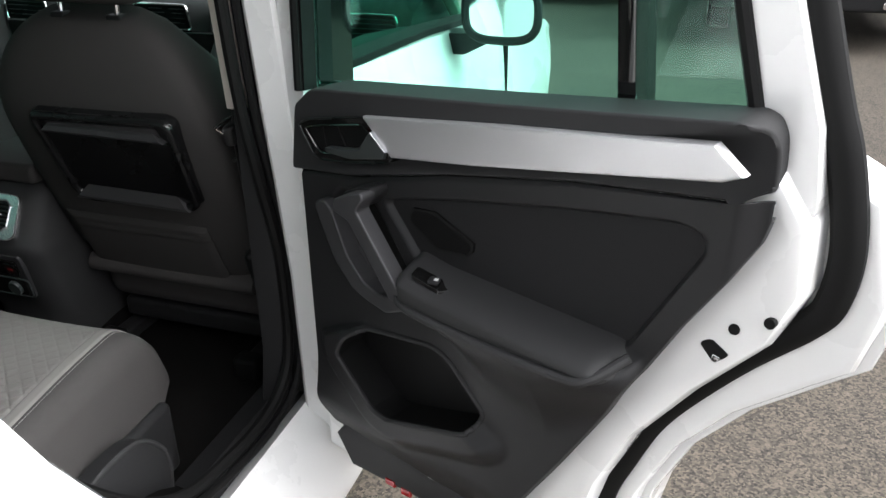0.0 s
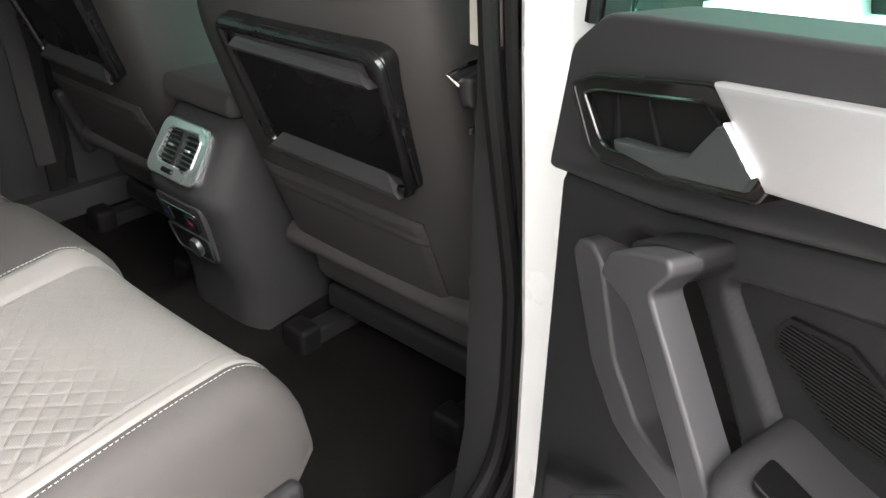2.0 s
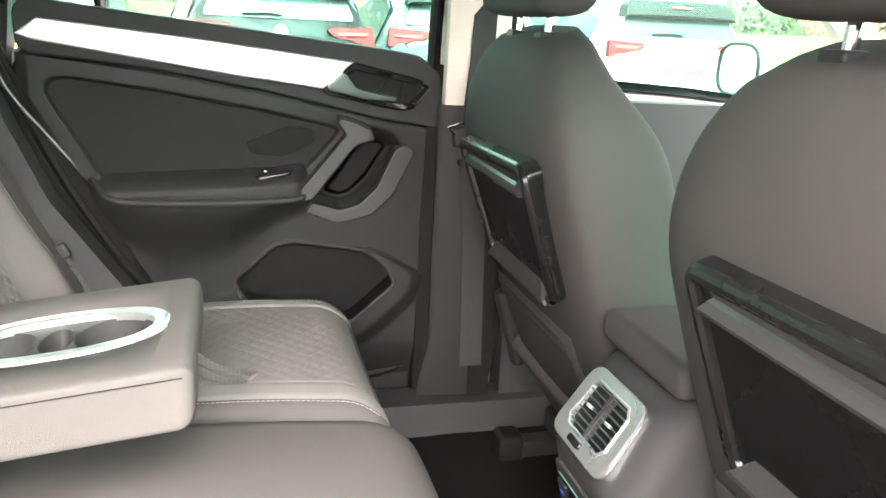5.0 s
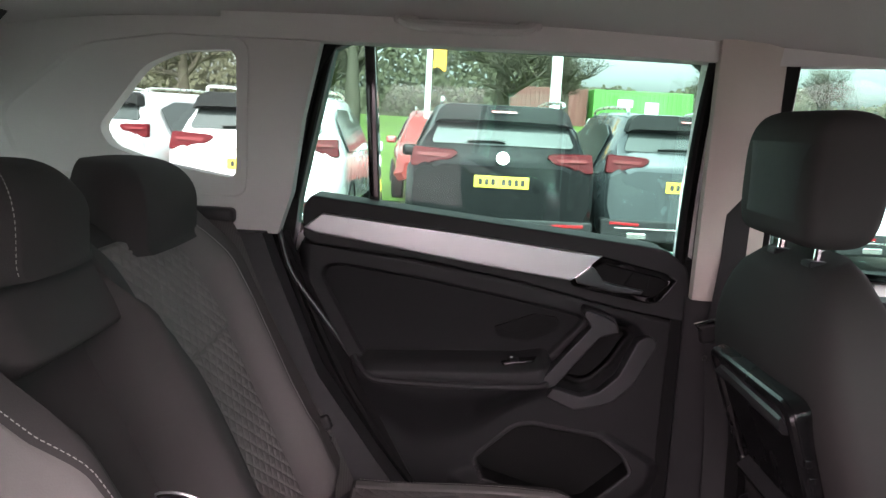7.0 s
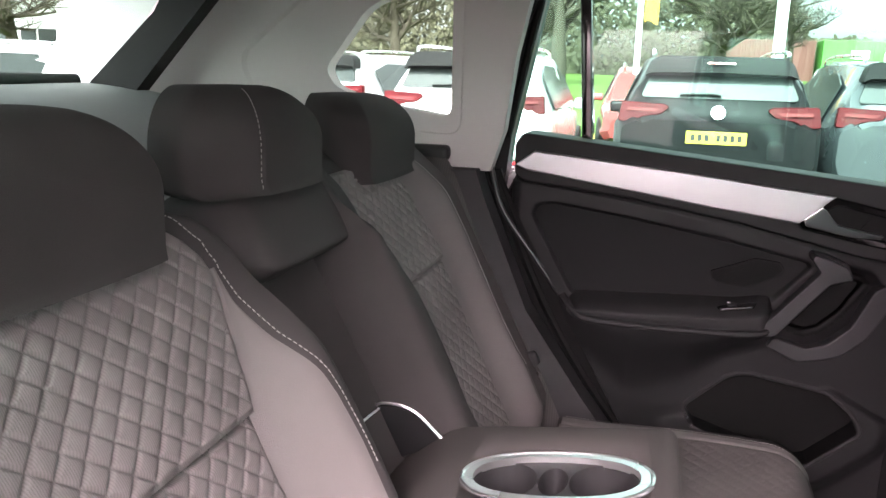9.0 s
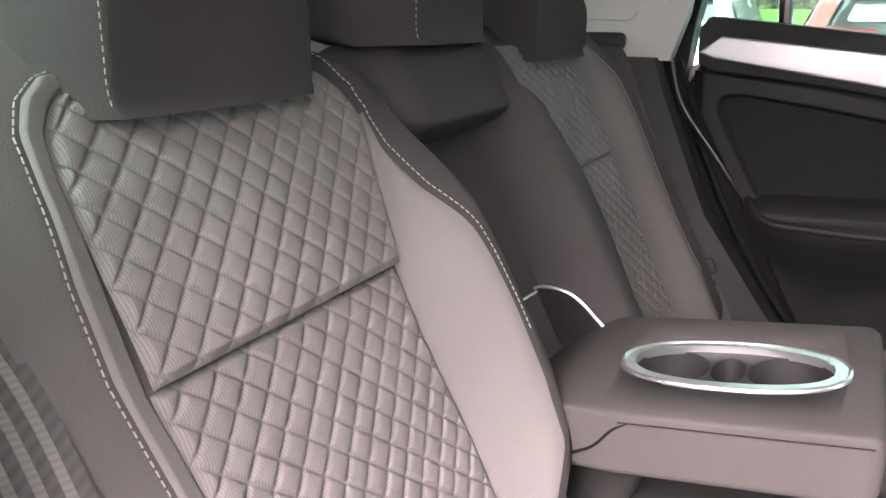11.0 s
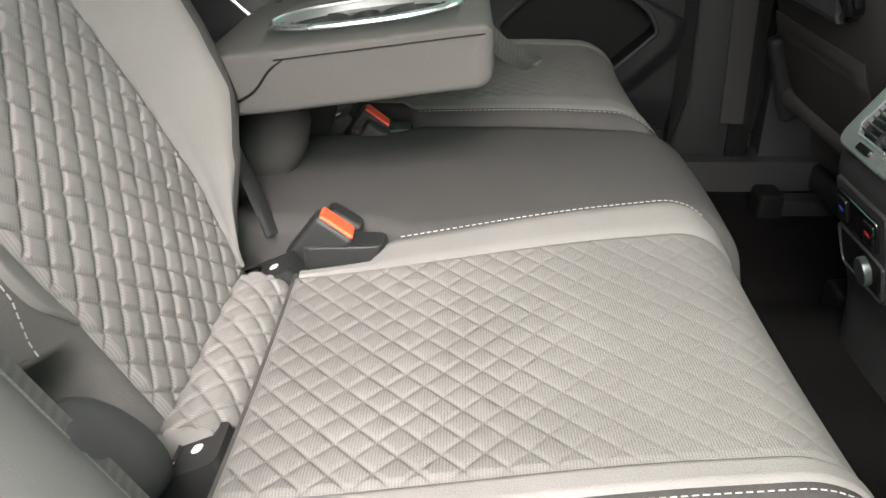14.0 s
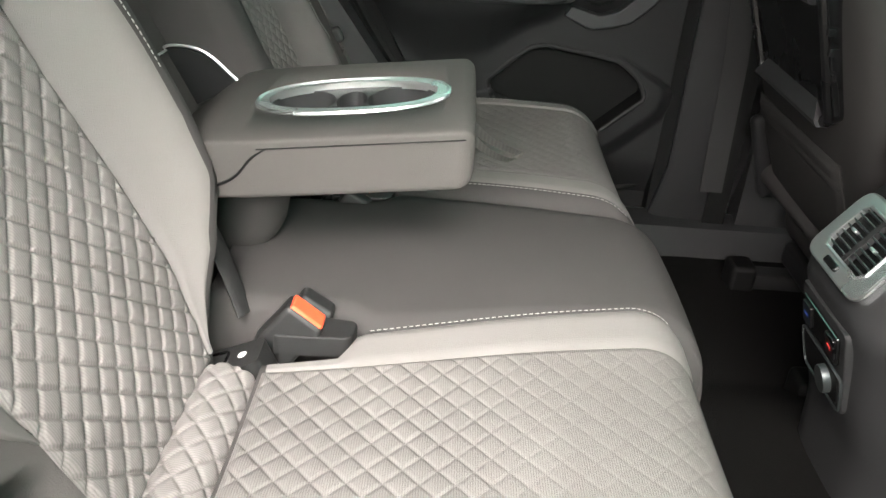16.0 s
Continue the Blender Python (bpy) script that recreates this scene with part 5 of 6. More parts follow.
def shell():
    # floor pan with carpet, seen between the seats
    grid = []
    for y in np.linspace(-0.80, 1.15, 60):
        grid.append([(x, y, floor_top + 0.07 * (1 - ramp(abs(x), 0.08, 0.20)) * ramp(y, -0.3, 0.3) + 0.10 * ramp(-y, 0.25, 0.45) + 0.004 * noise.noise(Vector((x * 9, y * 9, 1)))) for x in np.linspace(-0.74, 0.74, 60)])
    structure("floor", sheet(grid, 0.03), CARPET, "black carpeted car floor")
    structure("boot_floor", rbox((0, -1.35, 0.72), (1.36, 0.86, 0.04), 0.01), CARPET, "dark boot floor")
    # roof lining: a shallow vault
    grid = []
    for y in np.linspace(-1.46, 0.62, 30):
        h = 1.60 + 0.055 * math.sin((y + 1.9) / 2.6 * math.pi) - 0.05 * ramp(-y, 1.1, 1.75)
        grid.append([(x, y, h - 0.055 * (abs(x) / 0.70) ** 3.2) for x in np.linspace(-0.70, 0.70, 28)])
    structure("ceiling", sheet(grid, 0.02), LINING, "pale grey fabric roof lining")
    grid = []
    for y in np.linspace(-1.80, 0.66, 30):
        h = 1.655 + 0.05 * math.sin((y + 1.9) / 2.6 * math.pi) - 0.05 * ramp(-y, 1.1, 1.75)
        grid.append([(x, y, h - 0.075 * (abs(x) / 0.76) ** 3.0) for x in np.linspace(-0.76, 0.76, 28)])
    structure("roof", sheet(grid, 0.02), WHITE, "white car roof")
    for k in (-1, 1):
        X = lambda a, b, c, k=k: (k * c, a, b)
        # header above the doors
        structure("trim_header", prism([(-0.95, 1.560), (-0.30, 1.563), (0.05, 1.558), (0.40, 1.575), (0.40, 1.64), (-0.95, 1.63)], 0.665, 0.75, X, bevel=0.012), LINING, "pale grey roof edge trim")
        structure("roof_rail", prism([(-1.75, 1.585), (0.55, 1.60), (0.55, 1.635), (-1.75, 1.62)], 0.73, 0.82, X, bevel=0.02), WHITE, "white roof side")
        # B-pillar: pale upper trim, dark lower trim, painted jamb
        structure("pillar_trim", loft([[X(y, 1.118 + 0.482 * q, c + 0.8 * lean(1.118 + 0.482 * q) + 0.02) for y, c in ((-0.042, 0.722), (-0.052, 0.704), (-0.050, 0.686), (-0.03, 0.680), (0.03, 0.684), (0.075, 0.70), (0.085, 0.74))] for q in np.linspace(0, 1, 6)]), BEIGE, "pale greige pillar trim")
        structure("pillar_lower", loft([[X(y + (0.0 if z > 0.6 else -0.04 * (0.6 - z) / 0.15), z, c) for y, c in ((-0.045, 0.748), (-0.056, 0.718), (-0.057, 0.698), (-0.045, 0.690), (0.05, 0.684), (0.10, 0.70), (0.11, 0.75))] for z in (0.42, 0.52, 0.62, 0.9, 1.120)]), PLASTIC, "black lower pillar trim")
        jamb = [(0.36, 0.0), (0.44, -0.05), (0.52, -0.062), (0.80, -0.068), (1.0, -0.064), (1.12, -0.060), (1.3, -0.060), (1.62, -0.045)]
        structure("pillar_jamb", loft([[X(y + a, z, c + lean(z)) for a, c in ((0.006, 0.782), (0.0, 0.790), (0.0, 0.838), (0.006, 0.845), (0.17, 0.845), (0.17, 0.782))] for z, y in jamb]), WHITE, "white painted pillar")
        structure("pillar_backing", loft([[X(y + a, z, c + lean(z)) for a, c in ((0.022, 0.735), (0.022, 0.786), (0.15, 0.786), (0.15, 0.735))] for z, y in jamb[2:]]), RUBBER, "black pillar flange")
        structure("pillar_cover", prism([(-0.02, 1.16), (0.0, 1.60), (0.10, 1.60), (0.09, 1.14)], 0.84, 0.868, X, bevel=0.006), PIANO, "gloss black outer pillar cover")
        structure("pillar_groove", prism([(0.03, 0.47), (0.075, 0.47), (0.075, 1.10), (0.03, 1.10)], 0.678, 0.70, X, bevel=0.004), RUBBER, "dark belt slot in the pillar")
        if k < 0:
            structure("pillar_gasket", prism([(-0.085, 0.46), (-0.082, 0.90), (-0.075, 1.19), (-0.045, 1.19), (-0.045, 0.46)], 0.708, 0.750, X, bevel=0.006), RUBBER, "black rubber gasket by the shut door")
        # sill
        structure("sill_trim", loft([[X(y, z, c) for c, z in ((0.60, 0.42), (0.62, 0.445), (0.66, 0.50), (0.71, 0.515), (0.75, 0.50), (0.76, 0.42))] for y in (-0.62, -0.3, 0.0, 0.5, 1.0)]), PLASTIC, "black sill trim")
        structure("sill", loft([[X(y, z, c) for c, z in ((0.74, 0.36), (0.745, 0.485), (0.78, 0.505), (0.82, 0.47), (0.875, 0.40), (0.885, 0.33), (0.86, 0.28), (0.75, 0.28))] for y in np.linspace(-0.55, 1.0, 8)]), WHITE, "white painted sill")
        # seal round the rear door opening
        line = [(-0.045, 1.60), (-0.065, 1.40), (-0.068, 1.13), (-0.045, 0.84), (-0.045, 0.66), (-0.080, 0.575), (-0.17, 0.538), (-0.30, 0.545), (-0.42, 0.57), (-0.52, 0.64), (-0.63, 0.77), (-0.735, 0.94), (-0.83, 1.15), (-0.865, 1.25), (-0.82, 1.45), (-0.755, 1.585)]
        structure("door_seal", join(tube([X(y, z, 0.752 + lean(z) * ramp(y, -0.6, -0.3)) for y, z in smooth_path(line, 6)], 0.0115, 9), tube([X(y + (0.012 if y > -0.15 else 0), z - 0.012, 0.772 + lean(z) * ramp(y, -0.6, -0.3)) for y, z in smooth_path(line, 6)], 0.008, 7)), RUBBER, "black rubber seal round the door opening")
        # wheel-house and lower rear side trim, and the painted quarter behind the opening
        low = [(-0.40, 0.44), (-0.50, 0.60), (-0.635, 0.77), (-0.755, 0.94), (-0.845, 1.15), (-0.865, 1.205), (-1.70, 1.205), (-1.75, 0.44)]
        structure("trim_side", prism(low, 0.655, 0.75, X, bevel=0.025, seg=3), SIDE_TRIM, "dark grey rear side trim")
        structure("quarter_panel", prism([(-0.46, 0.36), (-0.53, 0.60), (-0.645, 0.765), (-0.745, 0.94), (-0.84, 1.15), (-0.885, 1.27), (-1.90, 1.30), (-1.98, 0.95), (-1.95, 0.5), (-1.62, 0.45), (-1.55, 0.62), (-1.38, 0.75), (-1.18, 0.78), (-0.98, 0.72), (-0.86, 0.58), (-0.80, 0.36)], 0.748, 0.90 if k < 0 else 0.875, X, bevel=0.02), WHITE, "white rear quarter panel")
        # pale upper rear trim with the quarter window
        out = [(-0.845, 1.200), (-0.820, 1.28), (-0.803, 1.42), (-0.765, 1.60), (-1.385, 1.60), (-1.445, 1.530), (-1.62, 1.355), (-1.64, 1.21), (-1.3, 1.20)]
        hole = round_poly([(-0.925, 1.300), (-0.928, 1.540), (-1.04, 1.530), (-1.10, 1.500), (-1.185, 1.385), (-1.165, 1.350), (-1.09, 1.326)], 0.022, 5)
        structure("trim_quarter", prism(out, 0.695, 0.735, X, holes=[hole]), LINING, "pale grey rear side trim")
        big = [(-0.90, 1.285), (-0.905, 1.552), (-1.05, 1.545), (-1.12, 1.51), (-1.205, 1.385), (-1.185, 1.335), (-1.09, 1.312)]
        rim = loft([[X(y, z, c) for y, z in round_poly(poly, r, 5)] for poly, c, r in (([(-0.905, 1.265), (-0.905, 1.560), (-1.06, 1.562), (-1.22, 1.535), (-1.375, 1.405), (-1.34, 1.315), (-1.15, 1.275)], 0.693, 0.03), ([(-0.925, 1.300), (-0.928, 1.540), (-1.04, 1.530), (-1.10, 1.500), (-1.185, 1.385), (-1.165, 1.350), (-1.09, 1.326)], 0.728, 0.022))], caps=False)
        structure("trim_reveal", rim, LINING, "pale grey window reveal")
        structure("window_quarter", prism(big, 0.742, 0.747, X), GLASS_R, "tinted quarter window")
        structure("pillar_c", prism([(-0.86, 1.25), (-0.83, 1.44), (-0.765, 1.60), (-1.75, 1.60), (-1.93, 1.30)], 0.752, 0.82, X, holes=[[(-0.89, 1.27), (-0.89, 1.56), (-1.10, 1.555), (-1.22, 1.40), (-1.20, 1.30)]]), WHITE, "white rear pillar")
        # front: A-pillar, door, wing
        structure("pillar_a", tube(smooth_path([X(0.35, 1.60, 0.70), X(0.62, 1.50, 0.715), X(0.95, 1.24, 0.75), X(1.15, 1.06, 0.77)], 5), 0.04, 10), BEIGE, "pale windscreen pillar")
        def section(y):
            top = float(np.interp(y, [0.07, 0.2, 0.55, 0.98, 1.35, 1.60, 1.78, 1.90, 1.97], [1.165, 1.158, 1.138, 1.098, 1.045, 0.995, 0.925, 0.84, 0.74]))
            low = 0.30 if abs(y - 1.44) > 0.365 else 0.36 + math.sqrt(0.365**2 - (y - 1.44) ** 2)
            nose = 0.16 * ramp(y, 1.66, 2.0) ** 1.5
            flare = 0.012 * ramp(y, 0.9, 1.25)
            out = []
            for q in np.linspace(0, 1, 12):
                z = low + (top - low) * q
                x = float(np.interp(z, [0.28, 0.42, 0.62, 0.80, 0.86, 0.98, 1.06, 1.13, 1.17], [0.862, 0.892, 0.902, 0.912, 0.909, 0.902, 0.893, 0.872, 0.852])) + flare - nose
                if q > 0.9:
                    x = min(x, 0.90 - nose + flare)
                out.append(X(y, z, x))
            return out + [X(y, top + 0.002, 0.835 - nose), X(y, top - 0.02, 0.78 - nose), X(y, low, 0.78 - nose)]
        structure("front_panel", loft([section(y) for y in np.concatenate([np.linspace(0.07, 1.06, 14), np.linspace(1.076, 1.804, 30), np.linspace(1.82, 1.98, 8)])]), WHITE, "white front door and wing")
        structure("door_gap", prism([(1.045, 0.42), (1.049, 0.42), (1.060, 1.06), (1.056, 1.06)], 0.85, 0.9185, X), RUBBER, "narrow gap between door and wing")
        structure("door_crease", loft([[X(y, z + dz, 0.9 + dx) for dz, dx in ((-0.006, 0.008), (0.0, 0.018), (0.006, 0.010), (0.0, 0.0))] for y, z in ((0.25, 0.86), (0.6, 0.868), (1.04, 0.876))]), WHITE, "raised door crease")
        structure("wheel_arch_trim", tube([X(1.44 + 0.365 * math.cos(a), 0.36 + 0.365 * math.sin(a), 0.905) for a in np.linspace(-0.1, math.pi + 0.1, 26)], 0.022, 8), PLASTIC, "black wheel-arch edge")
        structure("trim_front_door", prism([(0.10, 0.46), (0.10, 1.135), (0.55, 1.13), (1.0, 1.08), (1.0, 0.46)], 0.68, 0.772, X, bevel=0.03), PLASTIC_S, "black front door trim")
        structure("belt_trim", prism([(0.07, 1.166), (0.55, 1.139), (0.99, 1.098), (0.99, 1.114), (0.55, 1.156), (0.07, 1.182)], 0.80, 0.858, X, bevel=0.004), RUBBER, "black window strip")
        structure("window_front", prism([(0.08, 1.16), (0.55, 1.145), (0.98, 1.105), (0.62, 1.50), (0.40, 1.585), (0.10, 1.59)], 0.80, 0.804, X), GLASS, "front door glass")
    # grey tube added along the black seal to stand in for its highlight
    gasket = smooth_path([(-0.722, -0.850, 1.215), (-0.722, -0.822, 1.125), (-0.722, -0.755, 1.035), (-0.722, -0.673, 0.925), (-0.722, -0.610, 0.815), (-0.722, -0.552, 0.70)], 6)
    structure("trim_highlight", tube([tuple(p) for p in gasket], 0.005, 10), LEDGE, "grey tube added for the highlight on the door seal")
    # windscreen, rear window, boot
    structure("windscreen", sheet([[(x, 0.60 + 0.62 * q, 1.545 - 0.47 * q - 0.03 * (x / 0.7) ** 2) for x in np.linspace(-0.70 - 0.06 * q, 0.70 + 0.06 * q, 12)] for q in np.linspace(0, 1, 8)], 0.004), GLASS_F, "windscreen")
    structure("bonnet", sheet([[(x, 1.20 + 0.76 * q, 1.055 - 0.04 * q - 0.14 * q**3 - 0.05 * (abs(x) / 0.85) ** 3) for x in np.linspace(-0.86, 0.86, 16)] for q in np.linspace(0, 1, 12)], 0.02), WHITE, "white bonnet")
    structure("tailgate", loft([[(x, -1.80 - 0.10 * q, z) for x, z in ((-0.74, 0.55), (-0.78, 1.0), (-0.72, 1.26), (0.72, 1.26), (0.78, 1.0), (0.74, 0.55))] for q in (0, 1)]), WHITE, "white tailgate")
    structure("trim_tailgate", rbox((0, -1.765, 0.98), (1.34, 0.05, 0.50), 0.02), PLASTIC, "black tailgate trim")
    structure("window_rear", sheet([[(x, -1.50 - 0.24 * q, 1.56 - 0.30 * q) for x in np.linspace(-0.66 - 0.03 * q, 0.66 + 0.03 * q, 8)] for q in np.linspace(0, 1, 4)], 0.004), GLASS_R, "rear window")
    for k in (-1, 1):
        structure("pillar_d", prism([(-1.32, 1.58), (-1.45, 1.575), (-1.503, 1.483), (-1.665, 1.335), (-1.555, 1.325), (-1.45, 1.44)], 0.60, 0.655, lambda a, b, c, k=k: (k * c, a, b), bevel=0.012), PLASTIC, "black tailgate frame")
    structure("tailgate_header", rbox((0, -1.48, 1.595), (1.22, 0.09, 0.06), 0.015), PLASTIC, "black tailgate header")


COVER = mat("luggage_cover_vinyl", (0.25, 0.26, 0.26), 0.6, vary=0.1, scale=20, bump=0.3, bump_scale=900)


def floor_mat(k):
    th = thing("floor_mat", (k * 0.42, -0.06, 0.43), "black carpet mat on the footwell floor", "floor mat", "floor mats")
    shape = round_poly([(k * 0.235, -0.225), (k * 0.585, -0.225), (k * 0.590, 0.06), (k * 0.50, 0.10), (k * 0.30, 0.10), (k * 0.22, 0.03)], 0.035, 6)
    grid_top = prism(shape, 0.424, 0.436, xy, bevel=0.003)
    mat_body = part("mat", grid_top, CARPET_M, th, "dark looped carpet")
    part("edging", tube([(a, b, 0.434) for a, b in shape], 0.0045, 8, closed=True), RUBBER, mat_body, "bound black edge")


def luggage_cover():
    th = thing("luggage_cover", (0, -1.30, 1.20), "grey fabric luggage cover drawn behind the rear seats", "luggage cover")
    grid = [[(x, y, 1.235 + 0.105 * ramp(-y, 1.05, 1.66) + 0.004 * noise.noise(Vector((x * 4, y * 6, 0)))) for x in np.linspace(-0.64, 0.64, 30)] for y in np.linspace(-1.06, -1.70, 18)]
    part("cover", sheet(grid, 0.006), COVER, th, "grey luggage cover fabric", sharp=60)
    part("roller", tube([(-0.60, -1.69, 1.345), (0.60, -1.69, 1.345)], 0.014, 12), FABRIC_D, th, "padded roller edge")


def dashboard():
    th = thing("dashboard", (0, 1.0, 0.9), "black dashboard with chrome-edged air vents", "dashboard")
    rings = []
    for x in np.linspace(-0.70, 0.70, 15):
        rings.append([(x, y, z) for y, z in smooth_path([(0.90, 0.70), (0.86, 0.90), (0.842, 1.02), (0.848, 1.115), (0.94, 1.150), (1.10, 1.145), (1.22, 1.08), (1.22, 0.70)], 4, True)])
    part("body", loft(rings), PLASTIC_S, th, "black dashboard moulding", sharp=50)
    for cx, w in ((-0.585, 0.17), (-0.088, 0.20), (0.14, 0.12), (0.585, 0.17)):
        f = lambda a, b, c, cx=cx: (cx + a, 0.842 - c, 1.090 + b)
        v = part("air_vent", prism(round_poly([(-w / 2, -0.035), (w / 2, -0.035), (w / 2 - 0.012, 0.035), (-w / 2 + 0.012, 0.035)], 0.01), -0.01, 0.008, f, bevel=0.003), RUBBER, th, "black air vent")
        part("rim", tube([f(a, b, 0.010) for a, b in round_poly([(-w / 2, -0.035), (w / 2, -0.035), (w / 2 - 0.012, 0.035), (-w / 2 + 0.012, 0.035)], 0.01)], 0.004, 8, closed=True), CHROME, v, "chrome vent rim")
        for b in (-0.018, -0.004, 0.010, 0.022):
            part("blade", rbox(f(0, b, 0.008), (w - 0.03, 0.010, 0.0025), 0.001), TRAY, v, "vent blade")
    part("silver_strip", rbox((-0.345, 0.838, 1.066), (0.31, 0.014, 0.018), 0.004), SILVER, th, "brushed silver strip")
    part("screen", rbox((0.02, 0.840, 0.980), (0.26, 0.014, 0.14), 0.006), PIANO, th, "gloss black centre display")
    st = thing("steering_wheel", (0.36, 0.66, 0.95), "black leather steering wheel on its column", "steering wheel")
    c = Vector((0.37, 0.66, 0.99))
    ringp = [c + Vector((0.185 * math.cos(a), 0.07 * math.sin(a), 0.17 * math.sin(a))) for a in np.linspace(0, 2 * np.pi, 36, endpoint=False)]
    part("rim", tube([tuple(p) for p in ringp], 0.016, 10, closed=True), PLASTIC_S, st, "black leather rim")
    part("hub", rbox(c + Vector((0, 0.02, 0)), (0.16, 0.06, 0.12), 0.025), PLASTIC, st, "black hub")
    for k in (-1, 1):
        part("spoke", rbox(c + Vector((k * 0.12, 0.015, 0)), (0.11, 0.025, 0.045), 0.008), PLASTIC, st, "black spoke")
    part("column", tube([tuple(c), (0.37, 0.90, 0.90)], 0.05, 10), PLASTIC, st, "steering column")


def door_mirror(k, dy):
    th = thing("door_mirror", (k * 0.98, 0.62 + dy, 1.10), "white door mirror with a black surround", "car mirror", "door mirrors")
    rings = []
    for q in np.linspace(0, 1, 12):
        e = math.sqrt(max(0.02, 1 - q**2.4))
        rings.append([(k * (1.016 + 0.086 * e * math.copysign(abs(math.cos(a)) ** 0.6, math.cos(a))), 0.585 + dy + 0.09 * q, 1.192 + 0.064 * e * math.copysign(abs(math.sin(a)) ** 0.7, math.sin(a))) for a in np.linspace(0, 2 * np.pi, 30, endpoint=False)])
    part("housing", loft(rings), WHITE, th, "white mirror housing", sharp=60)
    rim = [(k * (1.016 + 0.086 * math.copysign(abs(math.cos(a)) ** 0.6, math.cos(a))), 0.583 + dy, 1.192 + 0.064 * math.copysign(abs(math.sin(a)) ** 0.7, math.sin(a))) for a in np.linspace(0, 2 * np.pi, 30, endpoint=False)]
    part("surround", tube(rim, 0.010 if k > 0 else 0.005, 8, closed=True), PLASTIC, th, "black mirror surround")
    part("mirror_glass", prism([((p[0]) * 1.0, p[2]) for p in rim], 0.0, 0.004, lambda a, b, c: (a, 0.588 + dy - c, b)), mirror_mat(), th, "mirror glass")
    part("arm", loft([[(k * x, y + dy + v, z + dz) for v, dz in ((-0.03, -0.025), (0.04, -0.025), (0.04, 0.025), (-0.03, 0.025))] for x, y, z in ((0.85, 0.68, 1.10), (0.92, 0.64, 1.11), (0.985, 0.62, 1.145))]), PLASTIC, th, "black mirror arm")


MIRROR = mat("mirror", (0.9, 0.92, 0.92), 0.02, metal=1.0, vary=0.0, bump=0.0)


def mirror_mat():
    return MIRROR


def car_wheel(x, y):
    th = thing("wheel", (x, y, 0.0), "alloy wheel with a black tyre", "wheel", "car wheels")
    k = 1 if x > 0 else -1
    tyre = []
    for a in np.linspace(0, 2 * np.pi, 40):
        ca, sa = math.cos(a), math.sin(a)
        tyre.append([(x + dx, y + r * ca, 0.345 + r * sa) for dx, r in ((-0.10, 0.24), (-0.11, 0.30), (-0.09, 0.338), (0, 0.345), (0.09, 0.338), (0.11, 0.30), (0.10, 0.24))])
    part("tyre", loft(tyre, caps=False), RUBBER, th, "black rubber tyre", sharp=50)
    spokes = []
    for i in range(5):
        a = i * 2 * np.pi / 5 + 0.3
        spokes.append(loft([[(x + k * (0.075 + dx), y + r * math.cos(a) - w * s * math.sin(a), 0.345 + r * math.sin(a) + w * s * math.cos(a)) for dx, s in ((-0.02, -1), (0.01, -1), (0.01, 1), (-0.02, 1))] for r, w in ((0.03, 0.03), (0.15, 0.022), (0.24, 0.032))]))
    part("rim", join(*spokes, loft([[(x + k * dx, y + r * math.cos(a), 0.345 + r * math.sin(a)) for dx, r in ((0.0, 0.245), (0.085, 0.245), (0.085, 0.232), (0.0, 0.22))] for a in np.linspace(0, 2 * np.pi, 36)], caps=False)), SATIN, th, "five-spoke alloy rim")


def grab_handle(k):
    th = thing("grab_handle", (k * 0.66, -0.46, 1.62), "pale grey folding grab handle on the roof edge", "grab handle", "grab handles")
    path = smooth_path([(k * 0.668, -0.620, 1.612), (k * 0.652, -0.617, 1.600), (k * 0.632, -0.585, 1.592), (k * 0.628, -0.505, 1.590), (k * 0.632, -0.425, 1.592), (k * 0.652, -0.395, 1.600), (k * 0.668, -0.392, 1.612)], 6)
    part("grip", tube(path, 0.011, 10, flat=0.8), LINING, th, "pale grey grip")
    for y in (-0.617, -0.395):
        part("mount", rbox((k * 0.668, y, 1.612), (0.03, 0.045, 0.03), 0.008), LINING, th, "pale grey mount")
    hook = thing("coat_hook", (k * 0.69, 0.03, 1.47), "small pale coat hook on the door pillar", "hook", "coat hooks")
    part("hook", rbox((k * 0.684, 0.03, 1.472), (0.02, 0.022, 0.03), 0.007), BEIGE, hook, "pale plastic hook")
    return th


def front_belt(k):
    th = thing("front_seat_belt", (k * 0.67, 0.03, 0.7), "black front seat belt running down the door pillar", "seat belt", "front seat belts")
    rings = [[(k * (0.668 + dx), y + dy, z) for dx, dy in ((-0.0008, -0.023), (0.0008, -0.023), (0.0008, 0.023), (-0.0008, 0.023))] for y, z in ((0.02, 1.45), (0.015, 1.20), (0.0, 1.05), (0.02, 0.85), (0.03, 0.58))]
    part("webbing", loft(rings), WEBBING, th, "black webbing")
    part("tongue_cover", rbox((k * 0.664, -0.012, 1.062), (0.022, 0.05, 0.040), 0.008, turn=pose(0, 0, 0, 12)), BUCKLE, th, "black tongue cover")
    part("tongue", tube([(k * 0.655, -0.035, 1.066), (k * 0.648, -0.05, 1.078), (k * 0.655, -0.02, 1.086), (k * 0.66, 0.02, 1.088)], 0.004, 8), CHROME, th, "bright metal belt tongue")
    part("stop_button", rbox((k * 0.664, -0.02, 1.01), (0.006, 0.008, 0.008), 0.002), BUCKLE, th, "small belt stop")
    return th

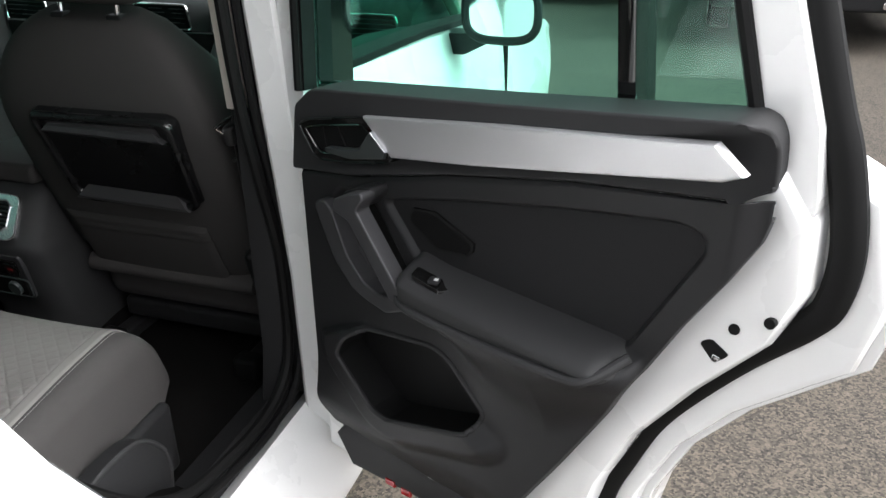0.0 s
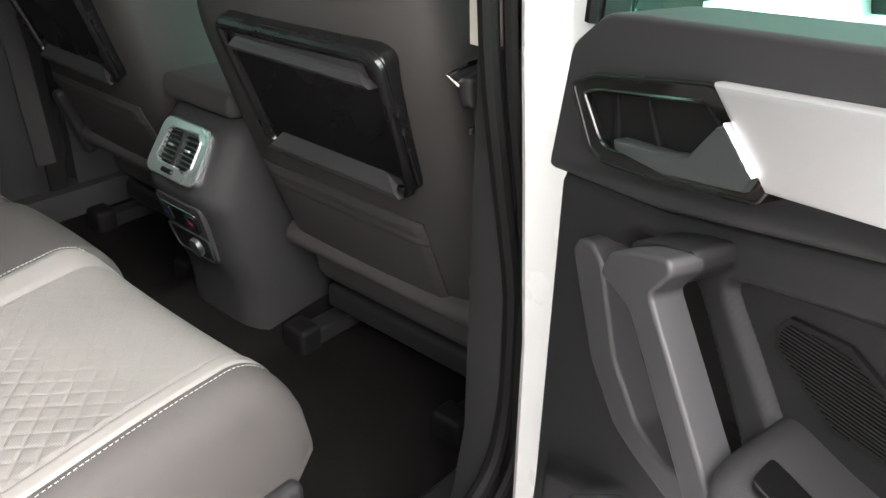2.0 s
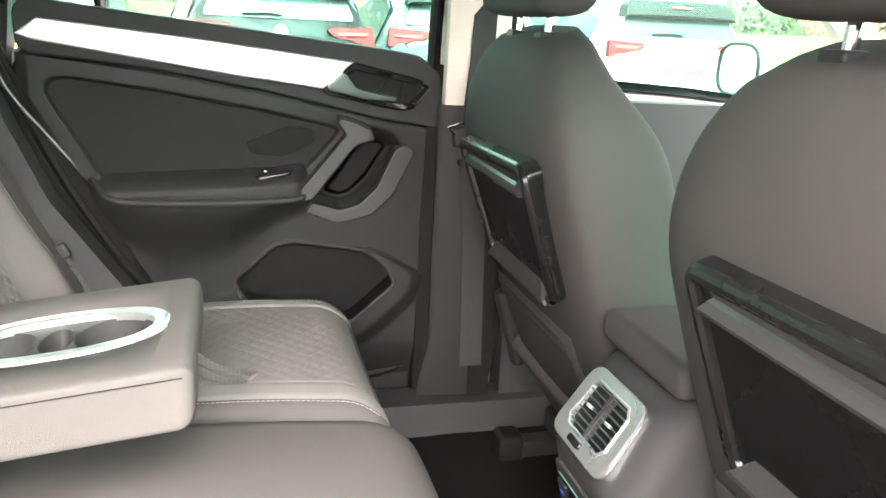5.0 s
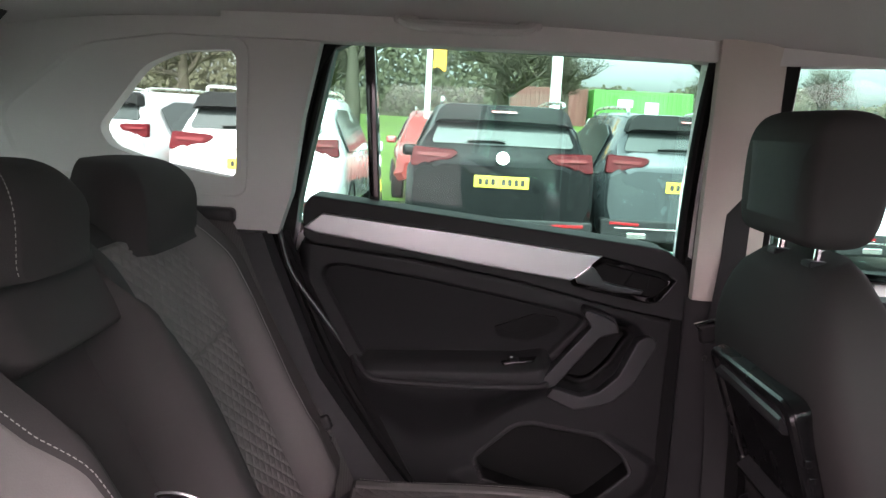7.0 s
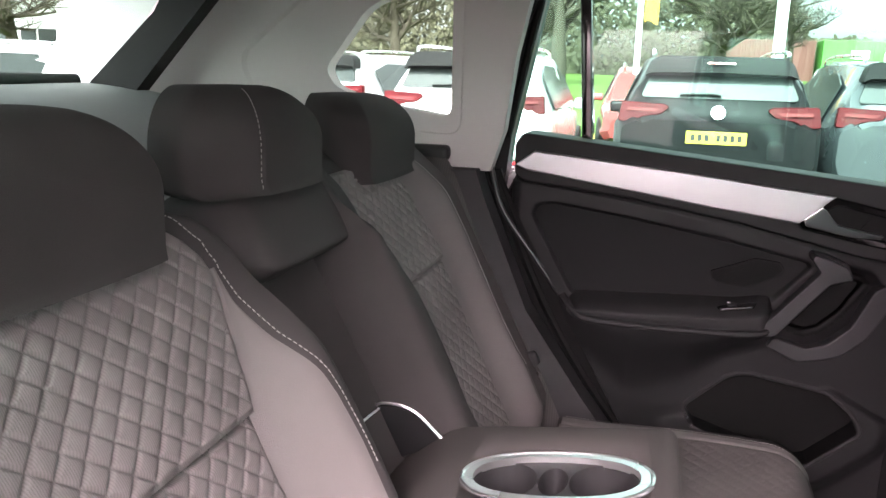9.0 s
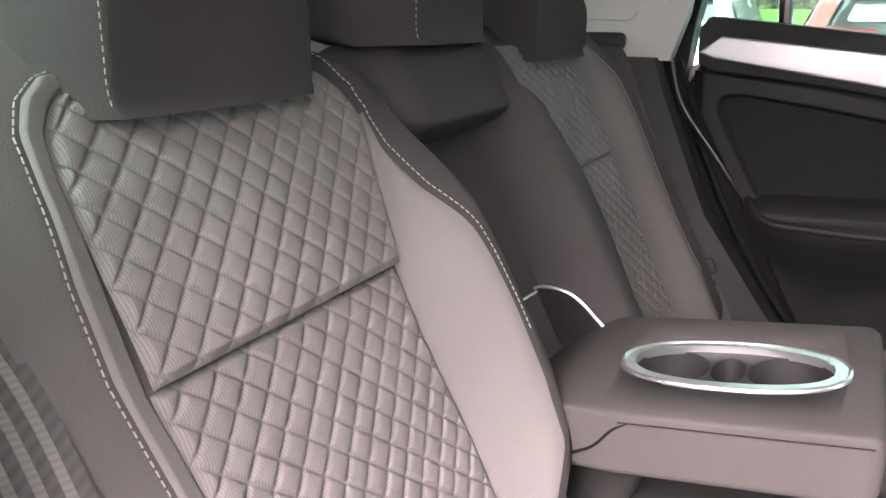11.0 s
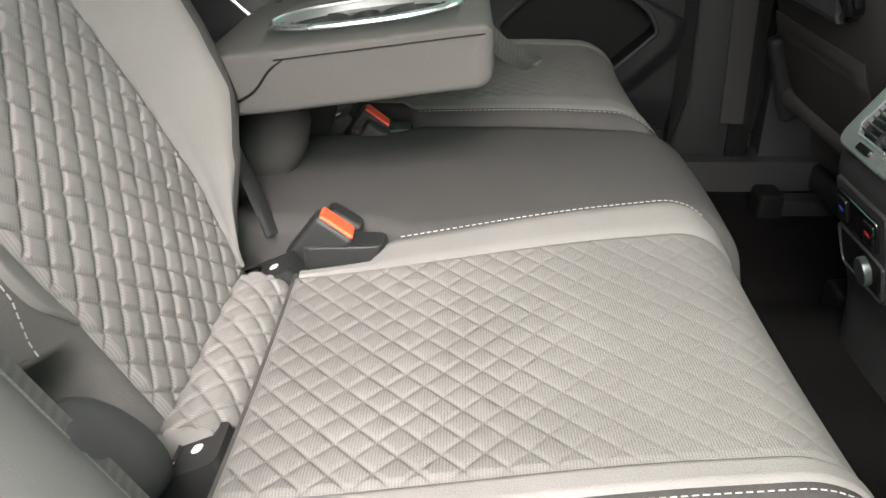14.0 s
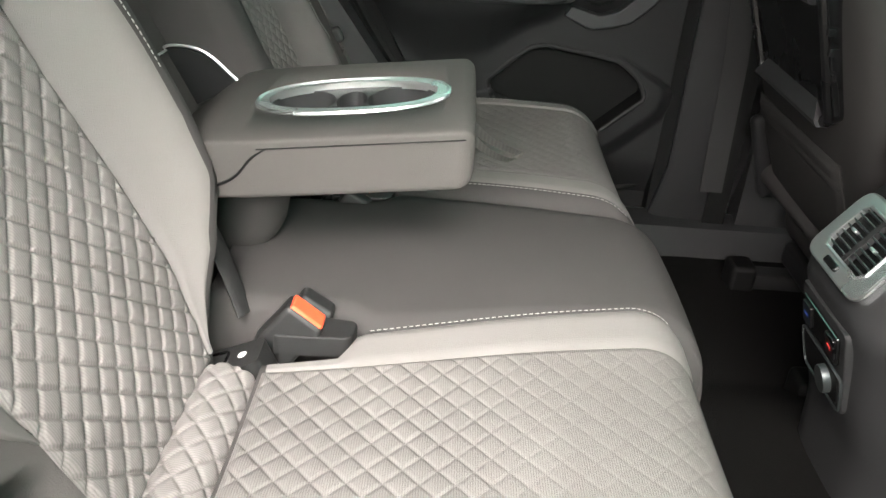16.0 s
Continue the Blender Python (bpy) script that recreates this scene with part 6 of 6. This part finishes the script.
shell()
outer_rear_seat(1)
outer_rear_seat(-1)
middle_rear_seat()
rear_armrest()
rear_door(-1)
rear_door(1)
front_seat(0.385)
front_seat(-0.345)
centre_console()
luggage_cover()
floor_mat(1)
floor_mat(-1)
dashboard()
door_mirror(1, 0.0)
door_mirror(-1, 0.21)
for x, y in ((0.80, 1.44), (-0.80, 1.44), (0.80, -1.25), (-0.80, -1.25)):
    car_wheel(x, y)
belt_buckle(0.186, -0.660, 0.744)
belt_buckle(-0.170, -0.652, 0.738)
seat_belt(1, 1.165)
seat_belt(-1, 0.84)
for k in (-1, 1):
    grab_handle(k)
    front_belt(k)

# ---- outside ----
ASPHALT = mat("worn_gravelly_asphalt", (0.037, 0.033, 0.028), 0.85, vary=0.35, scale=14, bump=0.8, bump_scale=170)
nt = ASPHALT.node_tree
chips = nt.nodes.new("ShaderNodeTexVoronoi")
chips.inputs["Scale"].default_value = 150
nt.links.new(nt.nodes["Texture Coordinate"].outputs["Object"], chips.inputs["Vector"])
grey = nt.nodes.new("ShaderNodeSeparateColor")
nt.links.new(chips.outputs["Color"], grey.inputs[0])
tone = nt.nodes.new("ShaderNodeValToRGB")
for p, c in ((0.0, (0.35, 0.34, 0.33, 1)), (0.5, (0.8, 0.78, 0.75, 1)), (0.8, (1.3, 1.24, 1.15, 1)), (1.0, (3.0, 2.8, 2.5, 1))):
    e = tone.color_ramp.elements[0] if p == 0 else tone.color_ramp.elements[1] if p == 1 else tone.color_ramp.elements.new(p)
    e.position, e.color = p, c
nt.links.new(grey.outputs[0], tone.inputs[0])
chip_mix = nt.nodes.new("ShaderNodeMixRGB")
chip_mix.blend_type = "MULTIPLY"
chip_mix.inputs[0].default_value = 1
shader = nt.nodes["Principled BSDF"]
nt.links.new(shader.inputs["Base Color"].links[0].from_socket, chip_mix.inputs[1])
nt.links.new(tone.outputs[0], chip_mix.inputs[2])
nt.links.new(chip_mix.outputs[0], shader.inputs["Base Color"])
grid = [[(x, y, 0.0) for x in (-400, -60, -12, 0, 12, 60, 400)] for y in (-400, -60, -12, 0, 12, 60, 400)]
structure("ground", sheet(grid), ASPHALT, "grey-brown gravelly asphalt")


def suv(at, turn, paint, glass_m, label):
    """A parked estate SUV; its own front points along +x before it is turned. Detailed at the tail."""
    th = thing("parked_suv", (0, 0, 0), label, "car", "parked cars")
    stations = [(-2.20, 0.78, 0.40, 0.84, 0.98, 0.62, 1.05), (-2.12, 0.84, 0.36, 0.88, 1.02, 0.66, 1.12), (-1.95, 0.90, 0.32, 0.915, 1.03, 0.60, 1.48), (-1.78, 0.91, 0.32, 0.92, 1.02, 0.585, 1.60), (-1.2, 0.91, 0.32, 0.92, 1.01, 0.62, 1.645), (-0.3, 0.91, 0.32, 0.92, 1.0, 0.66, 1.655), (0.3, 0.91, 0.32, 0.92, 0.99, 0.64, 1.62), (0.62, 0.91, 0.32, 0.92, 0.98, 0.66, 1.46), (1.05, 0.91, 0.32, 0.91, 0.97, 0.74, 1.06), (1.6, 0.90, 0.34, 0.89, 0.90, 0.74, 0.98), (2.1, 0.84, 0.38, 0.80, 0.78, 0.66, 0.84), (2.24, 0.70, 0.42, 0.66, 0.70, 0.54, 0.74)]
    rings = []
    for x, wb, zb, wm, zm, wr, zr in stations:
        half = [(wb * 0.9, zb), (wb, zb + 0.12), (wm, (zb + zm) / 2), (wm - 0.005, zm - 0.04), (wm - 0.03, zm), (wr + (wm - wr) * 0.42, zm + (zr - zm) * 0.62), (wr + 0.03, zr - 0.05), (wr - 0.05, zr - 0.008)]
        rings.append([(x, y, z) for y, z in half] + [(x, -y, z) for y, z in half[::-1]])
    body = part("body", loft(rings), paint, th, "painted car body", sharp=32)
    # tail: window, spoiler, lamps, plate, bumper
    tail = lambda a, b, c: (-2.085 - c + 0.47 * max(0.0, b - 1.10), a, b)
    part("rear_window", prism(round_poly([(-0.69, 1.235), (0.69, 1.235), (0.60, 1.47), (-0.60, 1.47)], 0.05), 0.0, 0.050, tail, bevel=0.006), glass_m, body, "dark rear window")
    part("spoiler", prism(round_poly([(-0.67, 1.42), (-0.60, 1.455), (0.0, 1.465), (0.60, 1.455), (0.67, 1.42), (0.62, 1.56), (0.54, 1.615), (-0.54, 1.615), (-0.62, 1.56)], 0.03), -0.06, 0.13, tail, bevel=0.02), RUBBER, body, "black roof spoiler")
    part("high_lamp", prism([(-0.12, 1.545), (0.12, 1.545), (0.12, 1.562), (-0.12, 1.562)], 0.155, 0.165, tail), RED, body, "narrow brake light")
    part("wiper", tube([tail(-0.02, 1.265, 0.070), tail(0.10, 1.275, 0.075), tail(0.34, 1.265, 0.068)], 0.012, 6), RUBBER, body, "rear wiper")
    for k in (-1, 1):
        lamp = part("tail_lamp", prism(round_poly([(k * 0.850, 1.195), (k * 0.46, 1.180), (k * 0.42, 1.150), (k * 0.50, 1.085), (k * 0.66, 1.060), (k * 0.74, 1.005), (k * 0.872, 1.015)], 0.02), 0.0, 0.080, tail, bevel=0.015), LAMP, body, "red tail lamp")
        part("lamp_bar", prism([(k * 0.50, 1.138), (k * 0.80, 1.142), (k * 0.80, 1.112), (k * 0.54, 1.103)], 0.075, 0.085, tail, bevel=0.004), LAMP_PALE, lamp, "paler lamp bar")
        part("reflector", prism([(k * 0.50, 0.49), (k * 0.80, 0.50), (k * 0.80, 0.53), (k * 0.50, 0.52)], 0.10, 0.135, tail, bevel=0.004), RED, body, "bumper reflector")
        part("exhaust", prism(round_poly([(k * 0.42, 0.36), (k * 0.62, 0.36), (k * 0.62, 0.42), (k * 0.42, 0.42)], 0.02), 0.10, 0.14, tail, bevel=0.008), CHROME, body, "chrome exhaust trim")
        part("side_window", prism([(-1.55, 1.05), (0.72, 1.02), (0.42, 1.40), (0.0, 1.50), (-1.2, 1.51), (-1.62, 1.40)], 0.0, 0.012, lambda a, b, c, k=k: (a, k * (0.915 - 0.24 * ((b - 1.0) / 0.6) + c), b), bevel=0.003), glass_m, body, "dark side windows")
        part("roof_rail", tube(smooth_path([(-1.75, k * 0.60, 1.62), (-1.6, k * 0.60, 1.675), (-0.4, k * 0.60, 1.70), (0.25, k * 0.58, 1.675), (0.4, k * 0.57, 1.63)], 5), 0.018, 8), SATIN, body, "silver roof rail")
        part("door_mirror", rbox((0.62, k * 1.0, 1.06), (0.10, 0.20, 0.14), 0.04), paint, body, "door mirror")
        part("arch", tube([(-1.33 + 0.37 * math.cos(a), k * 0.905, 0.34 + 0.37 * math.sin(a)) for a in np.linspace(0, math.pi, 16)], 0.03, 6), PLASTIC, body, "black wheel arch")
        part("arch", tube([(1.35 + 0.37 * math.cos(a), k * 0.905, 0.34 + 0.37 * math.sin(a)) for a in np.linspace(0, math.pi, 16)], 0.03, 6), PLASTIC, body, "black wheel arch")
        for x in (-1.33, 1.35):
            wheel = part("wheel", loft([[(x + r * math.cos(a), k * y, 0.34 + r * math.sin(a)) for a in np.linspace(0, 2 * np.pi, 26, endpoint=False)] for y, r in ((0.70, 0.30), (0.71, 0.335), (0.87, 0.335), (0.90, 0.30), (0.895, 0.23))]), RUBBER, th, "black tyre")
            part("rim", loft([[(x + r * math.cos(a), k * y, 0.34 + r * math.sin(a)) for a in np.linspace(0, 2 * np.pi, 26, endpoint=False)] for y, r in ((0.89, 0.23), (0.905, 0.215), (0.885, 0.06), (0.90, 0.03))]), SATIN, wheel, "alloy rim")
    part("badge", prism([(0.062 * math.cos(a), 1.120 + 0.062 * math.sin(a)) for a in np.linspace(0, 2 * np.pi, 24, endpoint=False)], 0.10, 0.125, tail, bevel=0.004), SATIN, body, "round silver badge")
    part("plate_recess", prism([(-0.66, 1.02), (0.66, 1.02), (0.48, 0.72), (-0.48, 0.72)], 0.08, 0.112, tail, bevel=0.006), paint, body, "tailgate recess")
    plate = part("number_plate", prism(round_poly([(-0.26, 0.84), (0.26, 0.84), (0.26, 0.951), (-0.26, 0.951)], 0.008), 0.10, 0.128, tail, bevel=0.002), YELLOW, body, "yellow number plate with plain dark bars")
    for a in (-0.20, -0.14, -0.08, -0.02, 0.08, 0.14, 0.20):
        part("plate_bar", prism([(a - 0.018, 0.865), (a + 0.018, 0.865), (a + 0.018, 0.925), (a - 0.018, 0.925)], 0.127, 0.130, tail), BUCKLE, plate)
    part("bumper", prism(round_poly([(-0.88, 0.33), (0.88, 0.33), (0.90, 0.56), (-0.90, 0.56)], 0.05), 0.0, 0.125, tail, bevel=0.03), PLASTIC, body, "black lower bumper")
    part("chrome_strip", prism([(-0.74, 0.455), (0.74, 0.455), (0.74, 0.472), (-0.74, 0.472)], 0.12, 0.132, tail, bevel=0.003), CHROME, body, "bright bumper strip")
    th.matrix_basis = pose(at[0], at[1], 0, 0, 0, turn)
    return th


LAMP = mat("tail_lamp_red", (0.085, 0.004, 0.006), 0.4, vary=0.35, scale=14, bump=0.05, specular=0.08)
LAMP_PALE = mat("pale_red_lamp", (0.150, 0.022, 0.024), 0.4, vary=0.2, bump=0.05, specular=0.08)
YELLOW = mat("yellow_plate", (0.78, 0.56, 0.04), 0.5, vary=0.05, bump=0.03)
BLACKP = mat("black_car_paint", (0.006, 0.0065, 0.007), 0.3, vary=0.1, bump=0.01, coat=0.08, specular=0.15)
GREYP = mat("grey_car_paint", (0.055, 0.065, 0.070), 0.25, vary=0.06, bump=0.01, coat=0.6, metal=0.4)
SILVP = mat("silver_car_paint", (0.42, 0.43, 0.44), 0.25, vary=0.05, bump=0.01, coat=1.0, metal=0.5)
REDP = mat("red_car_paint", (0.26, 0.016, 0.012), 0.25, vary=0.05, bump=0.01, coat=1.0)
DARKGLASS = mat("tinted_car_glass", (0.040, 0.048, 0.047), 0.12, vary=0.3, scale=5, bump=0.0, specular=0.16)
suv((-9.1, 0.0), 180, BLACKP, DARKGLASS, "black SUV parked tail-on with a yellow plate")
suv((-9.6, 1.95), 180, GREYP, DARKGLASS, "dark grey SUV parked tail-on beside a black one")
suv((-9.7, -2.50), 180, WHITE, DARKGLASS, "white SUV parked tail-on in a row")
suv((-12.6, -5.0), 168, SILVP, DARKGLASS, "silver-grey SUV parked tail-on at the row's end")
suv((-9.4, 4.25), 180, WHITE, DARKGLASS, "white SUV parked tail-on further along the row")
suv((-15.5, -0.6), 0, REDP, DARKGLASS, "red car parked behind the row of SUVs")
suv((2.28, 8.3), 90, WHITE, DARKGLASS, "white SUV parked ahead on the asphalt")
suv((4.75, 8.5), 90, WHITE, DARKGLASS, "white SUV parked beside another on the asphalt")
suv((-0.25, 10.0), 90, BLACKP, DARKGLASS, "black SUV parked ahead beside a white one")
suv((-11.5, -10.8), 150, WHITE, DARKGLASS, "white SUV parked behind the car")

GRASS = mat("grass", (0.065, 0.125, 0.022), 0.9, vary=0.45, scale=12, bump=1.0, bump_scale=60, specular=0.2)
BARK = mat("bark", (0.060, 0.050, 0.038), 0.95, vary=0.4, scale=30, bump=0.8, bump_scale=60, specular=0.1)
TWIG = mat("leaf_buds", (0.085, 0.075, 0.034), 0.8, vary=0.5, scale=20, bump=0.2)
BLOSSOM = mat("pink_blossom", (0.55, 0.30, 0.30), 0.8, vary=0.3, scale=20, bump=0.2)
HEDGE = mat("hedge_leaves", (0.060, 0.054, 0.030), 0.85, vary=0.5, scale=20, bump=0.4, bump_scale=80)
POLE = mat("white_pole", (0.72, 0.72, 0.70), 0.4, vary=0.05, bump=0.05)
FLAG = mat("orange_flag", (0.85, 0.33, 0.03), 0.7, vary=0.08, bump=0.2)
GREENB = mat("green_container", (0.018, 0.21, 0.030), 0.5, vary=0.12, scale=4, bump=0.1, bump_scale=30)
REDB = mat("rust_red_container", (0.13, 0.030, 0.022), 0.6, vary=0.2, scale=4, bump=0.1, bump_scale=30)
CONCRETE = mat("pale_building", (0.55, 0.55, 0.54), 0.8, vary=0.1, scale=3, bump=0.2, bump_scale=20)

grid = []
for x in np.linspace(-13.5, -75, 50):
    grid.append([(x, y, 0.02 + 1.05 * ramp(-x, 13.8, 26) + 0.6 * ramp(-x, 26, 60) + 0.10 * noise.noise(Vector((x * 0.25, y * 0.25, 2))) * ramp(-x, 15, 20)) for y in np.linspace(-60, 70, 80)])
structure("lawn", sheet(grid), GRASS, "grassy bank beyond the parked cars")


def branch_tree(x, y, z, h, seed, leaf, leaves):
    rnd = random.Random(seed)
    th = thing("tree", (x, y, z), "bare spring tree with many thin branches", "tree", "trees beyond the car park")
    limbs, tips = [], []

    def grow(p, d, length, r, level):
        pts, rad = [p], [r]
        q = Vector(d)
        n = 4 if level else 6
        for i in range(n):
            q = (q + Vector((rnd.uniform(-1, 1), rnd.uniform(-1, 1), rnd.uniform(-0.4, 0.7))) * (0.10 if level == 0 else 0.24)).normalized()
            p = p + q * (length / n)
            pts.append(p)
            rad.append(r * (1 - 0.72 * (i + 1) / n))
        path, fr = frames([tuple(v) for v in pts])
        sides = 8 if level == 0 else 5 if level < 3 else 3
        limbs.append(loft([[c + rr * (math.cos(a) * s + math.sin(a) * u) for a in np.linspace(0, 2 * np.pi, sides, endpoint=False)] for c, rr, (s, u) in zip(path, rad, fr)]))
        if level >= 4:
            tips.extend(pts[1:])
            return
        for i in range(1 if level else 2, n + 1):
            for _ in range(2 if level < 3 else 1 + (rnd.random() < 0.6)):
                out = Vector((rnd.uniform(-1, 1), rnd.uniform(-1, 1), rnd.uniform(-0.25, 0.7)))
                nd = (q * 0.45 + out.normalized()).normalized()
                grow(pts[i], nd, length * rnd.uniform(0.45, 0.72), rad[i] * 0.68, level + 1)

    grow(Vector((x, y, z)), (0, 0, 1), h * 0.42, h * 0.030, 0)
    part("trunk", limbs[0], BARK, th, "grey-brown trunk", sharp=60)
    part("branches", join(*limbs[1:]), BARK, th, "spreading bare branches", sharp=80)
    if leaves:
        verts, faces = [], []
        for _ in range(leaves * 3):
            c = rnd.choice(tips) + Vector((rnd.gauss(0, 0.12), rnd.gauss(0, 0.12), rnd.gauss(0, 0.12)))
            a = Vector((rnd.uniform(-1, 1), rnd.uniform(-1, 1), rnd.uniform(-1, 1))).normalized() * rnd.uniform(0.012, 0.03)
            b = a.cross(Vector((rnd.uniform(-1, 1), rnd.uniform(-1, 1), rnd.uniform(-1, 1)))).normalized() * a.length * 0.8
            k = len(verts)
            verts += [tuple(c - a), tuple(c + b), tuple(c + a), tuple(c - b)]
            faces.append((k, k + 1, k + 2, k + 3))
        part("buds", (verts, faces), leaf, th, "small opening leaves")
    return th


for i, (x, y, z, h, leaf, n) in enumerate([(-24, 1.0, 0.9, 10, TWIG, 2500), (-33, -4.5, 1.2, 12, TWIG, 3500), (-38, -13, 1.3, 11, TWIG, 4500), (-36, -19.5, 1.3, 7, BLOSSOM, 6000), (-46, 6, 1.5, 9, TWIG, 2500), (-58, 18.5, 1.6, 8, TWIG, 1500), (-54, 24, 1.6, 8, TWIG, 2000), (-50, -8, 1.5, 13, TWIG, 4000), (-40, 34, 1.5, 10, TWIG, 3000), (-28, -26, 1.0, 10, TWIG, 4000)]):
    branch_tree(x, y, z, h, 11 + i, leaf, n)

verts, faces = [], []
rnd = random.Random(5)
for _ in range(70000):
    y = rnd.uniform(-60, 75)
    tall = 11.0 - 7.5 * ramp(y, 4, 13) + 2.5 * noise.noise(Vector((y * 0.16, 3, 0)))
    c = Vector((-72 + rnd.gauss(0, 2.5), y, 1.4 + tall * rnd.random() ** 1.5))
    a = Vector((rnd.uniform(-0.3, 0.3), rnd.uniform(-1, 1), rnd.uniform(-1, 1))).normalized() * rnd.uniform(0.12, 0.34)
    b = a.cross(Vector((1, rnd.uniform(-0.5, 0.5), rnd.uniform(-0.5, 0.5)))).normalized() * a.length * 0.6
    k = len(verts)
    verts += [tuple(c - a), tuple(c + b), tuple(c + a), tuple(c - b)]
    faces.append((k, k + 1, k + 2, k + 3))
tagged(part("woodland", (verts, faces), HEDGE, None, "far dark green woodland edge"), category="woodland", kind="stuff")


def flagpole(x, y, h, r, flag):
    th = thing("flagpole", (x, y, 0), "white flagpole with an orange banner" if flag else "white pole beside the parked cars", "pole", "poles")
    part("pole", tube([(x, y, 0), (x, y, h * 0.5), (x, y, h)], r, 12), POLE, th, "white painted pole")
    part("base", rbox((x, y, 0.06), (0.35, 0.35, 0.12), 0.02), POLE, th, "pole base")
    if flag:
        part("banner", sheet([[(x + 0.05 * math.sin(3 * q), y + 0.08 + 0.24 * p, 2.42 + 3.2 * q + 0.04 * math.sin(5 * p)) for p in np.linspace(0, 1, 8)] for q in np.linspace(0, 1, 16)], 0.004), FLAG, th, "orange banner")


flagpole(-15.0, -0.95, 8.0, 0.055, True)
flagpole(-15.2, 1.50, 8.5, 0.105, False)


def container(x, y, z, length, m, label):
    th = thing("shipping_container", (x, y, z), label, "container", "containers")
    body = part("body", rbox((x, y, z + 1.3), (2.4, length, 2.6), 0.05), m, th, "painted steel container")
    for i in range(int(length / 0.3)):
        part("rib", rbox((x + 1.215, y - length / 2 + 0.2 + i * 0.3, z + 1.3), (0.05, 0.10, 2.35), 0.015), m, body)
    for k in (-1, 1):
        part("post", rbox((x + 1.2, y + k * (length / 2 - 0.06), z + 1.3), (0.14, 0.14, 2.62), 0.02), m, body, "corner post")
    return th


def container_sign(x, y, z, w, h):
    sg = thing("wall_sign", (x, y, z), "plain pale sign on a green container", "sign", "container signs")
    part("board", rbox((x, y, z), (0.04, w, h), 0.01), POLE, sg, "pale sign board")


container_sign(-54.72, 11.2, 3.3, 1.0, 0.5)
container_sign(-54.72, 13.0, 3.0, 0.9, 0.9)
container(-56, 12.4, 1.55, 6.6, GREENB, "bright green container beyond the grass")
container(-57, 6.2, 1.55, 5.2, REDB, "rust-red container beyond the grass")


def office(x, y):
    th = thing("office_building", (x, y, 0), "pale low office building with rows of windows", "building")
    body = part("wall", rbox((x, y, 3.4), (8, 26, 6.8), 0.05), CONCRETE, th, "pale rendered wall")
    part("roof", rbox((x, y, 6.95), (8.6, 26.6, 0.35), 0.05), CONCRETE, th, "flat roof edge")
    for zz in (2.0, 5.0):
        for i in range(12):
            w = part("window", rbox((x + 4.02, y - 12 + i * 2.15, zz), (0.10, 1.75, 1.5), 0.02), DARKGLASS, th, "dark window")
            part("mullion", rbox((x + 4.08, y - 12 + i * 2.15, zz), (0.06, 0.06, 1.5), 0.01), POLE, w, "white mullion")
    th.rotation_euler = (0, 0, 0)
    return th


office(-34, -36)
